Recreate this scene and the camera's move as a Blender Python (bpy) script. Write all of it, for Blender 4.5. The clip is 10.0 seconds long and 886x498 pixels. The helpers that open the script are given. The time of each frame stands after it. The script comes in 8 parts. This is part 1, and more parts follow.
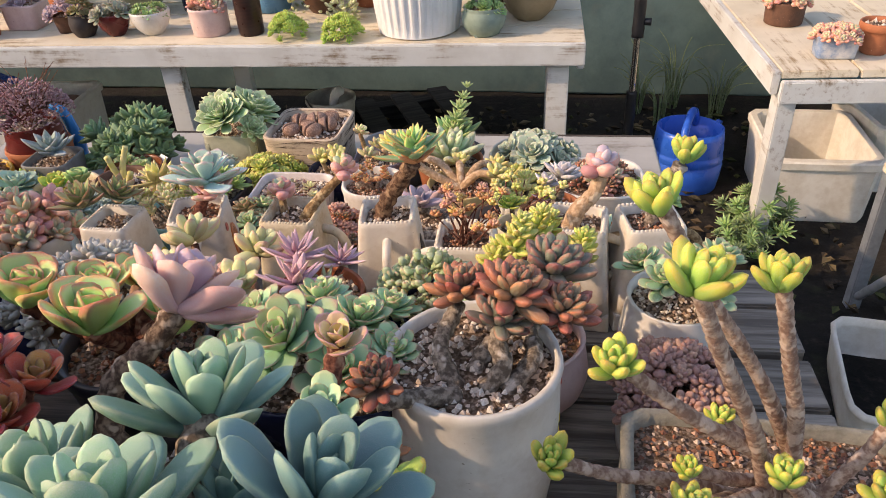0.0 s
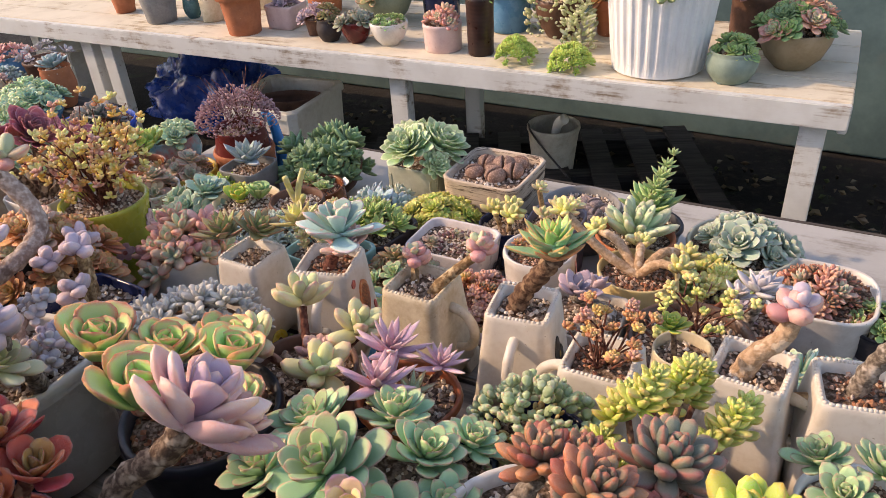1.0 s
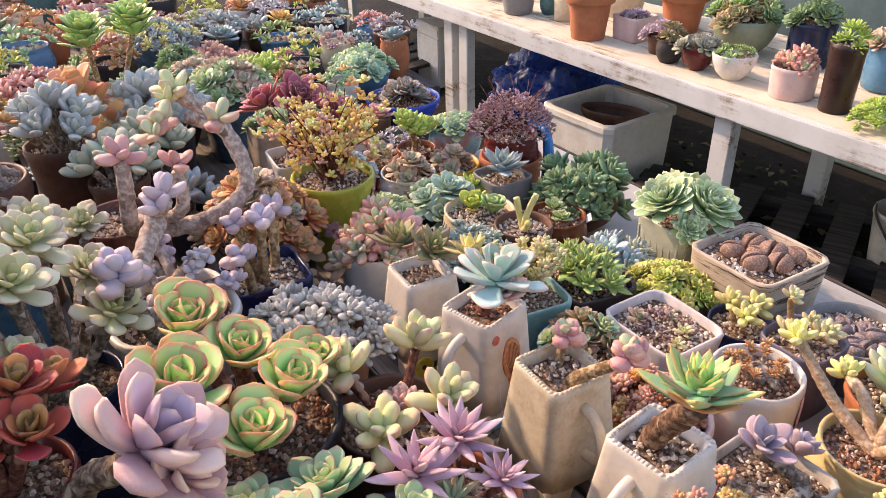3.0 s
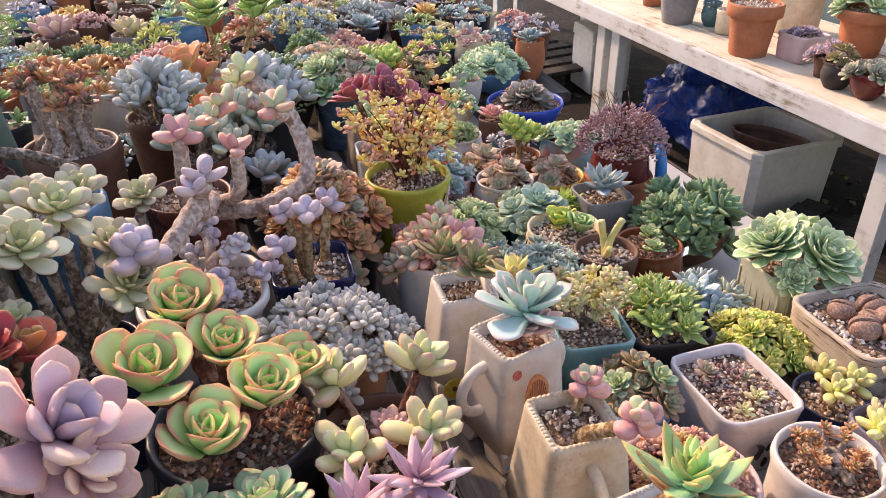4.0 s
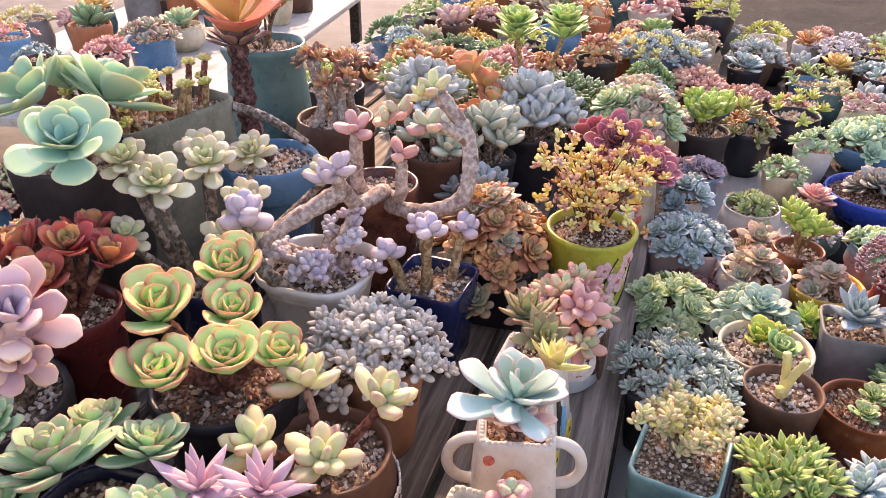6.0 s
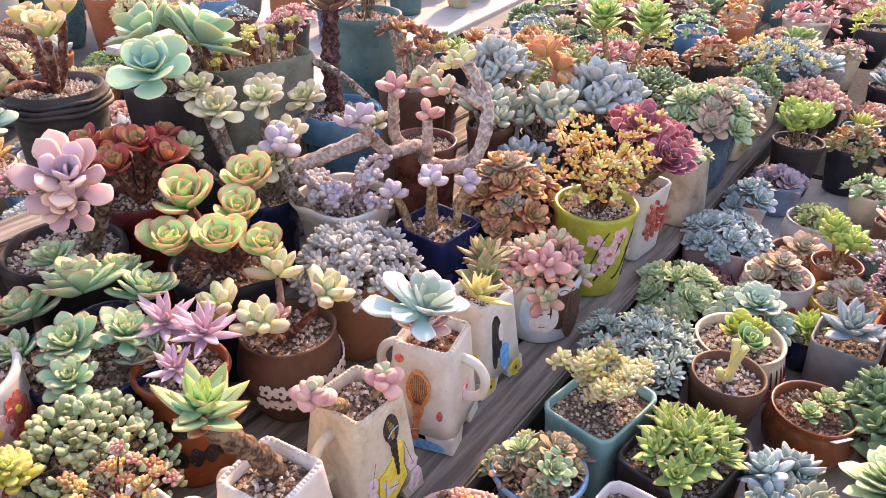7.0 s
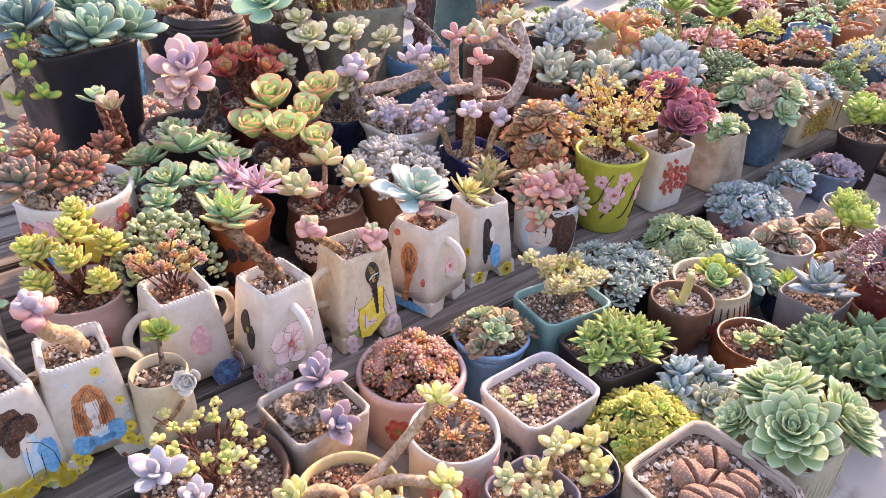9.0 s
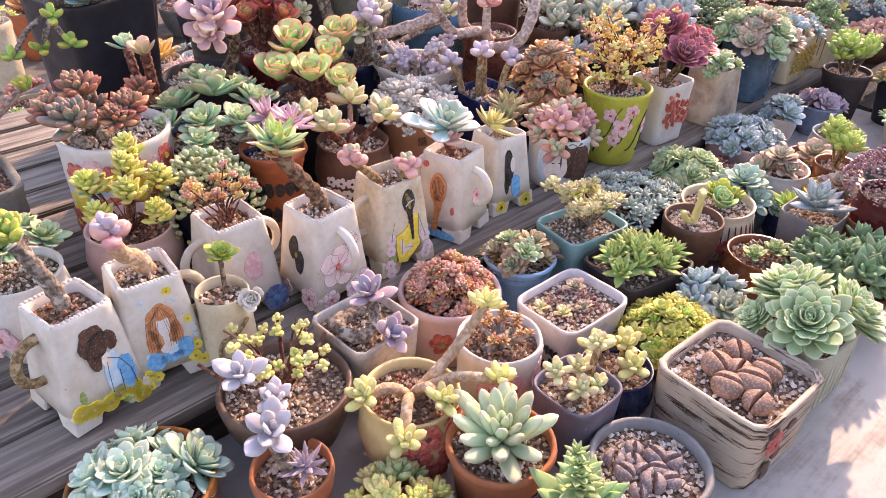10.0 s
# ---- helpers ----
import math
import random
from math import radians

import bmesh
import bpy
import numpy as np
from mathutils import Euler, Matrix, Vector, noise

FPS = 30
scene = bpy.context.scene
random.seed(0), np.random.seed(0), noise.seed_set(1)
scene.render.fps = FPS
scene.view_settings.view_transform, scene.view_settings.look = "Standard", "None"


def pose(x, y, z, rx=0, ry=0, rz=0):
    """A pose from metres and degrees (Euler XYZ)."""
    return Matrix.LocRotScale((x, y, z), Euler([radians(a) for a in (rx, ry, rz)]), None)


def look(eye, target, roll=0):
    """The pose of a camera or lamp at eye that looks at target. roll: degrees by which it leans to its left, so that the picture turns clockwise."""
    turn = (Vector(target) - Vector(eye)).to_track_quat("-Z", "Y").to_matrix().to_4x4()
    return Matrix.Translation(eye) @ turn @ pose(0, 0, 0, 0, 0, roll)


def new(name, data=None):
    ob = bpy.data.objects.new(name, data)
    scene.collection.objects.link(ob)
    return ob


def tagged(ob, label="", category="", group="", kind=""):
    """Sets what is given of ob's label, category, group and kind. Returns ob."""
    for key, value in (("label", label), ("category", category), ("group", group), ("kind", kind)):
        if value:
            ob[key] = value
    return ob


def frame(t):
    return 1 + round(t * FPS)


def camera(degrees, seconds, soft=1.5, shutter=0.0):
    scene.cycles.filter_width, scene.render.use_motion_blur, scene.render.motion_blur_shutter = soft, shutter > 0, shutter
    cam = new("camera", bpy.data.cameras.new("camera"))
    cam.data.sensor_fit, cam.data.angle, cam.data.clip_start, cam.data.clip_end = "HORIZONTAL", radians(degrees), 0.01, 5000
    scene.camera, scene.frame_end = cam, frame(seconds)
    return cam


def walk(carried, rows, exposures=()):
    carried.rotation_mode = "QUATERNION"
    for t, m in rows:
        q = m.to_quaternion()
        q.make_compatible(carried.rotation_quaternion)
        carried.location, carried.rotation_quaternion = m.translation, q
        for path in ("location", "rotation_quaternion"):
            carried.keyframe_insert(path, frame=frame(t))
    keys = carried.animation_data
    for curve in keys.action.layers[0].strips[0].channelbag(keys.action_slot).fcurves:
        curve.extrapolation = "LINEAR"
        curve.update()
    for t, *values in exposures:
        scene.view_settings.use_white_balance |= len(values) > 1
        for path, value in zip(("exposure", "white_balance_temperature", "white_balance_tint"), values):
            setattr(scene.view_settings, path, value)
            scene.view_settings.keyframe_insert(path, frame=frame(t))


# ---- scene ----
cam = camera(61.5, 10.0, 0.75)
PATH = [
    (0, (0.164, 0.058, 1.029), (-0.071, 1.71, -0.073), -3.1),
    (0.5, (0.232, 0.175, 1.014), (-0.264, 1.776, -0.078), -3.4),
    (1, (0.229, 0.258, 1.035), (-0.589, 1.748, -0.019), -3.9),
    (1.5, (0.315, 0.276, 1.037), (-0.79, 1.601, 0.026), -4.0),
    (2, (0.379, 0.321, 1.024), (-0.88, 1.51, 0.024), -3.2),
    (2.5, (0.322, 0.395, 1.025), (-1.015, 1.478, 0.006), -2.0),
    (2.7, (0.291, 0.422, 1.025), (-1.099, 1.436, 0.006), -1.8),
    (3.8, (0.282, 0.631, 1.002), (-1.314, 1.296, -0.005), -0.7),
    (4, (0.29, 0.63, 1.006), (-1.343, 1.19, -0.004), -0.8),
    (4.5, (0.238, 0.693, 0.998), (-1.464, 0.966, -0.015), -0.5),
    (5, (0.191, 0.811, 0.987), (-1.531, 0.706, -0.024), -0.5),
    (5.5, (0.187, 0.871, 0.997), (-1.504, 0.518, -0.011), -0.5),
    (5.7, (0.227, 0.924, 1.015), (-1.455, 0.508, 0.016), -0.0),
    (6.8, (0.281, 1.276, 1.062), (-1.179, 0.366, 0.042), 1.0),
    (7, (0.287, 1.336, 1.063), (-1.126, 0.354, 0.043), 1.2),
    (7.5, (0.364, 1.458, 1.086), (-0.948, 0.333, 0.08), 1.2),
    (8, (0.444, 1.602, 1.112), (-0.794, 0.408, 0.092), 1.2),
    (8.5, (0.414, 1.676, 1.106), (-0.763, 0.431, 0.074), 1.9),
    (9, (0.341, 1.693, 1.078), (-0.779, 0.407, 0.033), 2.2),
    (9.5, (0.375, 1.687, 1.065), (-0.751, 0.437, -0.016), 2.1),
    (10, (0.47, 1.701, 1.049), (-0.683, 0.497, -0.055), 1.5),
]
walk(cam, [(t, look(eye, target, roll)) for t, eye, target, roll in PATH],
     [(0, 0.64, 7500, 20.5), (0.5, 0.60, 7450, 21.5), (1.5, 0.90, 7450, 23.5), (2.5, 1.10, 7500, 26), (3.9, 1.06, 7550, 27.5), (4.5, 1.17, 7700, 31.5), (5.5, 1.42, 8000, 34), (8, 1.57, 7700, 32.5), (10, 1.58, 7750, 35.5)])

# ---- world, sun ----
SUN_DIR = Vector((-0.80, -0.28, 0.53)).normalized()
world = bpy.data.worlds.new("world")
scene.world = world
world.use_nodes = True
wn = world.node_tree.nodes
sky = wn.new("ShaderNodeTexSky")
sky.sky_type = "NISHITA"
sky.sun_disc = False
sky.sun_elevation = math.asin(SUN_DIR.z)
sky.sun_rotation = math.atan2(SUN_DIR.x, SUN_DIR.y)
world.node_tree.links.new(sky.outputs[0], wn["Background"].inputs[0])
wn["Background"].inputs[1].default_value = 0.192
sun_data = bpy.data.lights.new("sun", "SUN")
sun_data.energy, sun_data.angle, sun_data.color = 2.14, radians(1.2), (1.0, 0.81, 0.58)
sun = new("sun", sun_data)
sun.matrix_world = look(SUN_DIR * 8, (0, 0, 0))


# ---- materials ----
def lin(h):
    """Linear colour of a hex string."""
    v = [int(h[i:i + 2], 16) / 255 for i in (0, 2, 4)]
    return tuple(c / 12.92 if c < 0.04045 else ((c + 0.055) / 1.055) ** 2.4 for c in v) + (1.0,)


MATS = {}
RIM = {}
SIDES = {}


class Nodes:
    """A short way to chain shader nodes."""

    def __init__(self, name):
        self.mat = bpy.data.materials.new(name)
        self.mat.use_nodes = True
        self.t = self.mat.node_tree
        self.bsdf = self.t.nodes["Principled BSDF"]

    def add(self, kind, **inputs):
        node = self.t.nodes.new(kind)
        for key, value in inputs.items():
            self.put(node, key.replace("_", " "), value)
        return node

    def put(self, node, key, value):
        if isinstance(key, str) and key.isdigit():
            key = int(key)
        sock = node.inputs[key]
        if isinstance(value, bpy.types.NodeSocket):
            self.t.links.new(value, sock)
        else:
            sock.default_value = value

    def mix(self, fac, a, b, blend="MIX"):
        node = self.t.nodes.new("ShaderNodeMix")
        node.data_type, node.blend_type = "RGBA", blend
        self.put(node, 0, fac), self.put(node, 6, a), self.put(node, 7, b)
        return node.outputs[2]

    def math(self, op, a, b=0.0):
        node = self.t.nodes.new("ShaderNodeMath")
        node.operation = op
        self.put(node, 0, a), self.put(node, 1, b)
        return node.outputs[0]

    def span(self, value, lo, hi, a=0.0, b=1.0):
        node = self.t.nodes.new("ShaderNodeMapRange")
        node.interpolation_type = "SMOOTHSTEP"
        for i, v in enumerate((value, lo, hi, a, b)):
            self.put(node, i, v)
        return node.outputs[0]

    def attr(self, name):
        node = self.t.nodes.new("ShaderNodeAttribute")
        node.attribute_name = name
        return node.outputs["Fac"]

    def noise(self, scale, detail=3.0, rough=0.55, vec=None):
        node = self.t.nodes.new("ShaderNodeTexNoise")
        self.put(node, "Scale", scale), self.put(node, "Detail", detail), self.put(node, "Roughness", rough)
        self.t.links.new(vec or self.coord(), node.inputs["Vector"])
        return node.outputs["Fac"]

    def coord(self, kind="Object"):
        return self.t.nodes.new("ShaderNodeTexCoord").outputs[kind]

    def random(self):
        return self.t.nodes.new("ShaderNodeObjectInfo").outputs["Random"]

    def bump(self, height, strength, dist=0.002):
        node = self.t.nodes.new("ShaderNodeBump")
        self.put(node, "Strength", strength), self.put(node, "Distance", dist), self.put(node, "Height", height)
        self.t.links.new(node.outputs[0], self.bsdf.inputs["Normal"])

    def done(self, color, rough=0.5, metal=0.0, spec=0.5):
        for key, value in (("Base Color", color), ("Roughness", rough), ("Metallic", metal), ("Specular IOR Level", spec)):
            self.put(self.bsdf, key, value)
        return self.mat


def leaf_mat(name, base, tip, edge=None, start=0.45, rim=0.6, heart=None, sss=0.12, rough=0.5):
    """A fleshy leaf: colour runs from base to tip, with a blushed margin and a mealy bloom."""
    if name in MATS:
        return MATS[name]
    n = Nodes(name)
    along, side, tone, inner = n.attr("along"), n.attr("rim"), n.attr("tone"), n.attr("inner")
    c = n.mix(n.span(along, start, 1.0), lin(base), lin(tip))
    if heart:
        c = n.mix(n.span(inner, 0.15, 0.75, 0.85, 0.0), c, lin(heart))
    if edge:
        m = n.math("MULTIPLY", n.span(side, rim, 1.0), n.span(along, 0.25, 0.75))
        m = n.math("MAXIMUM", m, n.span(along, 0.86, 1.0))
        m = n.math("MULTIPLY", m, n.span(n.noise(60.0), 0.3, 0.6, 0.55, 1.0))
        c = n.mix(m, c, lin(edge))
    c = n.mix(n.span(n.noise(140.0, 4.0), 0.42, 0.72, 0.0, 0.42), c, n.mix(0.5, c, (0.85, 0.86, 0.82, 1)))
    c = n.mix(0.09, c, (0.80, 0.76, 0.66, 1))
    hue = n.t.nodes.new("ShaderNodeHueSaturation")
    n.put(hue, "Color", c)
    n.put(hue, "Saturation", n.span(n.noise(45.0, 3.0), 0.3, 0.7, 0.94, 1.18))
    n.put(hue, "Value", n.math("ADD", n.math("MULTIPLY", tone, 0.34), n.math("ADD", 0.78, n.math("MULTIPLY", n.random(), 0.12))))
    n.put(hue, "Hue", n.math("ADD", 0.485, n.math("MULTIPLY", tone, 0.03)))
    n.bump(n.noise(420.0, 3.0), 0.28, 0.0015)
    n.put(n.bsdf, "Subsurface Weight", sss)
    n.put(n.bsdf, "Subsurface Scale", 0.006)
    n.put(n.bsdf, "Subsurface Radius", (1.0, 0.8, 0.4))
    MATS[name] = n.done(hue.outputs[0], n.span(n.noise(90.0), 0.3, 0.7, rough - 0.08, rough + 0.14), 0.0, 0.35)
    return MATS[name]


def glaze_mat(name, base, stain, rough=0.35, scale=14.0, amount=0.55, speck=None, bump=0.12, bands=0.0):
    """Fired clay or glaze with stains, specks and throwing marks."""
    if name in MATS:
        return MATS[name]
    n = Nodes(name)
    c = n.mix(n.span(n.noise(scale, 6.0, 0.72), 0.38, 0.68, 0.0, amount), lin(base), lin(stain))
    c = n.mix(n.span(n.noise(scale * 7, 3.0), 0.45, 0.7, 0.0, 0.3), c, n.mix(0.55, c, lin(stain)))
    if speck:
        c = n.mix(n.span(n.noise(scale * 17, 2.0), 0.71, 0.76, 0.0, 0.7), c, lin(speck))
    h = n.noise(scale * 12, 4.0)
    if bands:
        wave = n.add("ShaderNodeTexWave", Scale=bands, Distortion=3.0)
        wave.bands_direction = "Z"
        n.t.links.new(n.coord(), wave.inputs["Vector"])
        h = n.math("ADD", h, wave.outputs["Fac"])
        c = n.mix(n.math("MULTIPLY", wave.outputs["Fac"], 0.3), c, lin(stain))
    n.bump(h, bump, 0.002)
    MATS[name] = n.done(c, n.span(n.noise(scale * 3), 0.3, 0.7, rough - 0.1, rough + 0.15), 0.0, 0.4)
    return MATS[name]


def paint_mat(name, color, other=None, rough=0.5):
    """Brushed enamel paint on pottery."""
    if name in MATS:
        return MATS[name]
    n = Nodes(name)
    c = n.mix(n.span(n.noise(160.0, 3.0), 0.35, 0.7), lin(color), lin(other or color))
    MATS[name] = n.done(n.mix(n.span(n.noise(420.0), 0.55, 0.75, 0.0, 0.25), c, (0.8, 0.78, 0.74, 1)), rough)
    return MATS[name]


def wood_mat(name, base, dark, paint=None, axis=0, stretch=14.0, rough=0.75):
    """Weathered boards: streaks along the grain, knots of dirt, and flaking paint where there is some."""
    if name in MATS:
        return MATS[name]
    n = Nodes(name)
    m = n.add("ShaderNodeMapping")
    s = [stretch * 4] * 3
    s[axis] = stretch * 0.25
    n.put(m, "Scale", s)
    off = n.t.nodes.new("ShaderNodeCombineXYZ")
    n.put(off, 1 if axis == 0 else 0, n.math("MULTIPLY", n.random(), 7.0))
    n.put(m, "Location", off.outputs[0])
    n.t.links.new(n.coord(), m.inputs["Vector"])
    g = n.noise(1.0, 6.0, 0.7, m.outputs[0])
    c = n.mix(n.span(g, 0.34, 0.66), lin(dark), lin(base))
    c = n.mix(n.span(n.noise(3.0, 4.0), 0.4, 0.7, 0.0, 0.45), c, n.mix(0.5, c, lin(dark)))
    c = n.mix(n.math("MULTIPLY", n.random(), 0.3), c, lin(dark))
    if paint:
        m2 = n.math("ADD", n.math("MULTIPLY", n.noise(5.0, 6.0, 0.7), 0.7), n.math("MULTIPLY", g, 0.45))
        c = n.mix(n.span(m2, 0.40, 0.56), c, n.mix(n.span(n.noise(9.0, 5.0), 0.4, 0.7, 0.0, 0.5), lin(paint), n.mix(0.35, lin(paint), lin(dark))))
    n.bump(g, 0.5, 0.003)
    MATS[name] = n.done(c, rough, 0.0, 0.25)
    return MATS[name]


def soil_mat(name="soil", base="5c4838", light="a08a78"):
    if name in MATS:
        return MATS[name]
    n = Nodes(name)
    c = n.mix(n.span(n.noise(220.0, 4.0), 0.4, 0.66), lin(base), lin(light))
    n.bump(n.noise(260.0, 4.0), 0.9, 0.004)
    MATS[name] = n.done(c, 0.95, 0.0, 0.15)
    return MATS[name]


def grit_mat(name, colors):
    """Loose pumice and gravel: every stone has a colour of its own."""
    if name in MATS:
        return MATS[name]
    n = Nodes(name)
    isl = n.t.nodes.new("ShaderNodeNewGeometry").outputs["Random Per Island"]
    ramp = n.t.nodes.new("ShaderNodeValToRGB")
    ramp.color_ramp.interpolation = "CONSTANT"
    n.put(ramp, 0, isl)
    for i, h in enumerate(colors):
        e = ramp.color_ramp.elements[i] if i < 2 else ramp.color_ramp.elements.new(i / len(colors))
        e.position, e.color = i / len(colors), lin(h)
    c = n.mix(n.span(n.noise(600.0), 0.4, 0.7, 0.0, 0.3), ramp.outputs[0], lin("7c6a5a"))
    n.bump(n.noise(900.0, 3.0), 0.5, 0.001)
    MATS[name] = n.done(c, 0.92, 0.0, 0.2)
    return MATS[name]


def bark_mat(name="bark", base="8d7763", dark="4b3a2e", scar="b7a28c"):
    if name in MATS:
        return MATS[name]
    n = Nodes(name)
    c = n.mix(n.span(n.noise(170.0, 5.0), 0.38, 0.66), lin(dark), lin(base))
    c = n.mix(n.span(n.noise(70.0, 2.0), 0.55, 0.65, 0.0, 0.8), c, lin(scar))
    n.bump(n.noise(240.0, 4.0), 0.8, 0.003)
    MATS[name] = n.done(c, 0.9, 0.0, 0.2)
    return MATS[name]


SOIL = soil_mat()
GRIT = grit_mat("grit", ["d6c2aa", "bea288", "e6d8c6", "9c7e66", "ccb49c", "e0ccb4", "b0927e", "ece2d2"])
GRIT_RED = grit_mat("grit_red", ["b07858", "966048", "c29c86", "80594a", "d2b298", "a27458", "dec6b0"])
GRIT_PALE = grit_mat("grit_pale", ["eae0d0", "dccab8", "f0e8dc", "c8b09a", "e4d6c6", "d2bcaa"])
BARK = bark_mat()
BARK_GREY = bark_mat("bark_grey", "a39484", "5f5348", "c9bcae")
BARK_TAN = bark_mat("bark_tan", "b89a72", "7a5f42", "d0b892")
BARK_RED = bark_mat("bark_red", "8a5a4a", "55332b", "b48f78")
WHITE = glaze_mat("white_glaze", "dcd7ce", "b2a491", 0.4, 10.0, 0.5, "8a7a68")
CREAM = glaze_mat("cream_glaze", "d9cbac", "a58d66", 0.4, 12.0, 0.6, "7a6448")
BLACKP = glaze_mat("black_plastic", "24242a", "3a3a40", 0.42, 9.0, 0.5)
NAVY = glaze_mat("navy_glaze", "232a44", "10142a", 0.18, 9.0, 0.6)
COBALT = glaze_mat("cobalt_glaze", "1e2a56", "111838", 0.16, 11.0, 0.7, "5b78c0")
BLUEP = glaze_mat("blue_enamel", "5a8cac", "3c6886", 0.28, 8.0, 0.5)
TERRA = glaze_mat("terracotta", "b8714c", "8b4f34", 0.8, 10.0, 0.6, "d6a888")
BROWNP = glaze_mat("brown_clay", "6b4a38", "3c2820", 0.55, 12.0, 0.7, "967258", 0.25)
DARKP = glaze_mat("dark_clay", "3a3230", "231d1c", 0.6, 14.0, 0.7, "6a5a50", 0.3)
GREYP = glaze_mat("grey_clay", "8c8a86", "5d5b5a", 0.6, 12.0, 0.6, "3a3836", 0.25)
GREENP = glaze_mat("lime_glaze", "b8b544", "868c34", 0.3, 9.0, 0.6, "e0d890")
TEALP = glaze_mat("teal_glaze", "557a76", "2c4850", 0.3, 7.0, 0.8, "9fb9ae")
CELADON = glaze_mat("celadon_glaze", "8fb8ae", "5b8a86", 0.22, 9.0, 0.6, "d8e6de")
COPPER = glaze_mat("copper_glaze", "8a5132", "4a2818", 0.25, 9.0, 0.8, "c08a5a")
PINKP = glaze_mat("pink_glaze", "d9bcb2", "b98e86", 0.4, 11.0, 0.5, "8b5f58")
REDP = glaze_mat("oxblood_glaze", "6e2a26", "3a1412", 0.25, 8.0, 0.7, "a65a48")
STONE = glaze_mat("rough_stone", "8f8a7c", "4e4c44", 0.9, 16.0, 0.8, "c8c4b4", 0.8)
MOSSY = glaze_mat("mossy_cement", "8a8a76", "4a4e40", 0.95, 9.0, 0.8, "b4b49c", 0.9)
YELLOWP = glaze_mat("yellow_glaze", "d8b44a", "a57a2c", 0.3, 9.0, 0.5, "f0e0a0")
LILACP = glaze_mat("lilac_grey_clay", "77727e", "4c4854", 0.55, 10.0, 0.6, "a29ca8", 0.2)


def brushed_mat(name, base, stroke):
    """Clay with rough dark brush strokes round it."""
    n = Nodes(name)
    m = n.add("ShaderNodeMapping")
    n.put(m, "Scale", (9.0, 9.0, 120.0))
    n.t.links.new(n.coord(), m.inputs["Vector"])
    g = n.noise(1.0, 6.0, 0.75, m.outputs[0])
    c = n.mix(n.span(n.noise(30.0, 5.0), 0.4, 0.7, 0.0, 0.5), lin(base), n.mix(0.5, lin(base), lin(stroke)))
    c = n.mix(n.span(g, 0.50, 0.60), c, lin(stroke))
    n.bump(g, 0.8, 0.004)
    return n.done(c, 0.75, 0.0, 0.3)


def pebbled_mat(name, base, dark):
    """Wrinkled, pebbled skin of living stones."""
    n = Nodes(name)
    v = n.add("ShaderNodeTexVoronoi", Scale=330.0)
    n.t.links.new(n.coord(), v.inputs["Vector"])
    d = n.span(v.outputs["Distance"], 0.1, 0.65)
    c = n.mix(d, n.mix(0.2, lin(base), (0.6, 0.42, 0.34, 1)), n.mix(0.25, lin(dark), lin(base)))
    c = n.mix(n.span(n.noise(70.0, 4.0), 0.4, 0.7, 0.0, 0.5), c, n.mix(0.5, lin(base), lin("c09a86")))
    n.bump(d, -0.9, 0.003)
    return n.done(c, 0.65, 0.0, 0.3)


STROKES = brushed_mat("brushed_clay", "cdb9a2", "4a362c")
GREENW = glaze_mat("pale_green_glaze", "bebea8", "8e8e76", 0.4, 9.0, 0.6, "e4e2cc")


# ---- mesh tools ----
def mesh_from(name, verts, faces, mat, smooth=True, attrs=None):
    me = bpy.data.meshes.new(name)
    me.from_pydata([tuple(v) for v in verts], [], [tuple(f) for f in faces])
    for key, values in (attrs or {}).items():
        me.attributes.new(key, "FLOAT", "POINT").data.foreach_set("value", np.asarray(values, dtype=np.float32))
    if mat:
        me.materials.append(mat)
    if smooth:
        me.polygons.foreach_set("use_smooth", [True] * len(me.polygons))
    me.update()
    return me


def child(name, me, parent, m=None, label=""):
    ob = new(name, me)
    ob.parent = parent
    if m is not None:
        ob.matrix_basis = m
    return tagged(ob, label)


def part(name, bm, mat, parent, label="", smooth=False):
    """A bmesh as one mesh object under a thing or a part."""
    me = bpy.data.meshes.new(name)
    bm.to_mesh(me)
    bm.free()
    me.materials.append(mat)
    if smooth:
        me.polygons.foreach_set("use_smooth", [True] * len(me.polygons))
    return child(name, me, parent, None, label)


def box_bm(w, d, h, bevel=0.004, at=(0, 0, 0), rot=None, bm=None):
    """A bevelled block with its base at `at`."""
    own = bmesh.new()
    bmesh.ops.create_cube(own, size=1.0)
    bmesh.ops.scale(own, vec=(w, d, h), verts=own.verts)
    if bevel:
        bmesh.ops.bevel(own, geom=own.edges[:], offset=bevel, segments=2, affect="EDGES")
    m = Matrix.Translation(at) @ (rot or Matrix()) @ Matrix.Translation((0, 0, h / 2))
    bmesh.ops.transform(own, matrix=m, verts=own.verts)
    if bm is None:
        return own
    tmp = bpy.data.meshes.new("tmp")
    own.to_mesh(tmp)
    own.free()
    bm.from_mesh(tmp)
    bpy.data.meshes.remove(tmp)
    return bm


def thing(name, x, y, z, label, category, rz=0.0, group="", kind=""):
    ob = new(name)
    ob.empty_display_size = 0.02
    ob.matrix_basis = pose(x, y, z, 0, 0, rz)
    return tagged(ob, label, category, group, kind)


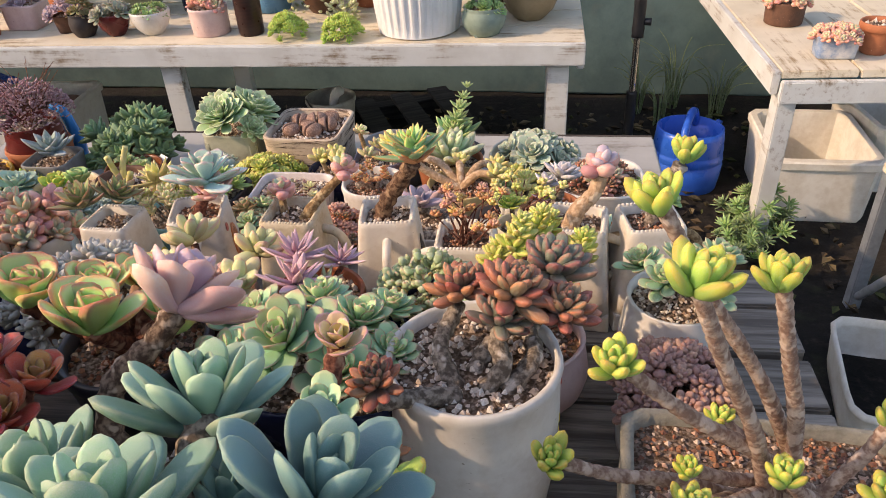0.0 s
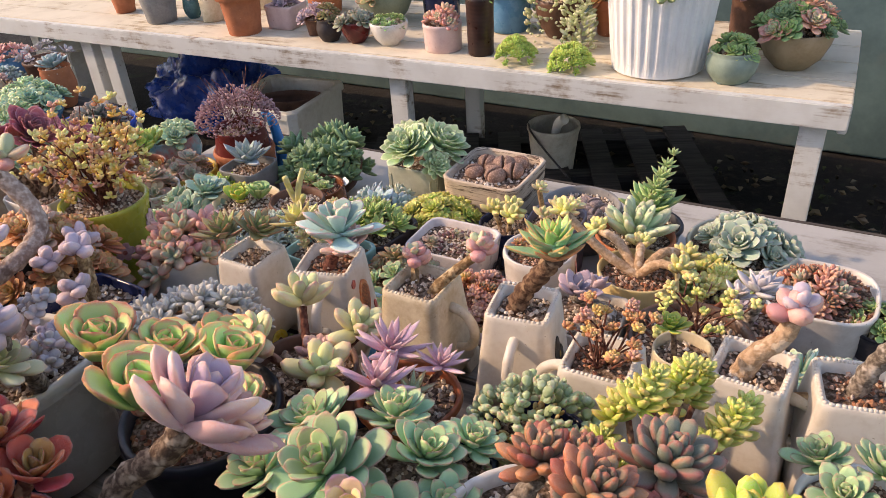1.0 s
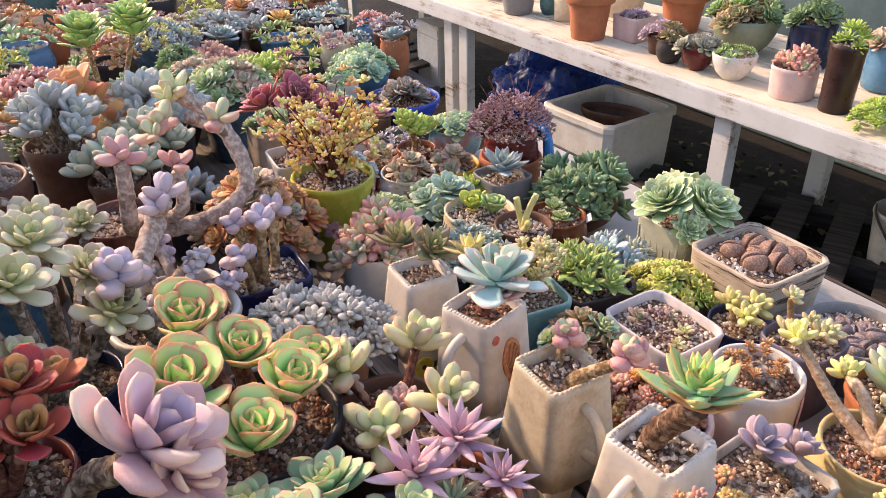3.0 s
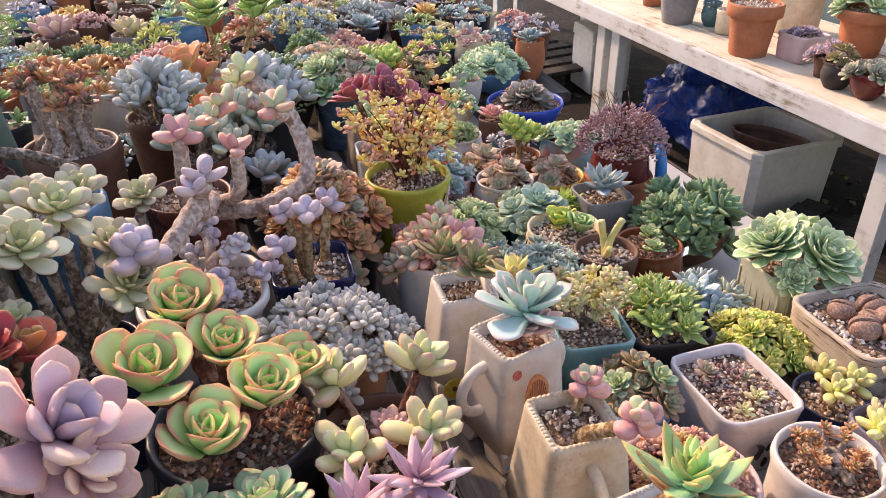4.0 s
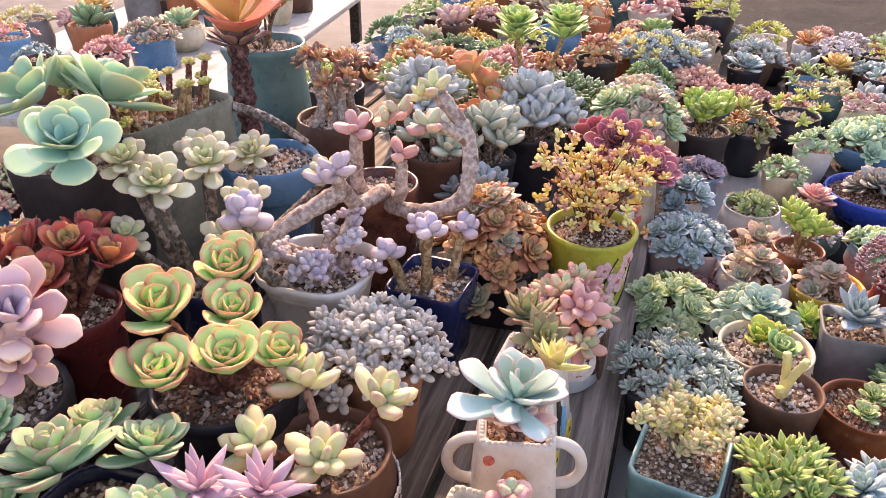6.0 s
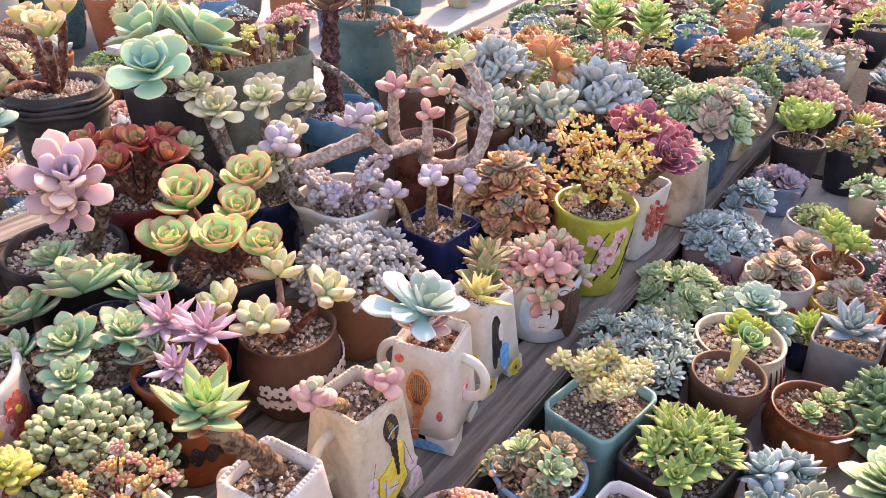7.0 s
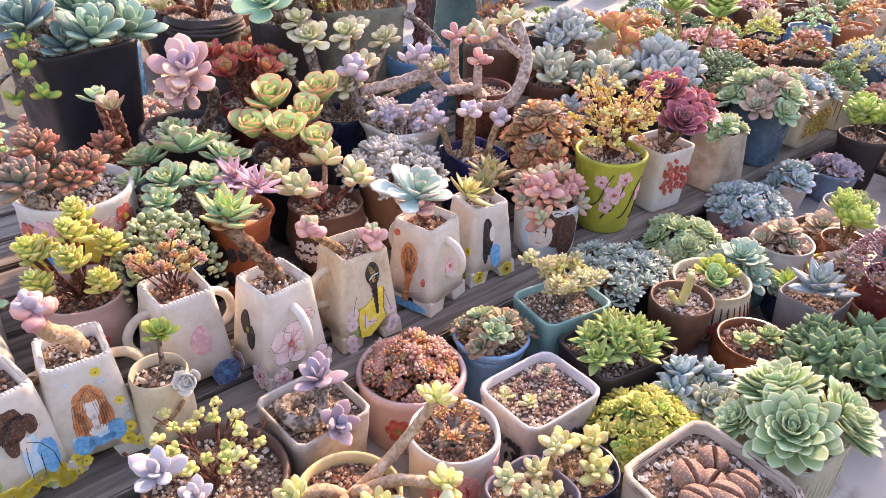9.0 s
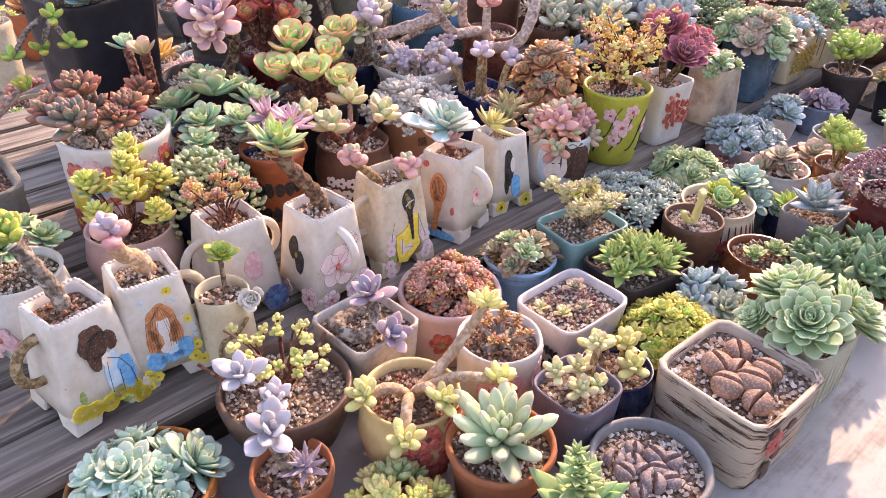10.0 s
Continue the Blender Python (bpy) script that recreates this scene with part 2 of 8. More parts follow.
def loft(rings, closed_top=False, closed_bottom=True):
    """Faces between rings of equal size; rings run bottom to top."""
    n = len(rings[0])
    verts = [v for r in rings for v in r]
    faces = []
    for i in range(len(rings) - 1):
        for j in range(n):
            a, b = i * n + j, i * n + (j + 1) % n
            faces.append((a, b, b + n, a + n))
    if closed_bottom:
        faces.append(tuple(reversed(range(n))))
    if closed_top:
        faces.append(tuple(range((len(rings) - 1) * n, len(rings) * n)))
    return verts, faces


def oval(a, b, z, n=32, power=2.0, wob=0.0, seed=0):
    """A ring of a circle (power 2) to a rounded square (power 8)."""
    out = []
    for k in range(n):
        t = 2 * math.pi * (k + 0.5) / n
        c, s = math.cos(t), math.sin(t)
        r = (abs(c) ** power + abs(s) ** power) ** (-1 / power)
        r *= 1 + wob * noise.noise(Vector((c * 1.3, s * 1.3, z * 18 + seed)))
        out.append((a * r * c, b * r * s, z))
    return out


SHAPES = {
    "taper": [(0.70, 0.0), (0.74, 0.02), (0.86, 0.5), (0.97, 0.9), (1.02, 0.94), (1.0, 1.0)],
    "straight": [(0.90, 0.0), (0.94, 0.03), (0.97, 0.4), (0.99, 0.85), (1.03, 0.92), (1.0, 1.0)],
    "belly": [(0.66, 0.0), (0.72, 0.03), (1.0, 0.3), (1.09, 0.55), (1.0, 0.86), (0.95, 0.93), (1.0, 1.0)],
    "bowl": [(0.45, 0.0), (0.5, 0.04), (0.78, 0.3), (0.95, 0.65), (1.02, 0.93), (1.0, 1.0)],
    "flare": [(0.78, 0.0), (0.82, 0.04), (0.80, 0.35), (0.78, 0.6), (0.88, 0.88), (1.03, 0.97), (1.0, 1.0)],
    "rimmed": [(0.68, 0.0), (0.70, 0.02), (0.86, 0.74), (0.88, 0.75), (1.0, 0.76), (1.03, 0.78), (1.03, 0.98), (1.0, 1.0)],
    "tall": [(0.86, 0.0), (0.88, 0.02), (0.90, 0.3), (0.95, 0.8), (1.02, 0.96), (1.0, 1.0)],
    "jar": [(0.6, 0.0), (0.66, 0.03), (0.95, 0.25), (1.04, 0.5), (0.92, 0.82), (0.88, 0.9), (1.0, 0.97), (0.98, 1.0)],
}


def stones(a, b, z, mat, parent, power=2.0, size=0.0042, fill=0.8, seed=0, cap=900):
    """A layer of loose grit, joined."""
    rng = np.random.RandomState(seed)
    ico = np.array([(1, 0, 0), (0, 1, 0), (-1, 0, 0), (0, -1, 0), (0, 0, 1), (0, 0, -1)]) * 1.1
    tris = [(0, 1, 4), (1, 2, 4), (2, 3, 4), (3, 0, 4), (1, 0, 5), (2, 1, 5), (3, 2, 5), (0, 3, 5)]
    n = int(min(cap, fill * 3.3 * a * b / (size * size) * 0.36))
    verts, faces = [], []
    for i in range(n):
        for _ in range(8):
            u, v = rng.uniform(-1, 1, 2)
            if abs(u) ** power + abs(v) ** power < 0.94:
                break
        s = size * rng.uniform(0.55, 1.35)
        v3 = ico * rng.uniform(0.6, 1.0, 3) * s * rng.uniform(0.75, 1.25, (6, 1))
        t = rng.uniform(0, 6.28)
        x = v3[:, 0] * math.cos(t) - v3[:, 1] * math.sin(t) + u * a
        y = v3[:, 0] * math.sin(t) + v3[:, 1] * math.cos(t) + v * b
        zz = v3[:, 2] + z + rng.uniform(-0.3, 0.6) * size + 0.004 * (1 - u * u - v * v)
        o = 6 * i
        verts += list(zip(x, y, zz))
        faces += [(p + o, q + o, r + o) for p, q, r in tris]
    ob = child("gravel", mesh_from("gravel", verts, faces, mat, False), parent)
    tagged(ob, kind="stuff")
    return ob


def pot(t, a, h, mat, shape="taper", b=None, power=2.0, base=None, soil=True, grit=GRIT, wob=0.015, rows=None, depth=0.014, wall=None, seed=None, label="", stone=0.0031, name="pot"):
    """A thick-walled pot under the thing t, base at its origin: rim half widths a and b, height h. base: the bottom's share of the rim."""
    b = b or a
    seed = seed if seed is not None else int(abs(a * 7919 + h * 104729) * 100) % 997
    prof = rows or ([(base, 0.0), (base + 0.03, 0.03), ((1 + base) / 2, 0.5), (0.985, 0.93), (1.0, 0.985), (0.99, 1.0)] if base else SHAPES[shape])
    fine = []
    for (r0, z0), (r1, z1) in zip(prof, prof[1:]):
        k = max(1, int((z1 - z0) * 7))
        fine += [(r0 + (r1 - r0) * i / k, z0 + (z1 - z0) * i / k) for i in range(k)]
    fine.append(prof[-1])
    n = 32 if power < 3 else 40
    wall = wall or min(0.09 * a, 0.006)
    rings = [oval(a * r, b * r, h * z, n, power, wob, seed) for r, z in fine]
    r_top = fine[-1][0]
    k = 1 - wall / a
    rings.append(oval(a * (r_top - 0.02), b * (r_top - 0.02), h + 0.0015, n, power, wob, seed))
    rings.append(oval(a * k, b * k, h - 0.0005, n, power, wob, seed))
    rings.append(oval(a * k * 0.985, b * k * 0.985, h - depth * 1.6, n, power, wob, seed))
    v, f = loft(rings)
    ob = child(name, mesh_from(name, v, f, mat), t, None, label)
    if soil:
        s = [oval(a * k * q, b * k * q, h - depth + 0.004 * (1 - q), n, power, 0.03, seed + 3) for q in (1.0, 0.7, 0.35, 0.05)]
        v, f = loft(s, True, False)
        child("soil", mesh_from("soil", v, f, SOIL), t)
        stones(a * k, b * k, h - depth + 0.001, grit, t, power, stone, 0.8, seed)
    RIM[t.name] = h - depth
    SIDES[t.name] = np.array([p for ring in rings[:len(fine)] for p in ring])
    return ob


def lobe_mesh(r, rows, mat):
    """Half of a living stone: a domed half-disc with a flat inner side."""
    edge = [(r * math.cos(a), r * max(0.96 * math.sin(a), 0.03)) for a in [2 * math.pi * i / 20 for i in range(20)]]
    rings = [[(w * x, 0.12 * r + w * (y - 0.12 * r), z * r) for x, y in edge] for w, z in rows]
    v, f = loft(rings, True)
    return mesh_from("lobe", v, f, mat, True)


# ---- leaves and rosettes ----
OUTLINES = {
    "spoon": ((0, .25), (.25, .5), (.5, .85), (.7, 1), (.85, .82), (.95, .42), (1, .03)),
    "lance": ((0, .75), (.3, 1), (.6, .8), (.85, .4), (1, .02)),
    "bean": ((0, .35), (.15, .72), (.4, .96), (.65, 1), (.85, .82), (.95, .5), (1, .08)),
    "round": ((0, .2), (.3, .62), (.6, 1), (.8, .95), (.93, .62), (1, .1)),
    "oval": ((0, .3), (.25, .72), (.5, 1), (.75, .85), (.92, .42), (1, .02)),
    "tipped": ((0, .4), (.3, .6), (.6, .9), (.78, 1), (.9, .72), (.97, .2), (1, .02)),
    "cupped": ((0, .2), (.3, .62), (.6, 1), (.8, .98), (.92, .72), (.97, .3), (1, .04)),
    "blunt": ((0, .34), (.25, .62), (.5, .90), (.72, 1), (.87, .84), (.95, .54), (1, .10)),
    "strap": ((0, .7), (.3, .9), (.6, 1), (.8, .85), (.95, .4), (1, .03)),
}


def leaf_shape(outline, width, thick, cup, bend, nu=8, nv=8):
    """A thick leaf of length 1 along +y, its upper face towards +z. Points, faces, share along, share to the margin."""
    us = np.array([p[0] for p in OUTLINES[outline]])
    ws = np.array([p[1] for p in OUTLINES[outline]])
    pts, along, rim = [], [], []
    for i in range(nu + 1):
        s = i / nu
        s = 1 - (1 - s) ** 1.25
        w = width * 0.5 * np.interp(s, us, ws)
        th = thick * 0.5 * np.interp(s, (0, .35, .75, .95, 1), (.6, 1, .85, .45, .05))
        for j in range(nv):
            a = 2 * math.pi * j / nv
            x = w * math.cos(a)
            z = th * math.sin(a) * (0.65 if math.sin(a) > 0 else 1.15) + cup * (x * x) / max(width * 0.5, 1e-4) + bend * s * s
            pts.append((x, s, z))
            along.append(s)
            rim.append(abs(math.cos(a)))
    v, f = loft([pts[i * nv:(i + 1) * nv] for i in range(nu + 1)], True, True)
    return np.array(v), f, np.array(along), np.array(rim)


def rot(rx, rz):
    c, s = math.cos(rx), math.sin(rx)
    x = np.array([[1, 0, 0], [0, c, -s], [0, s, c]])
    c, s = math.cos(rz), math.sin(rz)
    return np.array([[c, -s, 0], [s, c, 0], [0, 0, 1]]) @ x


# outline, width, thickness, cup, bend, leaves, elevation of inner and outer leaf in degrees, smallest leaf
STYLES = {
    "echeveria": ("spoon", .56, .15, .26, .14, 28, 76, 8, .34),
    "open": ("lance", .46, .16, .20, .12, 24, 74, 18, .38),
    "graptopetalum": ("oval", .50, .22, .16, .08, 22, 72, 16, .40),
    "fat": ("bean", .52, .42, .04, .10, 20, 80, 20, .45),
    "jelly": ("bean", .60, .56, .0, .05, 15, 80, 12, .55),
    "kalanchoe": ("round", .72, .14, .30, .26, 12, 66, 24, .45),
    "cabbage": ("cupped", .80, .18, .30, .10, 17, 85, 38, .36),
    "paddle": ("round", .95, .10, .42, .12, 6, 56, 16, .82),
    "bunch": ("bean", .42, .36, .0, .06, 32, 86, 6, .56),
    "aeonium": ("spoon", .54, .07, .30, .20, 40, 84, 12, .24),
    "agave": ("lance", .50, .15, .26, .10, 22, 78, 16, .45),
    "semper": ("tipped", .42, .10, .34, .16, 80, 88, 6, .22),
    "haworthia": ("lance", .66, .26, .10, .05, 12, 70, 24, .55),
    "star": ("lance", .30, .13, .10, .06, 18, 66, 6, .5),
    "big": ("tipped", .54, .24, .18, .08, 17, 78, 16, .50),
    "teal": ("blunt", .46, .20, .16, .08, 19, 84, 18, .46),
    "spike": ("strap", .24, .20, .0, .03, 18, 80, 20, .55),
    "tuft": ("bean", .40, .34, .0, .06, 16, 84, 22, .55),
    "pachy": ("bean", .54, .38, .06, .10, 11, 78, 22, .60),
    "pair": ("bean", .66, .54, .0, .05, 5, 58, 8, .82),
    "broad": ("round", .74, .10, .18, .10, 17, 72, 10, .42),
    "ghost": ("tipped", .56, .22, .14, .06, 20, 74, 6, .42),
    "finger": ("bean", .30, .26, .0, .04, 28, 84, 16, .50),
    "wide": ("oval", .62, .24, .14, .08, 10, 70, 14, .56),
    "sprig": ("bean", .46, .38, .0, .05, 13, 84, 38, .66),
    "plump": ("bean", .52, .44, .0, .05, 10, 72, 12, .66),
    "lily": ("lance", .46, .14, .24, .12, 15, 74, 10, .50),
    "ball": ("bean", .84, .74, .0, .02, 6, 62, 2, .85),
    "frost": ("tipped", .54, .16, .26, .06, 17, 68, 4, .48),
    "sedum": ("bean", .50, .34, .04, .10, 18, 84, 16, .46),
}
ROSETTES = {}


def rosette_rows(style, seed, loose=0.0, most=99):
    """Turn, tilt, scale and rank of each leaf, inner ones first."""
    o, w, th, cup, bend, n, e0, e1, s0 = STYLES[style]
    rng = np.random.RandomState(seed)
    out = []
    n = min(n, most)
    for i in range(n):
        q = i / (n - 1)
        elev = radians(e0 + (e1 - e0) * q ** 0.85 + rng.uniform(-5, 5) * (1 + loose))
        scale = (s0 + (1 - s0) * q ** 0.75) * rng.uniform(0.9, 1.07)
        out.append((i * 2.39996 + rng.uniform(-.12, .12) * (1 + loose), elev, scale, q, rng.uniform(0, 1)))
    return out


def crown_faces(faces):
    """A leaf's faces with its foot drawn to the crown of the plant, which stands at -1."""
    foot = faces[-2]
    return faces[:-2] + faces[-1:] + [(-1, foot[i], foot[(i + 1) % len(foot)]) for i in range(len(foot))]


def rosette_mesh(style, mat, seed=0, r=0.04, far=False):
    """A whole rosette of radius 1 in one mesh, shared by all that look alike."""
    fine = 3 if far else 0 if r >= 0.034 else 1 if r >= 0.020 else 2
    key = (style, mat.name, seed, fine)
    if key not in ROSETTES:
        o, w, th, cup, bend, n, e0, e1, s0 = STYLES[style]
        few = n < 14 and fine < 3
        pv, pf, al, ri = leaf_shape(o, w, th, cup, bend, 7 if few else (6, 5, 4, 3)[fine], 7 if few else (6, 6, 5, 5)[fine])
        V, F, A, R, T, I = [np.array([(0, 0, -0.03)])], [], [np.zeros(1)], [np.zeros(1)], [np.full(1, .5)], [np.zeros(1)]
        pf = crown_faces(pf)
        for turn, elev, s, q, tone in rosette_rows(style, seed, 0.0, (60, 24, 15, 13)[fine]):
            v = (pv * s * 0.98) @ rot(elev, turn).T
            d = np.array((math.cos(turn + math.pi / 2), math.sin(turn + math.pi / 2), 0))
            v = v + d * 0.05 * q + np.array((0, 0, 0.20 * (1 - q)))
            k = sum(map(len, V))
            V.append(v)
            F += [tuple(i + k if i >= 0 else 0 for i in f) for f in pf]
            A.append(al), R.append(ri), T.append(np.full(len(v), tone)), I.append(np.full(len(v), q))
        ROSETTES[key] = mesh_from("rosette", np.vstack(V), F, mat, True,
                                  dict(along=np.concatenate(A), rim=np.concatenate(R), tone=np.concatenate(T), inner=np.concatenate(I)))
    return ROSETTES[key]


COUNT = [0]


def turned(x, y, z, r, tilt=0.0, az=0.0, spin=None):
    """The pose of a rosette of radius r, tilted by so many degrees towards az."""
    COUNT[0] += 1
    spin = spin if spin is not None else COUNT[0] * 77.0
    return Matrix.Translation((x, y, z)) @ Matrix.Rotation(radians(az), 4, "Z") @ Matrix.Rotation(radians(tilt), 4, "Y") @ Matrix.Rotation(radians(spin - az), 4, "Z") @ Matrix.Scale(r, 4)


def ros(t, x, y, z, r, style, mat, tilt=0.0, az=0.0, name="rosette"):
    """A rosette as one part; the larger ones near the walk keep their outer leaves as pieces."""
    if r >= 0.0305 and t.matrix_basis.translation.x > -1.12 and t.matrix_basis.translation.y < 1.7 and style != "spike":
        return hero(t, x, y, z, r, style, mat, tilt, az, name, max(4, STYLES[style][5] - 15))
    m = turned(x, y, z, r, tilt, az)
    return child(name, rosette_mesh(style, mat, COUNT[0] % 4, r), t, m)


LEAVES = {}


def hero(t, x, y, z, r, style, mat, tilt=0.0, az=0.0, name="rosette", core=6):
    """A large rosette whose outer leaves are pieces of their own."""
    m = turned(x, y, z, r, tilt, az)
    o, w, th, cup, bend, n, e0, e1, s0 = STYLES[style]
    rows = rosette_rows(style, COUNT[0], 0.6)
    pv, pf, al, ri = leaf_shape(o, w, th, cup, bend, 9 if r > 0.05 else (8 if r > 0.04 else 6), 8 if r > 0.04 else 7)
    V, F, A, R, T, I = [np.array([(0, 0, -0.03)])], [], [np.zeros(1)], [np.zeros(1)], [np.full(1, .5)], [np.zeros(1)]
    cf = crown_faces(pf)
    for turn, elev, s, q, tone in rows[:core]:
        v = (pv * s * 0.98) @ rot(elev, turn).T + np.array((0, 0, 0.20 * (1 - q)))
        k = 1 + (len(V) - 1) * len(pv)
        V.append(v)
        F += [tuple(i + k if i >= 0 else 0 for i in f) for f in cf]
        A.append(al), R.append(ri), T.append(np.full(len(v), tone)), I.append(np.full(len(v), q))
    me = mesh_from(name, np.vstack(V), F, mat, True, dict(along=np.concatenate(A), rim=np.concatenate(R), tone=np.concatenate(T), inner=np.concatenate(I)))
    ob = child(name, me, t, m)
    for turn, elev, s, q, tone in rows[core:]:
        step = round(q * 3) / 3
        key = (style, mat.name, step, round(tone * 2), len(pv))
        if key not in LEAVES:
            LEAVES[key] = mesh_from("leaf", pv * np.array((1, 1, 1)), pf, mat, True,
                                    dict(along=al, rim=ri, tone=np.full(len(pv), round(tone * 2) / 2), inner=np.full(len(pv), step)))
        d = Vector((math.cos(turn + math.pi / 2), math.sin(turn + math.pi / 2), 0)) * 0.05 * q
        lm = Matrix.Translation(d + Vector((0, 0, 0.20 * (1 - q)))) @ Matrix(rot(elev, turn).tolist()).to_4x4() @ Matrix.Scale(s * 0.98, 4)
        child("leaf", LEAVES[key], ob, lm)
    return ob


def joined(name, rows):
    """Copies of meshes at poses, as one mesh."""
    V, F, attrs, k = [], [], {}, 0
    for m, me in rows:
        n = len(me.vertices)
        co = np.empty(n * 3, dtype=np.float32)
        me.vertices.foreach_get("co", co)
        mm = np.array(m)
        V.append(co.reshape(-1, 3) @ mm[:3, :3].T + mm[:3, 3])
        F += [tuple(i + k for i in p.vertices) for p in me.polygons]
        for key in ("along", "rim", "tone", "inner"):
            a = np.empty(n, dtype=np.float32)
            me.attributes[key].data.foreach_get("value", a)
            attrs.setdefault(key, []).append(a)
        k += n
    return mesh_from(name, np.vstack(V), F, rows[0][1].materials[0], True, {q: np.concatenate(v) for q, v in attrs.items()})


def stem(t, points, r0, r1, mat=None, rings=0.0, name="stem", n=10):
    """A gnarled stem along points, thinning from r0 to r1. rings: how strongly old leaf scars ring it."""
    P = [Vector(p) for p in points]
    pts = []
    for i in range(len(P) - 1):
        a, b, c, d = P[max(i - 1, 0)], P[i], P[i + 1], P[min(i + 2, len(P) - 1)]
        k = max(3, int((c - b).length / max(0.004, 0.8 * r1)))
        for j in range(k):
            u = j / k
            pts.append(0.5 * ((2 * b) + (c - a) * u + (2 * a - 5 * b + 4 * c - d) * u * u + (3 * b - 3 * c + d - a) * u ** 3))
    pts.append(P[-1])
    out = []
    side = Vector((0.3, 0.9, 0.2))
    for i, p in enumerate(pts):
        f = (pts[min(i + 1, len(pts) - 1)] - pts[max(i - 1, 0)]).normalized()
        side = (side - f * side.dot(f)).normalized()
        up = f.cross(side)
        r = r0 + (r1 - r0) * i / (len(pts) - 1)
        r *= 1 + rings * (0.5 if i % 2 else -0.5) + 0.12 * noise.noise(p * 60)
        out.append([tuple(p + (side * math.cos(2 * math.pi * j / n) + up * math.sin(2 * math.pi * j / n)) * r) for j in range(n)])
    v, f = loft(out, True, True)
    return child(name, mesh_from(name, v, f, mat or BARK), t)


def dome(t, R, H, n, r, style, mat, z=None, x=0.0, y=0.0, squash=1.0, jitter=0.18, seed=1, mats=None, spread=1.0, join=False):
    """A mound of n small rosettes over the soil."""
    rng = np.random.RandomState(seed + n)
    z = RIM[t.name] if z is None else z
    mass = {}
    for i in range(n):
        q = math.sqrt((i + 0.5) / n)
        a = i * 2.39996 + rng.uniform(-.2, .2)
        px, py = R * q * math.cos(a), R * q * math.sin(a) * squash
        pz = z + H * (1 - 0.8 * q * q) + rng.uniform(-jitter, jitter) * r
        m = mats[rng.randint(len(mats))] if mats else mat
        size = r * rng.uniform(0.75, 1.2)
        if r < 0.020 or join:
            mass.setdefault(m.name, []).append((turned(x + px, y + py, pz, size, 48 * q * spread, math.degrees(a)), rosette_mesh(style, m, i % 4, r, join or r < 0.0125)))
        else:
            ros(t, x + px, y + py, pz, size, style, m, 48 * q * spread, math.degrees(a))
    for key, rows in mass.items():
        tagged(child("rosette_mass", joined("rosette_mass", rows), t), kind="stuff")


def beads(t, R, H, n, size, mat, z=None, x=0.0, y=0.0, hang=0.0, seed=1, outline="bean", per=1, name="leaf_mass", label="", fill=0.0, long=1.5):
    """Very many small leaves in a mound, joined into one mass."""
    rng = np.random.RandomState(seed + n)
    z = RIM[t.name] if z is None else z
    pv, pf, al, ri = leaf_shape(outline, .62, .5, .0, .05, 4, 6)
    V, F, A, Rr, T, I = [], [], [], [], [], []
    for i in range(n):
        q = math.sqrt(rng.uniform(0, 1))
        a = rng.uniform(0, 6.2832)
        lev = 1 - fill * rng.uniform(0, 1)
        p = np.array((x + R * q * math.cos(a), y + R * q * math.sin(a), z + H * (1 - q * q) ** 0.6 * lev - hang * max(0, q - .72) * 3.5 * R * rng.uniform(.2, 1)))
        for _ in range(per):
            M = rot(radians(rng.uniform(10, 75) * (1 - .4 * q)), a - math.pi / 2 + rng.uniform(-1.3, 1.3))
            s = size * rng.uniform(.7, 1.25)
            v = (pv * s * np.array((1, long / 1.5, 1))) @ M.T + p
            k = len(V) * len(pv)
            V.append(v)
            F += [tuple(j + k for j in f) for f in pf]
            A.append(al), Rr.append(ri), T.append(np.full(len(v), rng.uniform(0, 1))), I.append(np.full(len(v), 1 - lev))
    me = mesh_from(name, np.vstack(V), F, mat, True, dict(along=np.concatenate(A), rim=np.concatenate(Rr), tone=np.concatenate(T), inner=np.concatenate(I)))
    ob = child(name, me, t, None, label)
    return tagged(ob, kind="stuff")


def twigs(t, n, R, H, r, mat=BARK, z=None, seed=1):
    """Bare woody twigs rising and forking from the soil; their tips."""
    rng = np.random.RandomState(seed)
    z = RIM[t.name] if z is None else z
    tips = []
    for i in range(n):
        a = 6.2832 * i / n + rng.uniform(-.5, .5)
        q = rng.uniform(.25, 1)
        b = Vector((rng.uniform(-.15, .15) * R, rng.uniform(-.15, .15) * R, z - 0.004))
        e = Vector((R * q * math.cos(a), R * q * math.sin(a), z + H * rng.uniform(.55, 1.0)))
        m = (b + e) / 2 + Vector((rng.uniform(-.12, .12) * R, rng.uniform(-.12, .12) * R, 0.12 * H))
        stem(t, [b, m, e], r, r * .45, mat, 0.1, "twig", 6)
        tips += [e, (m + e) / 2 + Vector((rng.uniform(-.1, .1) * R, rng.uniform(-.1, .1) * R, .05 * H))]
    return tips

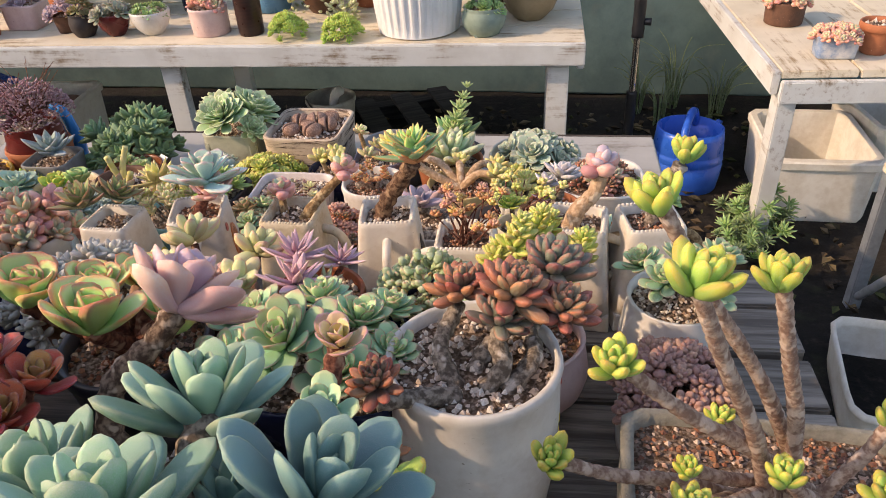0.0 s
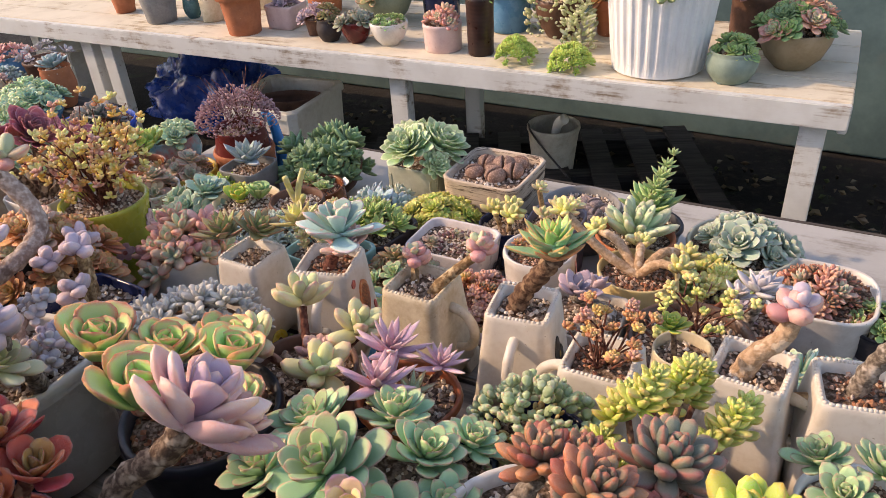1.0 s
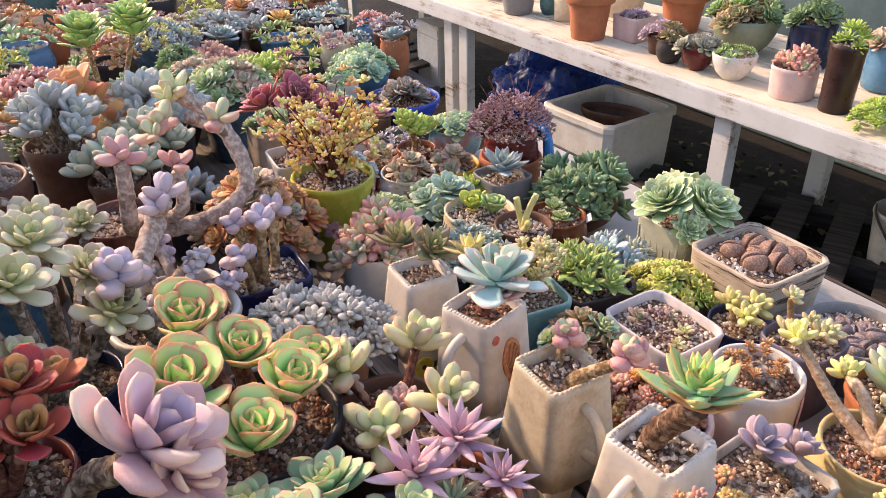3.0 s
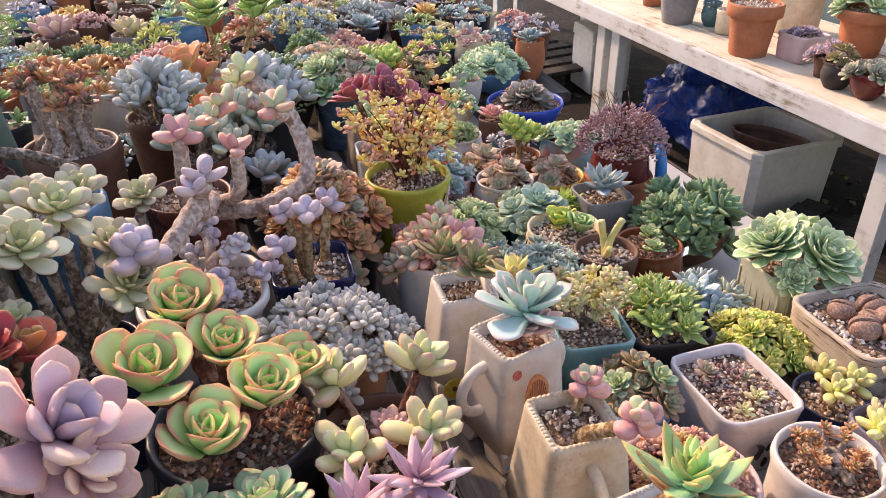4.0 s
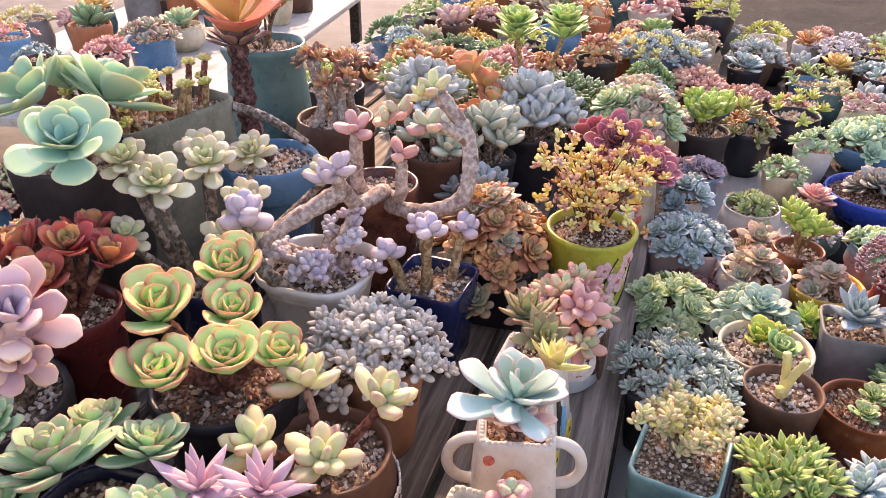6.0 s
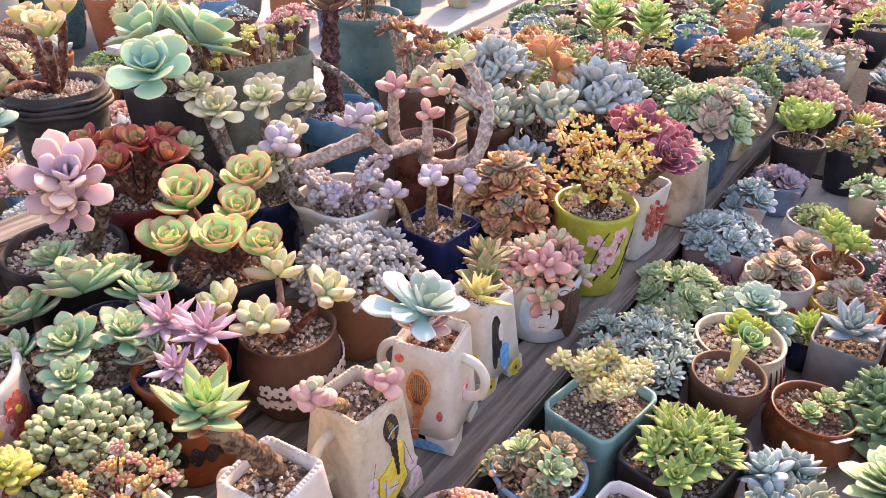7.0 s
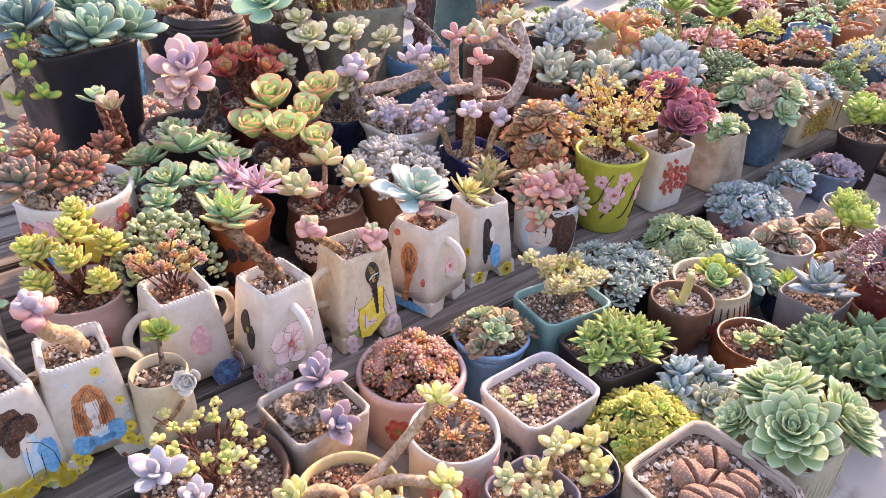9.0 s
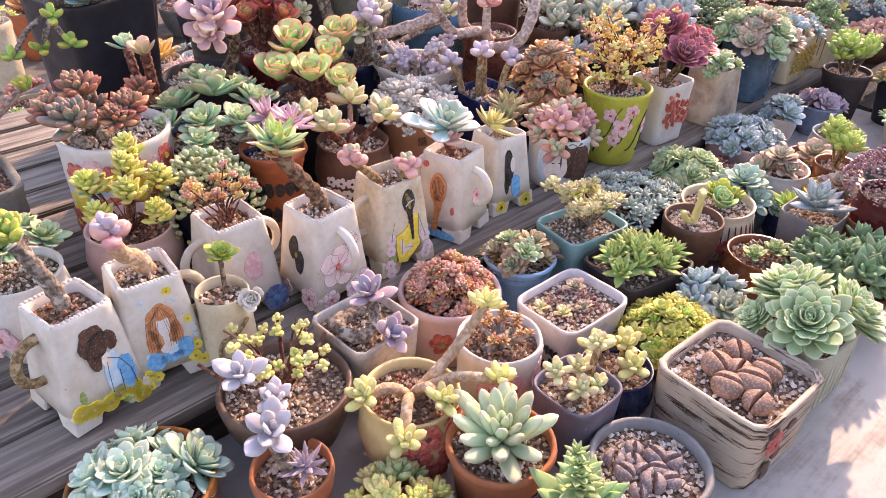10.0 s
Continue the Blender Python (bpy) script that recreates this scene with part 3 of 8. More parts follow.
# ---- leaf colours ----
TEAL = leaf_mat("leaf_teal", "3a686e", "568684", "8aa68c", 0.5, 0.82, "5f8f84", 0.06)
MINT = leaf_mat("leaf_mint", "94c6a8", "bcd49e", "d4d69c", 0.5, 0.72, "84bca8", 0.24)
LAVEN = leaf_mat("leaf_lavender", "d6acae", "e6baaa", "ecb6a2", 0.35, 0.7, "c4a6ba", 0.18)
PEACH = leaf_mat("leaf_peach", "c79aa0", "d8a696", "e0b49a", 0.4, 0.7, None, 0.15)
GREENRED = leaf_mat("leaf_green_red", "aedc82", "c4d684", "f08868", 0.5, 0.50, "b0e672", 0.28)
CREAMG = leaf_mat("leaf_cream", "d8cf96", "dcc892", "dba48a", 0.5, 0.8, "c8cf90", 0.2)
GHOST = leaf_mat("leaf_ghost", "c6c298", "d6ccaa", "d8b8a0", 0.5, 0.75, "c4c884", 0.1)
GREYL = leaf_mat("leaf_grey", "b6b2a8", "c6c1b6", "c8beb0", 0.5, 0.8, None, 0.05, 0.65)
JADEL = leaf_mat("leaf_green", "6f9e54", "84ac5e", "b3b06a", 0.55, 0.8, "93ba62", 0.1)
BRIGHT = leaf_mat("leaf_bright_green", "86b23c", "a4c24a", "c8b84c", 0.5, 0.8, "b0cc50", 0.15)
DEEPG = leaf_mat("leaf_deep_green", "48703e", "648a4c", "7f9a60", 0.6, 0.85, "5a8442", 0.05)
LIME = leaf_mat("leaf_lime", "84ae34", "c4c438", "dcb43c", 0.45, 0.8, "90ba3c", 0.2)
YELLOWG = leaf_mat("leaf_yellow_green", "c2cc64", "dcd26c", "e0bc6c", 0.45, 0.8, "c2d070", 0.15)
PALEY = leaf_mat("leaf_pale_yellow", "d8d07c", "e4da84", "dcb47c", 0.5, 0.8, "e0dc88", 0.18)
PINKJ = leaf_mat("leaf_pink", "d69c84", "e6a690", "e48a78", 0.35, 0.8, "b4c898", 0.2)
PINKP2 = leaf_mat("leaf_soft_pink", "d79a96", "e3a89a", "e29a90", 0.4, 0.8, None, 0.2)
LILAC = leaf_mat("leaf_lilac", "bea8b0", "d0b6ba", "dcbab4", 0.4, 0.8, "b6a8b8", 0.12)
LILACG = leaf_mat("leaf_lilac_grey", "b6b0b6", "c6bec0", "d8c6be", 0.4, 0.8, None, 0.1)
PURPLE = leaf_mat("leaf_purple", "ac909a", "c09ea4", "d4b0b0", 0.4, 0.8, "9c94a4", 0.1)
CRIMSON = leaf_mat("leaf_crimson", "8c2a42", "b23e58", "d47c88", 0.3, 0.7, "6c2838", 0.12, 0.42)
DARKRED = leaf_mat("leaf_dark_red", "5a2428", "6f2c2c", "8a3a34", 0.4, 0.7, None, 0.05)
FLAME = leaf_mat("leaf_flame", "b42a18", "d8442a", "7a1a14", 0.45, 0.65, "a88c3c", 0.35, 0.36)
CORAL = leaf_mat("leaf_coral", "bc7c68", "d69c84", "e4ac8c", 0.3, 0.8, None, 0.08)
ORANGEL = leaf_mat("leaf_orange", "c88450", "dc9c62", "d47848", 0.4, 0.7, "b0a064", 0.12)
RUST = leaf_mat("leaf_rust", "624630", "ae5a30", "c4643a", 0.4, 0.75, "565430", 0.08, 0.42)
BROWNG = leaf_mat("leaf_olive_brown", "7f8048", "96804a", "a85f3a", 0.5, 0.6, "86984c", 0.08)
YELLEAF = leaf_mat("leaf_gold", "dcb45c", "eac878", "d88c4c", 0.4, 0.8, None, 0.15)
BLUEL = leaf_mat("leaf_blue", "86a6a8", "a4bcc0", "c0b6b8", 0.5, 0.8, "9cbcae", 0.08)
BLUEG = leaf_mat("leaf_blue_grey", "84979a", "9eaeb2", "b2acae", 0.5, 0.8, "92a89c", 0.06)
SILVER = leaf_mat("leaf_silver", "a2acaa", "b6bcb6", "c0bab2", 0.4, 0.85, "aab4a4", 0.06, 0.6)
SILVERG = leaf_mat("leaf_silver_green", "9aac98", "b4bca2", "c8b89a", 0.4, 0.85, None, 0.08, 0.6)
BEADG = leaf_mat("leaf_bead", "98ae7c", "b4c08c", "c0987a", 0.4, 0.9, None, 0.1)
SEMPG = leaf_mat("leaf_semper", "8fae66", "a9c07c", "a6785c", 0.7, 0.9, "a9c47c", 0.1)
SEMPB = leaf_mat("leaf_semper_pale", "94b47a", "b0c68c", "d2d6b0", 0.6, 0.72, "9cbe86", 0.1)
ALOEG = leaf_mat("leaf_spiky_green", "88a648", "a6b054", "a8784a", 0.7, 0.88, "94b450", 0.1)
BROWNR = leaf_mat("leaf_brown_rosette", "8c8a60", "a6835c", "a3664a", 0.4, 0.6, "8fa67c", 0.08)
PURPLEM = leaf_mat("leaf_mauve_fuzz", "8a5c66", "a5757c", "b48a8c", 0.3, 0.9, None, 0.05)
LITHR = pebbled_mat("lithops_skin", "a98874", "74584a")
LITHG = pebbled_mat("lithops_grey_skin", "9a8c8a", "6e6262")
PINKG = leaf_mat("leaf_pink_green", "b0a084", "cba78c", "d08e7c", 0.4, 0.7, "9cb090", 0.12)

D, TB, GROUND = 0.37, 0.288, -0.3
PLAN = {}


def loc(t, X, Y, Z):
    """A place of the plan in the thing's own frame."""
    return PLAN[t.name].inverted() @ Vector((X, Y, Z))


def wros(t, X, Y, Z, r, style, mat, tilt=0.0, az=0.0, big=False, name="rosette"):
    p = loc(t, X, Y, Z)
    return (hero if big else ros)(t, p.x, p.y, p.z, r, style, mat, tilt, az - math.degrees(t.matrix_basis.to_euler().z), name)


def potted(x, y, z, label, rz=0.0, group="", category="potted plant", name="potted_succulent", at=None):
    """A potted plant, its parts set out round x and y. at: where it stands and how large it grew, if not just there."""
    t = thing(name, x, y, z, label, category, rz, group)
    PLAN[t.name] = t.matrix_basis.copy()
    if at:
        t.matrix_basis = pose(at[0], at[1], z, 0, 0, rz) @ Matrix.Scale(at[2], 4)
    return t


# ---- structure ----
def ground_mat():
    n = Nodes("ground_soil")
    c = n.mix(n.span(n.noise(1.3, 6.0, 0.65), 0.35, 0.65), lin("1c1b1a"), lin("302c28"))
    c = n.mix(n.span(n.noise(26.0, 5.0, 0.7), 0.5, 0.72, 0.0, 0.5), c, lin("4a443c"))
    c = n.mix(n.span(n.noise(7.0, 4.0), 0.55, 0.75, 0.0, 0.5), c, lin("3f4a30"))
    n.bump(n.noise(40.0, 6.0, 0.7), 0.8, 0.012)
    return n.done(c, 0.93, 0.0, 0.2)


def make_ground():
    bm = bmesh.new()
    bmesh.ops.create_grid(bm, x_segments=90, y_segments=90, size=6.0)
    for v in bm.verts:
        v.co.z = 0.018 * noise.noise(v.co * 1.7) + 0.008 * noise.noise(v.co * 6)
        far = max(abs(v.co.x), abs(v.co.y))
        if far > 5.9:
            v.co.x *= 60
            v.co.y *= 60
    me = bpy.data.meshes.new("ground")
    bm.to_mesh(me)
    bm.free()
    me.materials.append(ground_mat())
    me.polygons.foreach_set("use_smooth", [True] * len(me.polygons))
    ob = new("ground", me)
    ob.location = (-0.5, 1.0, GROUND)
    tagged(ob, "dark trodden soil with grit and stains", "ground", kind="structure")


make_ground()
DECKW = wood_mat("deck_wood", "aa9e90", "62584e")
DECKDARK = wood_mat("deck_frame_wood", "5f564d", "2f2924")
BENCHW = wood_mat("bench_wood", "b09a80", "7c6850", "d2d2cc")
BENCHT = wood_mat("bench_top_wood", "c8b090", "98805e", "dcd0b8")
TABLEW = wood_mat("table_board", "a8a298", "80786c", "b2aea6", 0, 5.0, 0.55)


def make_deck():
    deck = thing("deck", 0.0, 0.0, 0.0, "weathered grey wooden slat deck carrying rows of potted succulents", "deck", 0.0, "", "structure")
    deck.matrix_basis = Matrix.Translation((0.0, 1.012, D)) @ Matrix.Rotation(radians(0.3), 4, "Z")
    w, gap, k = 0.088, 0.011, 0
    x0, x1 = -3.45, 0.52
    meshes = {}
    rng = random.Random(4)
    y = -w / 2
    while y > -1.05:
        cut = [x0, x0 + 1.0 + 0.37 * (k % 3), x1] if k % 2 else [x0, x1]
        for a, b in zip(cut, cut[1:]):
            key = round(b - a, 3)
            if key not in meshes:
                bm = box_bm(key - 0.004, w, 0.024, 0.003)
                me = bpy.data.meshes.new("plank")
                bm.to_mesh(me)
                bm.free()
                me.materials.append(DECKW)
                meshes[key] = me
            child("plank", meshes[key], deck, pose((a + b) / 2, y + rng.uniform(-.001, .001), -0.024 + rng.uniform(-.0015, 0), 0, 0, rng.uniform(-.12, .12)))
        y -= w + gap
        k += 1
    for x in (-3.3, -2.5, -1.7, -0.9, -0.1, 0.45):
        part("joist", box_bm(0.07, 1.02, 0.07, 0.003, (x, -0.53, -0.0955)), DECKDARK, deck)
        for yy in (-0.06, -0.98):
            part("post", box_bm(0.068, 0.068, D - GROUND - 0.096, 0.003, (x, yy, GROUND - D)), DECKDARK, deck)
    part("fascia", box_bm(x1 - x0, 0.02, 0.07, 0.003, ((x0 + x1) / 2, -0.02, -0.0955)), DECKDARK, deck)


make_deck()


def make_table():
    t = thing("display_table", -0.8, 1.318, 0.0, "low white painted board table in front of the slat deck", "table", -0.5, "", "structure")
    part("tabletop", box_bm(1.56, 0.645, 0.03, 0.004, (0.45, 0.02, TB - 0.03)), TABLEW, t)
    part("tabletop", box_bm(0.49, 0.33, 0.03, 0.004, (-0.58, -0.1375, TB - 0.03)), TABLEW, t)
    part("edge_strip", box_bm(1.56, 0.012, 0.05, 0.002, (0.45, 0.349, TB - 0.052)), DECKDARK, t)
    for x in (-0.76, -0.25, 0.45, 1.15):
        for y in (-0.24, 0.0 if x < -0.7 else 0.30):
            part("leg", box_bm(0.06, 0.06, TB - 0.032 - GROUND, 0.003, (x, y, GROUND)), DECKDARK, t)


make_table()


def make_bench():
    """The long display bench behind the table: boards on a frame with posts."""
    z = 0.285
    t = thing("display_bench", 0.0, 0.0, 0.0, "long whitewashed wooden display bench with worn boards, holding pots", "bench", 0.0, "", "structure")
    t.matrix_basis = Matrix.Translation((0.315, 2.333, 0)) @ Matrix.Rotation(radians(-0.2), 4, "Z")
    for i in range(4):
        y = 0.085 + i * 0.168
        part("board", box_bm(5.2, 0.163, 0.022, 0.003, (-2.6, y, z - 0.022 - 0.001 * (i % 2))), BENCHT, t)
    part("front_rail", box_bm(5.2, 0.024, 0.068, 0.003, (-2.6, -0.010, z - 0.070)), BENCHW, t)
    part("back_rail", box_bm(5.2, 0.024, 0.068, 0.003, (-2.6, 0.69, z - 0.072)), BENCHW, t)
    part("end_rail", box_bm(0.024, 0.66, 0.066, 0.003, (-0.012, 0.335, z - 0.089)), BENCHW, t)
    for x in (-0.08, -1.37, -2.78, -2.90, -4.1, -5.1):
        for y in (0.04, 0.62):
            part("post", box_bm(0.068, 0.045, z - 0.024 - GROUND, 0.003, (x, y, GROUND)), BENCHW, t)


make_bench()


def make_wall():
    n = Nodes("old_teal_plaster")
    c = n.mix(n.span(n.noise(1.6, 6.0, 0.7), 0.35, 0.65), lin("627a78"), lin("485e5e"))
    c = n.mix(n.span(n.noise(9.0, 5.0), 0.55, 0.75, 0.0, 0.6), c, lin("5f6d68"))
    n.bump(n.noise(30.0, 5.0), 0.4, 0.006)
    m = n.done(c, 0.85)
    w = thing("wall_north", 0, 3.44, GROUND, "stained pale teal plaster garden wall", "wall", -2.2, "", "structure")
    part("panel", box_bm(9.0, 0.12, 1.5, 0.01), m, w)
    n = Nodes("pale_concrete")
    c = n.mix(n.span(n.noise(1.1, 6.0, 0.7), 0.35, 0.65), lin("7c766c"), lin("5e5850"))
    c = n.mix(n.span(n.noise(14.0, 5.0), 0.5, 0.75, 0.0, 0.5), c, lin("857d72"))
    n.bump(n.noise(60.0, 5.0), 0.3, 0.004)
    t = thing("pavement", -1.5, -3.06, GROUND, "pale worn concrete paving behind the deck", "pavement", 0, "", "structure")
    part("slab", box_bm(9.0, 6.0, 0.045, 0.008), n.done(c, 0.85), t)


make_wall()


def make_pallet():
    """Dark slats of a pallet under the bench."""
    slat = wood_mat("pallet_wood", "4c4844", "242120")
    t = thing("wooden_pallet", -0.75, 2.62, GROUND, "dark weathered slatted pallet lying under the bench", "pallet", 24)
    for y in (-0.32, 0.0, 0.32):
        part("bearer", box_bm(1.5, 0.07, 0.07, 0.003, (0, y, 0)), slat, t)
    for i in range(9):
        part("slat", box_bm(0.09, 0.74, 0.018, 0.002, (-0.68 + i * 0.17, 0, 0.0705)), slat, t)


# ---- hand-built mug pots with crimped rims ----
INK = {"sky": paint_mat("paint_sky", "b4d4e4", "cfe2ea"), "blush": paint_mat("paint_blush", "ead0ca", "f2e0da"), "brown": paint_mat("paint_brown", "4a3026", "6b4636"), "orange": paint_mat("paint_orange", "d07a48", "e0a070"), "blue": paint_mat("paint_blue", "4a9fd0", "7cbfe0"),
       "yellow": paint_mat("paint_yellow", "f0d030", "f6e274"), "pink": paint_mat("paint_pink", "d9a3a6", "ecc8c6"), "red": paint_mat("paint_red", "b84a3c", "d88070"),
       "black": paint_mat("paint_black", "25201e", "443a34"), "green": paint_mat("paint_green", "7d8f48", "a9b870"), "skin": paint_mat("paint_pale", "ead9cc", "f2e8de"),
       "violet": paint_mat("paint_violet", "5d6ba0", "8f9cc4"), "gold": paint_mat("paint_gold", "a8873c", "c9ac60")}


def shape_bm(outline, bm, origin, u, v, lift=0.0007):
    """A painted patch: an outline in the plane of u and v, a hair proud of the clay."""
    nrm = u.cross(v).normalized()
    top = [bm.verts.new(origin + u * a + v * b + nrm * lift) for a, b in outline]
    low = [bm.verts.new(origin + u * a + v * b - nrm * 0.0006) for a, b in outline]
    bm.faces.new(top)
    k = len(top)
    for i in range(k):
        bm.faces.new((top[i], low[i], low[(i + 1) % k], top[(i + 1) % k]))
    return bm


def blob(cx, cy, rx, ry, n=18, wob=0.12, seed=0, turn=0.0):
    out = []
    for i in range(n):
        a = 2 * math.pi * i / n
        r = 1 + wob * noise.noise(Vector((math.cos(a) * 1.5, math.sin(a) * 1.5, seed)))
        x, y = rx * r * math.cos(a), ry * r * math.sin(a)
        out.append((cx + x * math.cos(turn) - y * math.sin(turn), cy + x * math.sin(turn) + y * math.cos(turn)))
    return out


class Face:
    """One sloping side of a mug pot: painted patches are set out across (-1 to 1) and up (0 to 1)."""

    def __init__(self, t, k, half, foot, h):
        a = k * math.pi / 2
        out, side = Vector((math.cos(a), math.sin(a), 0)), Vector((-math.sin(a), math.cos(a), 0))
        self.t, self.half, self.foot, self.h = t, half, foot, h
        self.base = out * (foot + 0.0006)
        self.u = side
        self.v = (out * (half - foot) + Vector((0, 0, h))).normalized()
        self.len = (out * (half - foot) + Vector((0, 0, h))).length

    def patch(self, ink, *outlines, name="painted_motif", lift=0.0008):
        alone = name == "painted_motif"
        bm = bmesh.new()
        for o in outlines:
            shape_bm([(x * self.half, y * self.len) for x, y in o], bm, self.base, self.u, self.v, lift)
            if alone:
                part(name, bm, INK[ink], self.t)
                bm = bmesh.new()
        if alone:
            bm.free()
        else:
            part(name, bm, INK[ink], self.t)

    def line(self, ink, *paths, w=0.0005, lift=0.0017):
        """Thin brush lines."""
        bm = bmesh.new()
        nrm = self.u.cross(self.v).normalized()
        for path in paths:
            pts = [Vector((x * self.half, y * self.len, 0)) for x, y in path]
            row = []
            for i, p in enumerate(pts):
                d = (pts[min(i + 1, len(pts) - 1)] - pts[max(i - 1, 0)]).normalized()
                for s in (-1, 1):
                    q = p + Vector((-d.y, d.x, 0)) * w * s
                    row.append(bm.verts.new(self.base + self.u * q.x + self.v * q.y + nrm * lift))
            for i in range(0, len(row) - 2, 2):
                bm.faces.new((row[i], row[i + 1], row[i + 3], row[i + 2]))
            part("ink_line", bm, INK[ink], self.t)
            bm = bmesh.new()
        bm.free()

    def blossom(self, ink, cx, cy, r, n=5, heart="red"):
        """A large pale blossom with inked petal edges and veins."""
        k = self.half / self.len
        ring, veins = [], []
        for i in range(n):
            a = 6.2832 * i / n
            ox, oy = cx + .55 * r * math.cos(a), cy + .55 * r * math.sin(a) * k
            o = blob(ox, oy, r * .50, r * .46 * k, 14, .25, a + cx)
            self.patch(ink, o, name="painted_flower", lift=.0008 + .0001 * i)
            ring.append(o + o[:1])
            for d in (-.25, 0, .25):
                veins.append([(cx + .12 * r * math.cos(a), cy + .12 * r * math.sin(a) * k), (cx + .6 * r * math.cos(a + d), cy + .6 * r * math.sin(a + d) * k)])
        self.line("brown", *ring, w=.00026)
        self.line("pink", *veins, w=.0007, lift=.0019)
        self.patch(heart, blob(cx, cy, r * .16, r * .16 * k, 9, .2), name="painted_flower", lift=.0021)

    def flower(self, ink, cx, cy, r, heart="yellow", petals=5):
        self.patch(ink, *[blob(cx + 0.62 * r * math.cos(a), cy + 0.62 * r * math.sin(a) * self.half / self.len, r * .45, r * .42 * self.half / self.len, 10, 0.1, a) for a in [6.2832 * i / petals for i in range(petals)]], name="painted_flower")
        self.patch(heart, blob(cx, cy, r * .26, r * .26 * self.half / self.len, 8, 0.05), lift=0.0013, name="painted_flower")


def mug_pot(x, y, label, mat, rz=0.0, half=0.038, foot=0.053, h=0.145, handle=(0,), handle_mat=None, z=D, at=None):
    """A tapered four-footed pot like a square mug, with a crimped rim."""
    t = potted(x, y, z, label, rz, "mug pots", at=at)
    n = 40
    lo = 0.022
    w = lambda zz: foot + (half - foot) * zz / h
    rings = [oval(w(zz), w(zz), zz, n, 12.0, 0.006, x * 50) for zz in (lo, 0.05, 0.08, 0.11, h - 0.006, h)]
    rings.append(oval(half - 0.002, half - 0.002, h + 0.002, n, 12.0))
    rings.append(oval(half - 0.0075, half - 0.0075, h, n, 12.0))
    rings.append(oval(half - 0.009, half - 0.009, h - 0.03, n, 12.0))
    v, f = loft(rings)
    child("pot", mesh_from("pot", v, f, mat), t)
    for sx in (-1, 1):
        for sy in (-1, 1):
            bm = bmesh.new()
            c = foot - 0.017
            b = [bm.verts.new((sx * c + dx * 0.0165, sy * c + dy * 0.0165, 0)) for dx, dy in ((-1, -1), (1, -1), (1, 1), (-1, 1))]
            d = foot + (half - foot) * lo / h - 0.0205
            u = [bm.verts.new((sx * d + dx * 0.020, sy * d + dy * 0.020, lo + 0.004)) for dx, dy in ((-1, -1), (1, -1), (1, 1), (-1, 1))]
            bm.faces.new(b[::-1]), bm.faces.new(u)
            for i in range(4):
                bm.faces.new((b[i], b[(i + 1) % 4], u[(i + 1) % 4], u[i]))
            bmesh.ops.bevel(bm, geom=bm.edges[:], offset=0.002, segments=1, affect="EDGES")
            part("foot", bm, mat, t)
    bm = bmesh.new()
    ring = [Vector(p) for p in oval(half - 0.0035, half - 0.0035, h + 0.001, 52, 12.0)]
    for i, p in enumerate(ring):
        bmesh.ops.create_icosphere(bm, subdivisions=1, radius=0.0030, matrix=Matrix.Translation(p))
    part("crimped_rim", bm, mat, t, "", True)
    for k in handle:
        a = k * math.pi / 2
        o, s = Vector((math.cos(a), math.sin(a), 0)), Vector((0, 0, 1))
        pts = []
        for i in range(9):
            q = math.pi * i / 8
            zz = 0.090 + 0.030 * math.cos(q)
            pts.append(o * (w(zz) - 0.004 + 0.032 * math.sin(q) ** 0.8) + s * zz)
        stem(t, pts, 0.0062, 0.0062, handle_mat or mat, 0.0, "handle", 10)
    s = [oval((half - 0.009) * q, (half - 0.009) * q, h - 0.011 + 0.003 * (1 - q), 24, 8.0) for q in (1.0, 0.6, 0.1)]
    v, f = loft(s, True, False)
    child("soil", mesh_from("soil", v, f, SOIL), t)
    stones(half - 0.010, half - 0.010, h - 0.009, GRIT_RED if int(x * 1000) % 2 else GRIT, t, 8.0, 0.0030, 0.9, int(abs(x) * 999))
    RIM[t.name] = h - 0.01
    t["half"], t["foot"], t["high"] = half, foot, h
    return t


def face(t, k):
    return Face(t, k, t["half"], t["foot"], t["high"])


MUGW = glaze_mat("mug_white", "dfd6c8", "b29c7a", 0.45, 11.0, 0.5, "8c7a62")
MUGC = glaze_mat("mug_stained", "ddcfb4", "a5885c", 0.5, 16.0, 0.7, "6f5a3e")

# dark-haired figure, daisies
t = mug_pot(0.305, 0.860, "white tapered mug pot painted with a dark-haired figure and daisies", MUGW, 10, handle=(0, 2), handle_mat=BARK_TAN, at=(0.318, 0.915, 1))
f = face(t, 1)
f.patch("sky", blob(0.35, 0.36, 0.34, 0.24, 16, 0.3, 4))
f.patch("blue", blob(0.72, 0.36, 0.26, 0.18, 16, 0.3, 7), lift=0.0010)
f.patch("skin", blob(0.22, 0.54, 0.16, 0.08, 12, 0.2, 2), lift=0.0011)
f.patch("brown", blob(0.0, 0.74, 0.46, 0.15, 20, 0.35, 1), blob(0.52, 0.70, 0.2, 0.09, 12, 0.3, 8), blob(-.12, .58, .2, .09, 12, .3, 3), lift=0.0014)
for i, (a, b) in enumerate(((0.75, 0.16), (0.3, 0.19), (-0.1, 0.15), (-0.6, 0.17), (-1.0, 0.2), (0.95, 0.05))):
    f.flower("yellow", a, b, 0.30, "gold", 12)
f.line("black", *[[(-.35 + .08 * i, .62 + .02 * i), (-.2 + .09 * i, .76 + .01 * i), (.05 + .07 * i, .82), (.3 + .05 * i, .76)] for i in range(5)], lift=.0019)
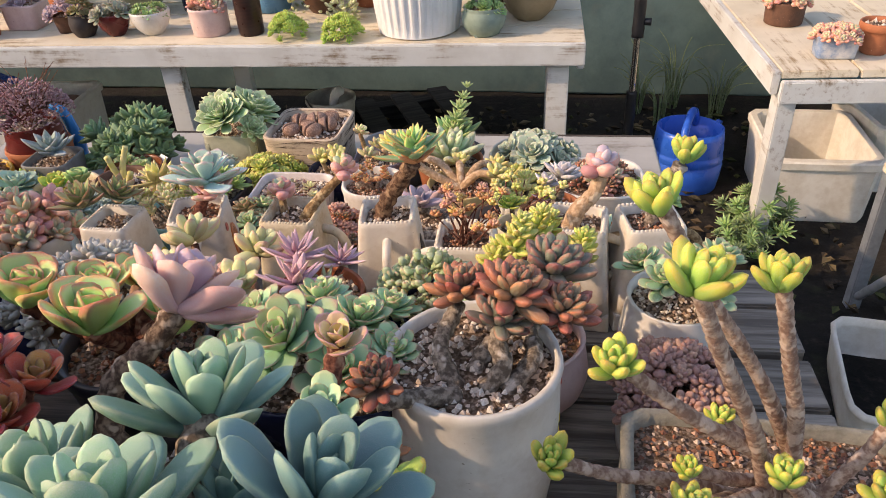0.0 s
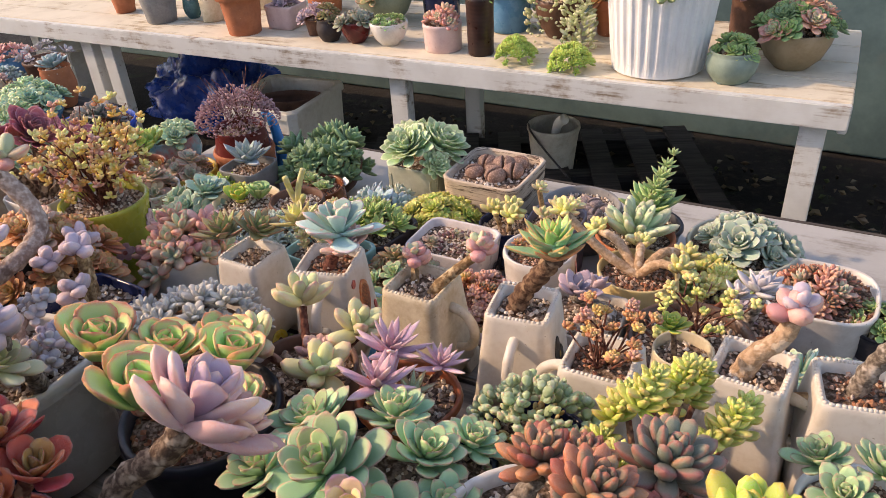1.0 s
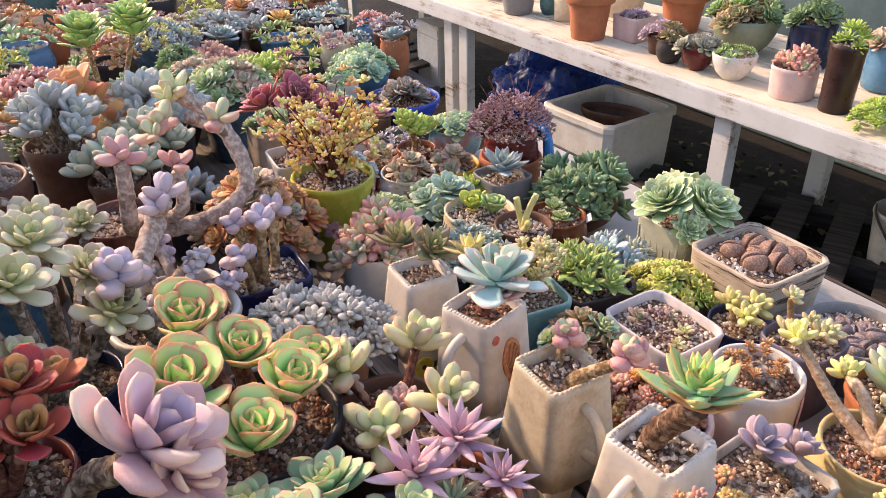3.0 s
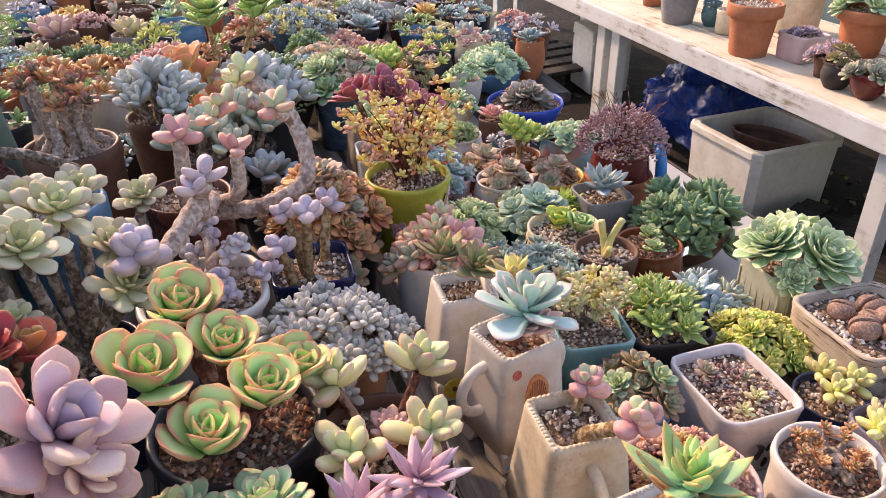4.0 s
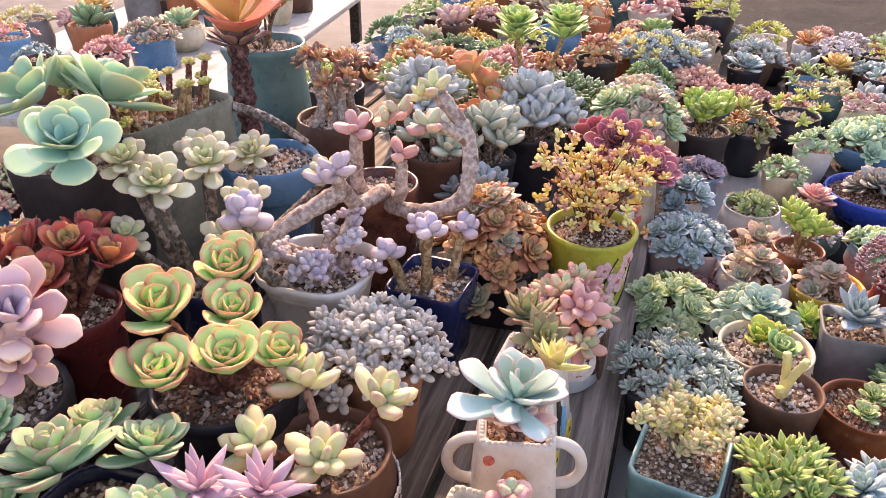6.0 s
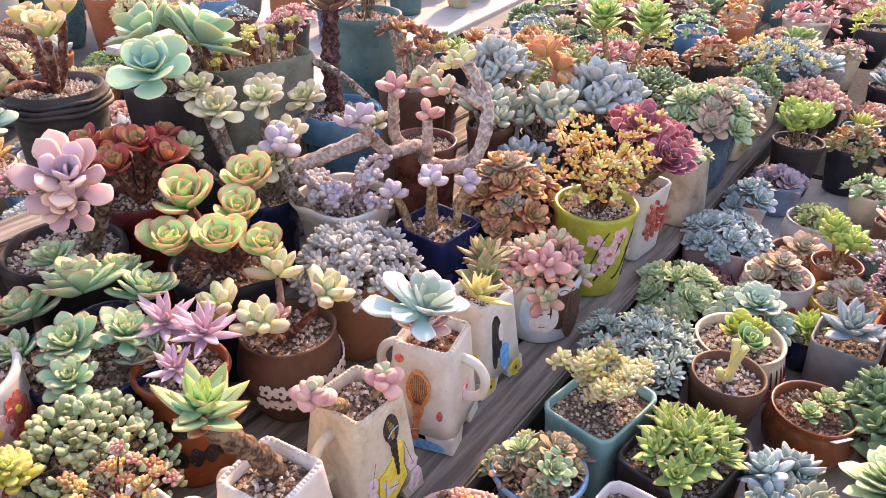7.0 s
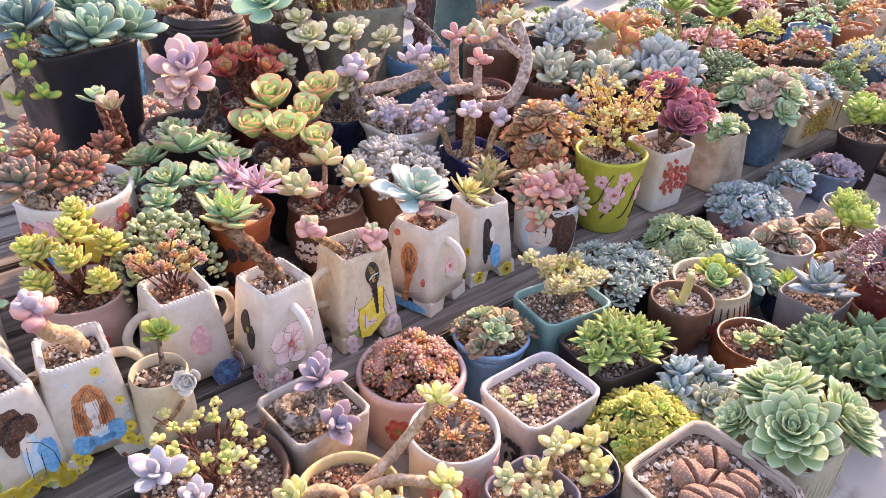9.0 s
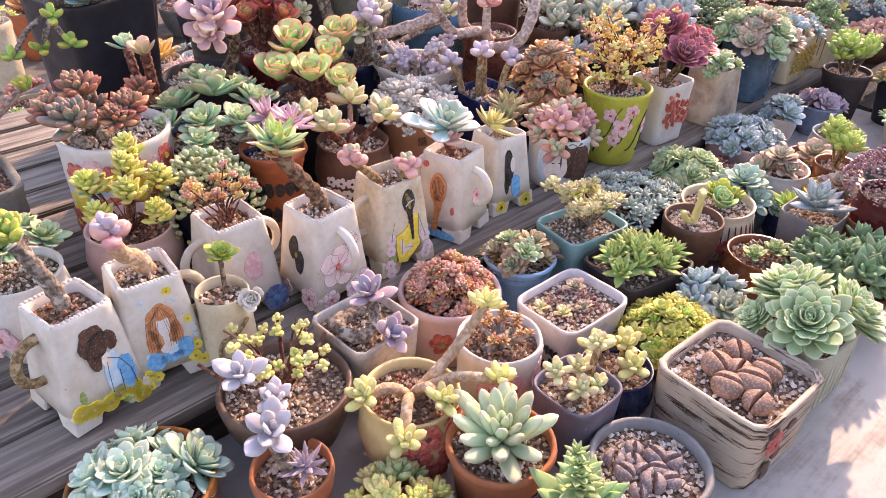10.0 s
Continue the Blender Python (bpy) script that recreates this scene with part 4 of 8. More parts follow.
f.line("black", [(.25, .56), (.6, .5), (.85, .36), (.9, .2)], [(.1, .22), (.15, .42), (.2, .52)], [(.45, .2), (.5, .4)], w=.0004)
f.patch("green", blob(0.5, 0.1, 0.2, 0.04, 10, 0.3), blob(-0.8, 0.32, 0.12, 0.06, 10, 0.3), lift=0.0005)
stem(t, [loc(t, .305, .86, .498), loc(t, .31, .857, .535), loc(t, .322, .85, .575), loc(t, .33, .845, .598)], .010, .009, BARK_GREY, .2)
wros(t, .333, .843, .605, .036, "sprig", LIME, 14, 90)

# red-haired figure in blue
t = mug_pot(0.186, 0.868, "white tapered mug pot painted with a red-haired figure in blue", MUGW, -7, handle=(0, 2), handle_mat=MUGC, at=(0.224, 0.908, 1))
f = face(t, 1)
f.patch("orange", blob(0.02, 0.60, 0.50, 0.21, 24, 0.15, 3), blob(-.38, .46, .20, .13, 14, .3, 2), blob(.42, .48, .20, .13, 14, .3, 5), blob(-.22, .36, .14, .08, 12, .3, 1))
f.line("brown", *[[(.03 + .05 * i * s, .79 - .005 * i * i), (.10 * s + .075 * i * s, .66), (.17 * s + .075 * i * s, .52), (.14 * s + .085 * i * s, .38)] for i in range(6) for s in (-1, 1)], w=.00022, lift=.0019)
f.patch("skin", blob(0.05, 0.60, 0.21, 0.115, 18, 0.05, 3), blob(0.05, 0.45, 0.10, 0.08, 12, 0.05), blob(0.08, 0.37, .28, .05, 12, .1), lift=0.0014)
f.patch("orange", blob(0.05, 0.70, 0.25, 0.05, 14, 0.2, 4), lift=0.0018)
f.patch("blue", blob(0.56, 0.32, 0.32, 0.10, 14, 0.2, 1), blob(-0.42, 0.27, 0.32, 0.09, 14, 0.2, 2), blob(0.08, 0.28, 0.42, 0.06, 12, 0.2, 5), lift=0.0013)
f.patch("sky", blob(0.10, 0.325, 0.10, 0.03, 10, 0.3, 1), blob(0.24, 0.33, 0.10, 0.03, 10, 0.3, 4), lift=0.0017)
for a, b, r in ((.40, .90, .15), (.85, .58, .15), (.95, .30, .20), (.82, .19, .22), (1.08, .13, .2), (-.72, .16, .22), (-.50, .12, .2), (-.78, .05, .16)):
    f.flower("yellow", a, b, r, "gold", 6)
for a, b in ((-.45, .86), (.52, .80), (-.62, .34), (.98, .47), (1.0, .40), (-.35, .2)):
    f.flower("sky", a, b, .085, "yellow", 5)
stem(t, [loc(t, .175, .862, .500), loc(t, .185, .866, .530), loc(t, .205, .874, .550), loc(t, .213, .880, .575)], .012, .009, bark_mat("bark_sand", "c8a888", "a88868", "d8c0a4"), .12)
wros(t, .213, .880, .580, .031, "ball", PINKP2, 12, 60)
wros(t, .215, .880, .591, .022, "ball", LILAC, 10, 200)

# white mug with a bare copper-leaved shrub
t = mug_pot(0.075, 0.852, "white tapered mug pot with a twiggy copper-leaved succulent shrub", MUGW, 0, handle=(0, 2), at=(0.08, 0.862, 1))
f = face(t, 1)
f.flower("violet", 0.85, 0.13, 0.50, "blue", 13)
f.line("blue", *[[(.85, .13), (.85 + .5 * math.cos(i * .52), .13 + .14 * math.sin(i * .52))] for i in range(12)], w=.0004)
f.patch("pink", blob(0.2, 0.55, 0.4, 0.14, 14, 0.3))
tips = twigs(t, 16, 0.062, 0.075, 0.0017, BARK_RED, None, 3)
for i, p in enumerate(tips):
    if i % 3 < 2:
        ros(t, p.x, p.y, p.z, 0.010, "jelly", (ORANGEL, YELLEAF, CORAL)[i % 4 % 3], 30, i * 50)

# small beige cup with a clay rose
t = potted(0.117, 0.935, D, "beige round cup pot with a clay rose and green rosette", at=(0.148, 0.958, 1.08))
pot(t, 0.032, 0.096, CREAM, rows=[(0.95, 0.0), (1.05, 0.04), (1.04, 0.4), (0.98, 0.8), (1.0, 0.98), (0.98, 1.0)], wob=0.03)
for i in range(3):
    a = radians(30 + 120 * i)
    part("foot", box_bm(0.016, 0.012, 0.006, 0.002, (0.026 * math.cos(a), 0.026 * math.sin(a), -0.0002)), CREAM, t)
p = loc(t, .095, .965, .462)
hero(t, p.x, p.y, p.z, 0.023, "cabbage", glaze_mat("clay_rose", "e6dfd2", "b3a692", .5), 60, 60, "clay_rose")
stem(t, [(-.012, .034, .07), (.006, .036, .055), (.022, .028, .045), (.024, .026, .02), (-.004, .036, .015)], .0022, .0022, BARK_TAN, .2, "rope")
stem(t, [loc(t, .11, .93, .455), loc(t, .106, .922, .50)], .003, .003, BARK)
wros(t, .104, .920, .500, .024, "echeveria", LIME, 10, 90)

# flower mug with the thick leaning trunk
t = mug_pot(-0.050, 0.890, "white tapered mug pot with pink blossoms and leaning green rosette", MUGW, 6, handle=(1, 3), at=(-0.032, 0.92, 1))
f = face(t, 1)
for a, b, r in ((-0.30, 0.46, 0.86), (0.80, 0.15, 0.56), (0.30, 0.13, 0.40), (-0.85, 0.14, .42), (.45, .66, .36)):
    f.blossom("blush", a, b, r)
f2 = face(t, 0)
f2.patch("black", blob(-0.2, 0.62, 0.28, 0.12, 14, 0.3), blob(0.1, 0.5, 0.25, 0.12, 14, 0.3, 3))
f2.patch("gold", blob(-0.05, 0.56, 0.08, 0.03), lift=0.0015)
f2.blossom("blush", 0.7, 0.14, 0.5)
f2.blossom("blush", -0.7, 0.12, 0.35)
stem(t, [loc(t, -.060, .886, .498), loc(t, -.050, .884, .530), loc(t, -.025, .876, .570), loc(t, -.006, .868, .600)], .0115, .010, bark_mat("bark_ringed", "8e7058", "543c2e", "a88a6c"), .30)
wros(t, -.004, .867, .606, .058, "lily", leaf_mat("leaf_fresh", "7fb07c", "a8c068", "d8924c", .55, .7, "a0c860", .15), 12, 150, True)
wros(t, -.004, .867, .618, .038, "lily", MATS["leaf_fresh"], 8, 150)
wros(t, -.004, .869, .599, .036, "open", ORANGEL, 10, 150)

# stained mug with a braid and a yellow dress
t = mug_pot(-0.176, 0.885, "stained ochre mug pot painted with dark braid and yellow dress", MUGC, -3, handle=(0,), at=(-0.164, 0.914, 1))
f = face(t, 1)
f.patch("black", blob(.18, .80, .30, .125, 18, .1), *[blob(.20 + .01 * i, .67 - .058 * i, .14 - .014 * i, .042, 10, .2, i) for i in range(6)], lift=.0016)
f.line("gold", *[[(.0 + .06 * i, .90 - .004 * i * i), (.08 + .04 * i, .80), (.14 + .02 * i, .71)] for i in range(5)], w=.0004, lift=.0022)
f.line("sky", [(-.02, .75), (.16, .79), (.40, .80)], w=.0010, lift=.0023)
f.patch("yellow", [(-.55, .13), (-.12, .11), (.30, .20), (.62, .27), (.52, .40), (.60, .62), (.42, .64), (.05, .53), (-.30, .47), (-.55, .46), (-.62, .30)], lift=.0010)
f.patch("blush", [(-.36, .22), (.20, .26), (.16, .31), (-.18, .29), (-.30, .40), (-.40, .38)], lift=.0014)
f.line("black", [(-.55, .13), (-.12, .11), (.30, .20), (.62, .27), (.52, .40), (.60, .62)], [(.05, .53), (-.30, .47), (-.55, .46), (-.62, .30), (-.55, .13)], [(-.36, .22), (-.30, .40)], [(.20, .26), (-.18, .29)], w=.0004)
for a, b in ((.88, .34), (.98, .20), (.84, .12), (-.86, .30), (-.95, .14), (-.78, .42), (-.92, .04)):
    f.flower("blush", a, b, .24, "pink", 6)
f.patch("green", blob(-.72, .20, .12, .05, 10, .3), blob(-.9, .24, .1, .04, 10, .3, 4), lift=.0006)
f.line("brown", [(.6, .6), (.75, .45), (.86, .36)], [(-.6, .62), (-.75, .5), (-.8, .42)], w=.0004)
stem(t, [loc(t, -.165, .882, .498), loc(t, -.150, .885, .520), loc(t, -.125, .894, .545), loc(t, -.103, .897, .566)], .007, .006, BARK_TAN, .1)
stem(t, [loc(t, -.190, .89, .498), loc(t, -.195, .903, .524)], .006, .005, BARK_TAN, .1)
for hx, hy, hz in ((-.100, .898, .570), (-.196, .906, .530)):
    wros(t, hx, hy, hz, .024, "ball", PINKP2, 14, 72)
    wros(t, hx, hy, hz + .010, .017, "ball", PINKJ, 10, 200)

# mug with auburn plait
t = mug_pot(-0.293, 0.912, "white tapered mug pot painted with an auburn plait, frosted blue rosette", MUGW, 14, foot=0.049, handle=(1, 3), at=(-0.302, 0.914, 1))
f = face(t, 0)
f.patch("orange", blob(-0.02, 0.62, 0.42, 0.19, 20, 0.08, 2), blob(0.0, 0.42, 0.20, 0.10, 14, 0.15, 3), blob(-.03, 0.31, 0.15, 0.06, 12, 0.2, 5), blob(-.06, .22, .13, .06, 12, .2, 7), blob(-.12, 0.13, .15, .05, 10, .3, 9), lift=0.0012)
f.line("brown", *[[(-.02 + .06 * i, .77 - .003 * i * i), (-.0 + .075 * i, .62), (.0 + .03 * i, .48)] for i in range(-4, 5)], w=.0004, lift=.0016)
f.patch("blue", blob(0.0, 0.06, 1.1, 0.05, 16, 0.15), lift=0.0007)
f.patch("red", blob(0.75, 0.40, 0.11, 0.05, 9), blob(-.70, 0.88, 0.16, 0.04, 9))
f.line("blush", [(-.2, .2), (.2, .24), (.7, .3)], [(-.6, .12), (-.7, .3), (-.66, .45)], w=.0006)
f = face(t, 1)
f.flower("pink", 0.1, 0.5, 0.35, "red", 5)
stem(t, [loc(t, -.295, .908, .50), loc(t, -.275, .912, .545)], .009, .008, BARK_RED, .1)
wros(t, -.270, .912, .556, .066, "frost", leaf_mat("leaf_frost", "9cbeb2", "bad0c0", "e2b4b0", .5, .74, "accab0", .14), 14, 100, True)
wros(t, -.352, .935, .545, .044, "lily", PALEY, 30, 160)
wros(t, -.272, .912, .536, .042, "graptopetalum", LAVEN, 5, 0)

# smaller mug, reclining figure
t = mug_pot(-0.452, 0.888, "white mug pot painted with a long-haired figure and sunflowers", MUGW, -4, 0.035, 0.05, 0.135, (), at=(-0.425, 0.902, 1))
f = Face(t, 1, 0.035, 0.05, 0.135)
f.patch("black", blob(-0.35, 0.62, 0.32, 0.24, 14, 0.3, 5), blob(-0.5, 0.42, 0.15, 0.14, 10, 0.2))
f.patch("skin", blob(-0.1, 0.66, 0.16, 0.1, 10), lift=0.0013)
f.patch("blue", blob(0.1, 0.36, 0.3, 0.17, 12, 0.3, 7), lift=0.001)
f.flower("yellow", 0.8, 0.1, 0.35, "brown", 10)
f.flower("yellow", -0.9, 0.12, 0.3, "brown", 10)
f = Face(t, 0, 0.035, 0.05, 0.135)
f.flower("yellow", -.75, .14, .40, "brown", 12)
f.flower("yellow", .85, .46, .20, "brown", 8)
f.patch("green", blob(-.2, .06, .22, .04, 10, .3), blob(.8, .12, .2, .05, 10, .3, 3), lift=.0006)
wros(t, -.480, .876, .532, .047, "agave", BROWNG, 10, 200, True)
wros(t, -.446, .900, .530, .042, "agave", BROWNG, 30, 20, True)


# ---- painted flowers on round pots ----
def side_at(t, a, z, radius):
    """How far out the side of the thing's pot lies at the turn a and the height z."""
    P = SIDES[t.name]
    turn = (np.arctan2(P[:, 1], P[:, 0]) - a + math.pi) % (2 * math.pi) - math.pi
    near = (np.abs(turn) < 0.25) & (np.abs(P[:, 2] - z) < 0.011)
    return np.hypot(P[near, 0], P[near, 1]).max() if near.any() else radius


def pot_flower(t, az, z, r, radius, ink="pink", heart="yellow", petals=5):
    """A painted blossom that follows the side of a round pot of about that radius."""
    def dab(bm, cx, cy, w, h, ang, lift):
        a = radians(az) + cx / radius
        o = Vector((math.cos(a), math.sin(a), 0))
        return shape_bm(blob(0, 0, w, h, 9, .1, ang, ang), bm, o * (side_at(t, a, z + cy, radius) + lift) + Vector((0, 0, z + cy)), Vector((-o.y, o.x, 0)), Vector((0, 0, 1)), .0012)

    bm = bmesh.new()
    for i in range(petals):
        q = 6.2832 * i / petals
        dab(bm, 0.6 * r * math.cos(q), 0.6 * r * math.sin(q), r * .46, r * .40, q, .0007)
    part("painted_flower", bm, INK[ink], t)
    part("painted_flower", dab(bmesh.new(), 0, 0, r * .24, r * .24, 0, .0016), INK[heart], t)


# ---- deck, second row ----
t = potted(0.078, 0.556, D, "large white flower-painted pot with clusters of rust-red bean leaves", at=(0.112, 0.585, 1.04))
pot(t, 0.080, 0.182, WHITE, rows=[(0.84, 0.0), (0.90, 0.03), (0.98, 0.3), (1.0, 0.7), (0.99, 0.93), (1.02, 0.97), (1.0, 1.0)], grit=GRIT_PALE, stone=0.0038)
for i in range(9):
    pot_flower(t, 5 + 15 * i, 0.055 + 0.034 * (i % 3), 0.025, 0.0806, ("red", "yellow", "blue", "pink")[i % 4], "yellow", 5)
for i in range(6):
    pot_flower(t, 22 + 20 * i, 0.142 + 0.008 * (i % 2), 0.018, 0.0806, ("red", "pink", "red")[i % 3], "yellow", 6)
DUSK = leaf_mat("leaf_dusk", "4e523e", "70604a", "a04e38", .5, .7, "56664c", .06, .45)
for pts in ([(-.012, -.03, .165), (-.03, .0, .186), (-.022, .03, .198), (-.015, .037, .212)],
            [(.012, -.028, .165), (.028, -.02, .186), (.022, .0, .20), (.034, .003, .222)],
            [(.03, -.03, .165), (.055, .0, .182), (.05, .035, .185), (.066, .050, .198)],
            [(-.01, -.04, .168), (-.04, -.055, .180), (-.075, -.07, .186)],
            [(.0, -.01, .166), (.012, .012, .178), (.030, .03, .190)]):
    stem(t, pts, .0095, .0075, BARK_GREY, .16)
for X, Y, Z, r, m in ((.065, .596, .590, .036, RUST), (.113, .560, .616, .040, RUST), (.147, .618, .600, .044, DUSK), (.102, .556, .590, .032, DUSK), (.090, .612, .585, .032, RUST), (.004, .490, .572, .030, RUST), (.156, .562, .596, .036, RUST)):
    wros(t, X, Y, Z, r, "bunch", m, 12, math.degrees(math.atan2(Y - .556, X - .078)), True)

LIMEY = leaf_mat("leaf_fresh_yellow", "bccc54", "d8d05c", "e0b860", 0.45, 0.8, "bccf5c", 0.15)
t = potted(0.142, 0.680, D, "round pinkish white pot with a blossom, yellow-green branching sedum", at=(0.165, 0.722, 1.02))
pot(t, 0.062, 0.098, PINKP, "belly", grit=GRIT_RED)
pot_flower(t, 80, 0.05, 0.02, 0.066, "red", "yellow", 5)
twigs(t, 12, .05, .05, .0016, BARK_RED, None, 8)
for i, (X, Y, Z) in enumerate(((.131, .703, .600), (.162, .762, .570), (.196, .717, .572), (.106, .725, .556), (.152, .735, .592), (.178, .690, .556), (.118, .660, .548), (.203, .758, .548), (.136, .778, .535), (.095, .690, .530))):
    stem(t, [loc(t, .142, .68, .455), loc(t, (X + .142) / 2, (Y + .68) / 2, Z - .065), loc(t, X, Y, Z - .012)], .0032, .0026, BARK_RED, .1)
    for k in range(3):
        wros(t, X - .004 * k, Y - .005 * k, Z + .002 - .013 * k, (.017, .024, .027)[k], "sedum", (YELLOWG, YELLOWG, LIMEY)[(i + k) % 3], 10, i * 40)

t = potted(0.262, 0.690, D, "white pot painted with maroon flowers, grey-green rosettes with pink margins", at=(0.333, 0.775, 0.95))
pot(t, 0.060, 0.130, WHITE, "belly")
for i in range(7):
    pot_flower(t, 20 + 22 * i, 0.045 + .02 * (i % 2), 0.020, 0.064, "pink", "red", 6)
for X, Y, Z, r in ((.267, .70, .54, .038), (.22, .70, .535, .036), (.312, .715, .535, .038), (.24, .66, .54, .036), (.29, .65, .53, .034)):
    wros(t, X, Y, Z, r, "echeveria", leaf_mat("leaf_sage_pink", "88b284", "a8c08a", "bc8e78", .5, .8, "a0c084"), 20, math.degrees(math.atan2(Y - .69, X - .262)))

t = potted(0.030, 0.712, D, "dark bowl of trailing grey-green bead succulent spilling over the rim", at=(0.048, 0.742, 1))
pot(t, 0.060, 0.118, NAVY, "taper")
beads(t, 0.078, 0.078, 500, 0.0152, BEADG, hang=1.0, seed=4, label="plump grey-green bead leaves", fill=.35, long=1.0)
beads(t, 0.05, 0.045, 60, 0.009, ORANGEL, seed=9)

t = potted(-0.112, 0.715, D, "burnt orange pierced pot with pink star-shaped succulents", at=(-0.079, 0.727, 1.07))
pot(t, 0.050, 0.140, glaze_mat("burnt_orange", "b0623c", "7a3a22", .4, 9., .7, "d8a070"), "flare")
# Black patches on the uncut side paint the shade inside the pot's holes.
for i in range(18):
    a, z = radians(12 + 22 * (i % 9) + 9 * (i // 9)), .045 + .042 * (i // 9)
    o = Vector((math.cos(a), math.sin(a), 0))
    bm = shape_bm(blob(0, 0, .0075, .0125, 12, .2, i), bmesh.new(), o * (side_at(t, a, z, .045) + .0004) + Vector((0, 0, z)), Vector((-o.y, o.x, 0)), Vector((0, 0, 1)), .0012)
    part("pierced_hole", bm, INK["black"], t)
STARP = leaf_mat("leaf_pink_star", "c89cae", "d8b0b8", "e0bcb8", .3, .8, "cc9aa4", .14)
for X, Y, Z, r in ((-.124, .682, .540, .044), (-.137, .729, .540, .042), (-.09, .74, .53, .03)):
    stem(t, [loc(t, -.112, .715, .495), loc(t, X, Y, Z - .004)], .004, .003, BARK_RED)
    wros(t, X, Y, Z, r * 1.1, "star", STARP, 14, 60, True)
wros(t, -.10, .70, .525, .03, "star", BROWNR, 15)
wros(t, -.085, .675, .512, .022, "graptopetalum", SILVERG)

t = potted(-0.268, 0.716, D, "brown clay pot with a carved white blossom band, cream plump rosettes", at=(-0.225, 0.742, 1.12))
pot(t, 0.056, 0.110, BROWNP, "belly")
for i in range(14):
    for j in range(2):
        pot_flower(t, 14 + 15 * i + 7 * j, 0.046 + 0.020 * j, 0.0088, 0.0585, "skin", "black", 5)
for X, Y, Z in ((-.290, .685, .528), (-.290, .757, .526), (-.212, .740, .524), (-.214, .680, .520)):
    stem(t, [loc(t, -.262, .716, .465), loc(t, (X - .262) / 2, (Y + .716) / 2, .492), loc(t, X, Y, Z - .004)], .005, .004, BARK_RED, .1)
    wros(t, X, Y, Z, .038, "plump", CREAMG, 18, math.degrees(math.atan2(Y - .716, X + .262)), True)
wros(t, -.25, .72, .50, .024, "fat", PEACH)

t = potted(-0.418, 0.722, D, "terracotta-brown pot with a stamped seal, mound of silver-grey rosettes", at=(-0.372, 0.728, 1))
pot(t, 0.062, 0.132, glaze_mat("tan_clay", "a87a5c", "7a5440", .8, 10., .5), "taper")
o = Vector((math.cos(1.2), math.sin(1.2), 0))
part("stamp", shape_bm([(-.008, -.008), (.008, -.008), (.008, .008), (-.008, .008)], bmesh.new(), o * .0590 + Vector((0, 0, .096)), Vector((-math.sin(1.2), math.cos(1.2), 0)), Vector((0, 0, 1)), .001), INK["brown"], t)
dome(t, 0.086, 0.052, 62, 0.0202, "plump", GREYL, seed=6, spread=.8, jitter=.7)

t = potted(-0.092, 0.575, D, "square navy glazed pot packed with green pink-edged rosettes", at=(-0.042, 0.62, 1.1))
pot(t, 0.078, 0.132, NAVY, power=4.5, base=0.86)
ECHG = leaf_mat("leaf_echeveria_green", "90c094", "b0ca90", "cc9480", .6, .8, "b4cf8c", .15)
for X, Y, Z, r in ((-.112, .535, .548, .050), (-.062, .515, .535, .040), (-.158, .580, .535, .038), (-.105, .618, .530, .035), (-.064, .590, .530, .036), (-.165, .525, .535, .036), (-.13, .64, .520, .024), (-.04, .625, .520, .028), (-.028, .555, .525, .030)):
    wros(t, X, Y, Z, r * 1.12, "echeveria", ECHG, 18, math.degrees(math.atan2(Y - .575, X + .092)), r > .035)

t = potted(-0.292, 0.588, D, "black round pot with lime-green red-margined cabbage rosettes on short stems", at=(-0.246, 0.615, 1.18))
pot(t, 0.066, 0.140, BLACKP, "taper", grit=GRIT_RED)
for X, Y, Z, r in ((-.230, .563, .575, .046), (-.287, .526, .598, .052), (-.305, .646, .566, .039), (-.266, .612, .578, .045), (-.321, .588, .588, .042), (-.368, .556, .602, .049)):
    X, Y, Z = -.292 + (X + .292) * .88, .588 + (Y - .588) * .88, Z - .022
    stem(t, [loc(t, -.292, .588, .495), loc(t, (X - .292) / 2, (Y + .588) / 2, .530), loc(t, X, Y, Z - .012)], .009, .007, BARK_RED, .15)
    wros(t, X, Y, Z - .014, r * .96, "cabbage", GREENRED, 16, 45 + 260 * (X + .30), True)

SPOT = bark_mat("bark_spotted", "cdbcae", "a08a7c", "7c6458")
t = potted(-0.534, 0.582, D, "cream-white waisted square pot with lilac moonstone stems", at=(-0.492, 0.6, 1.1))
pot(t, 0.066, 0.146, glaze_mat("cream_white", "e6dfd2", "c2b49c", .3, 9., .35), power=3.4, rows=[(.74, 0), (.80, .03), (.82, .3), (.78, .58), (.88, .86), (1.03, .97), (1.01, 1.)], grit=GRIT_PALE)
rng = random.Random(5)
dome(t, .030, .016, 9, .0125, "ball", LILACG, seed=4, jitter=.8, mats=[LILACG, LILAC])
for i in range(11):
    a, q = i * 2.4, 0.012 + .034 * math.sqrt(i / 11)
    bx, by = q * math.cos(a), q * math.sin(a)
    hgt = rng.uniform(.012, .05)
    ex, ey = bx * 1.5 + rng.uniform(-.02, .02), by * 1.5 + rng.uniform(-.02, .02)
    stem(t, [(bx * .6, by * .6, .130), (bx * .9, by * .9, .135 + hgt * .6), (ex, ey, .135 + hgt)], .0070, .0055, SPOT, .15)
    for k in range(3):
        ros(t, ex + .009 * math.cos(k * 2.1 + i), ey + .009 * math.sin(k * 2.1 + i), .137 + hgt - .006 * k, .0138, "ball", LILACG if i % 3 else LILAC, 30, k * 180)
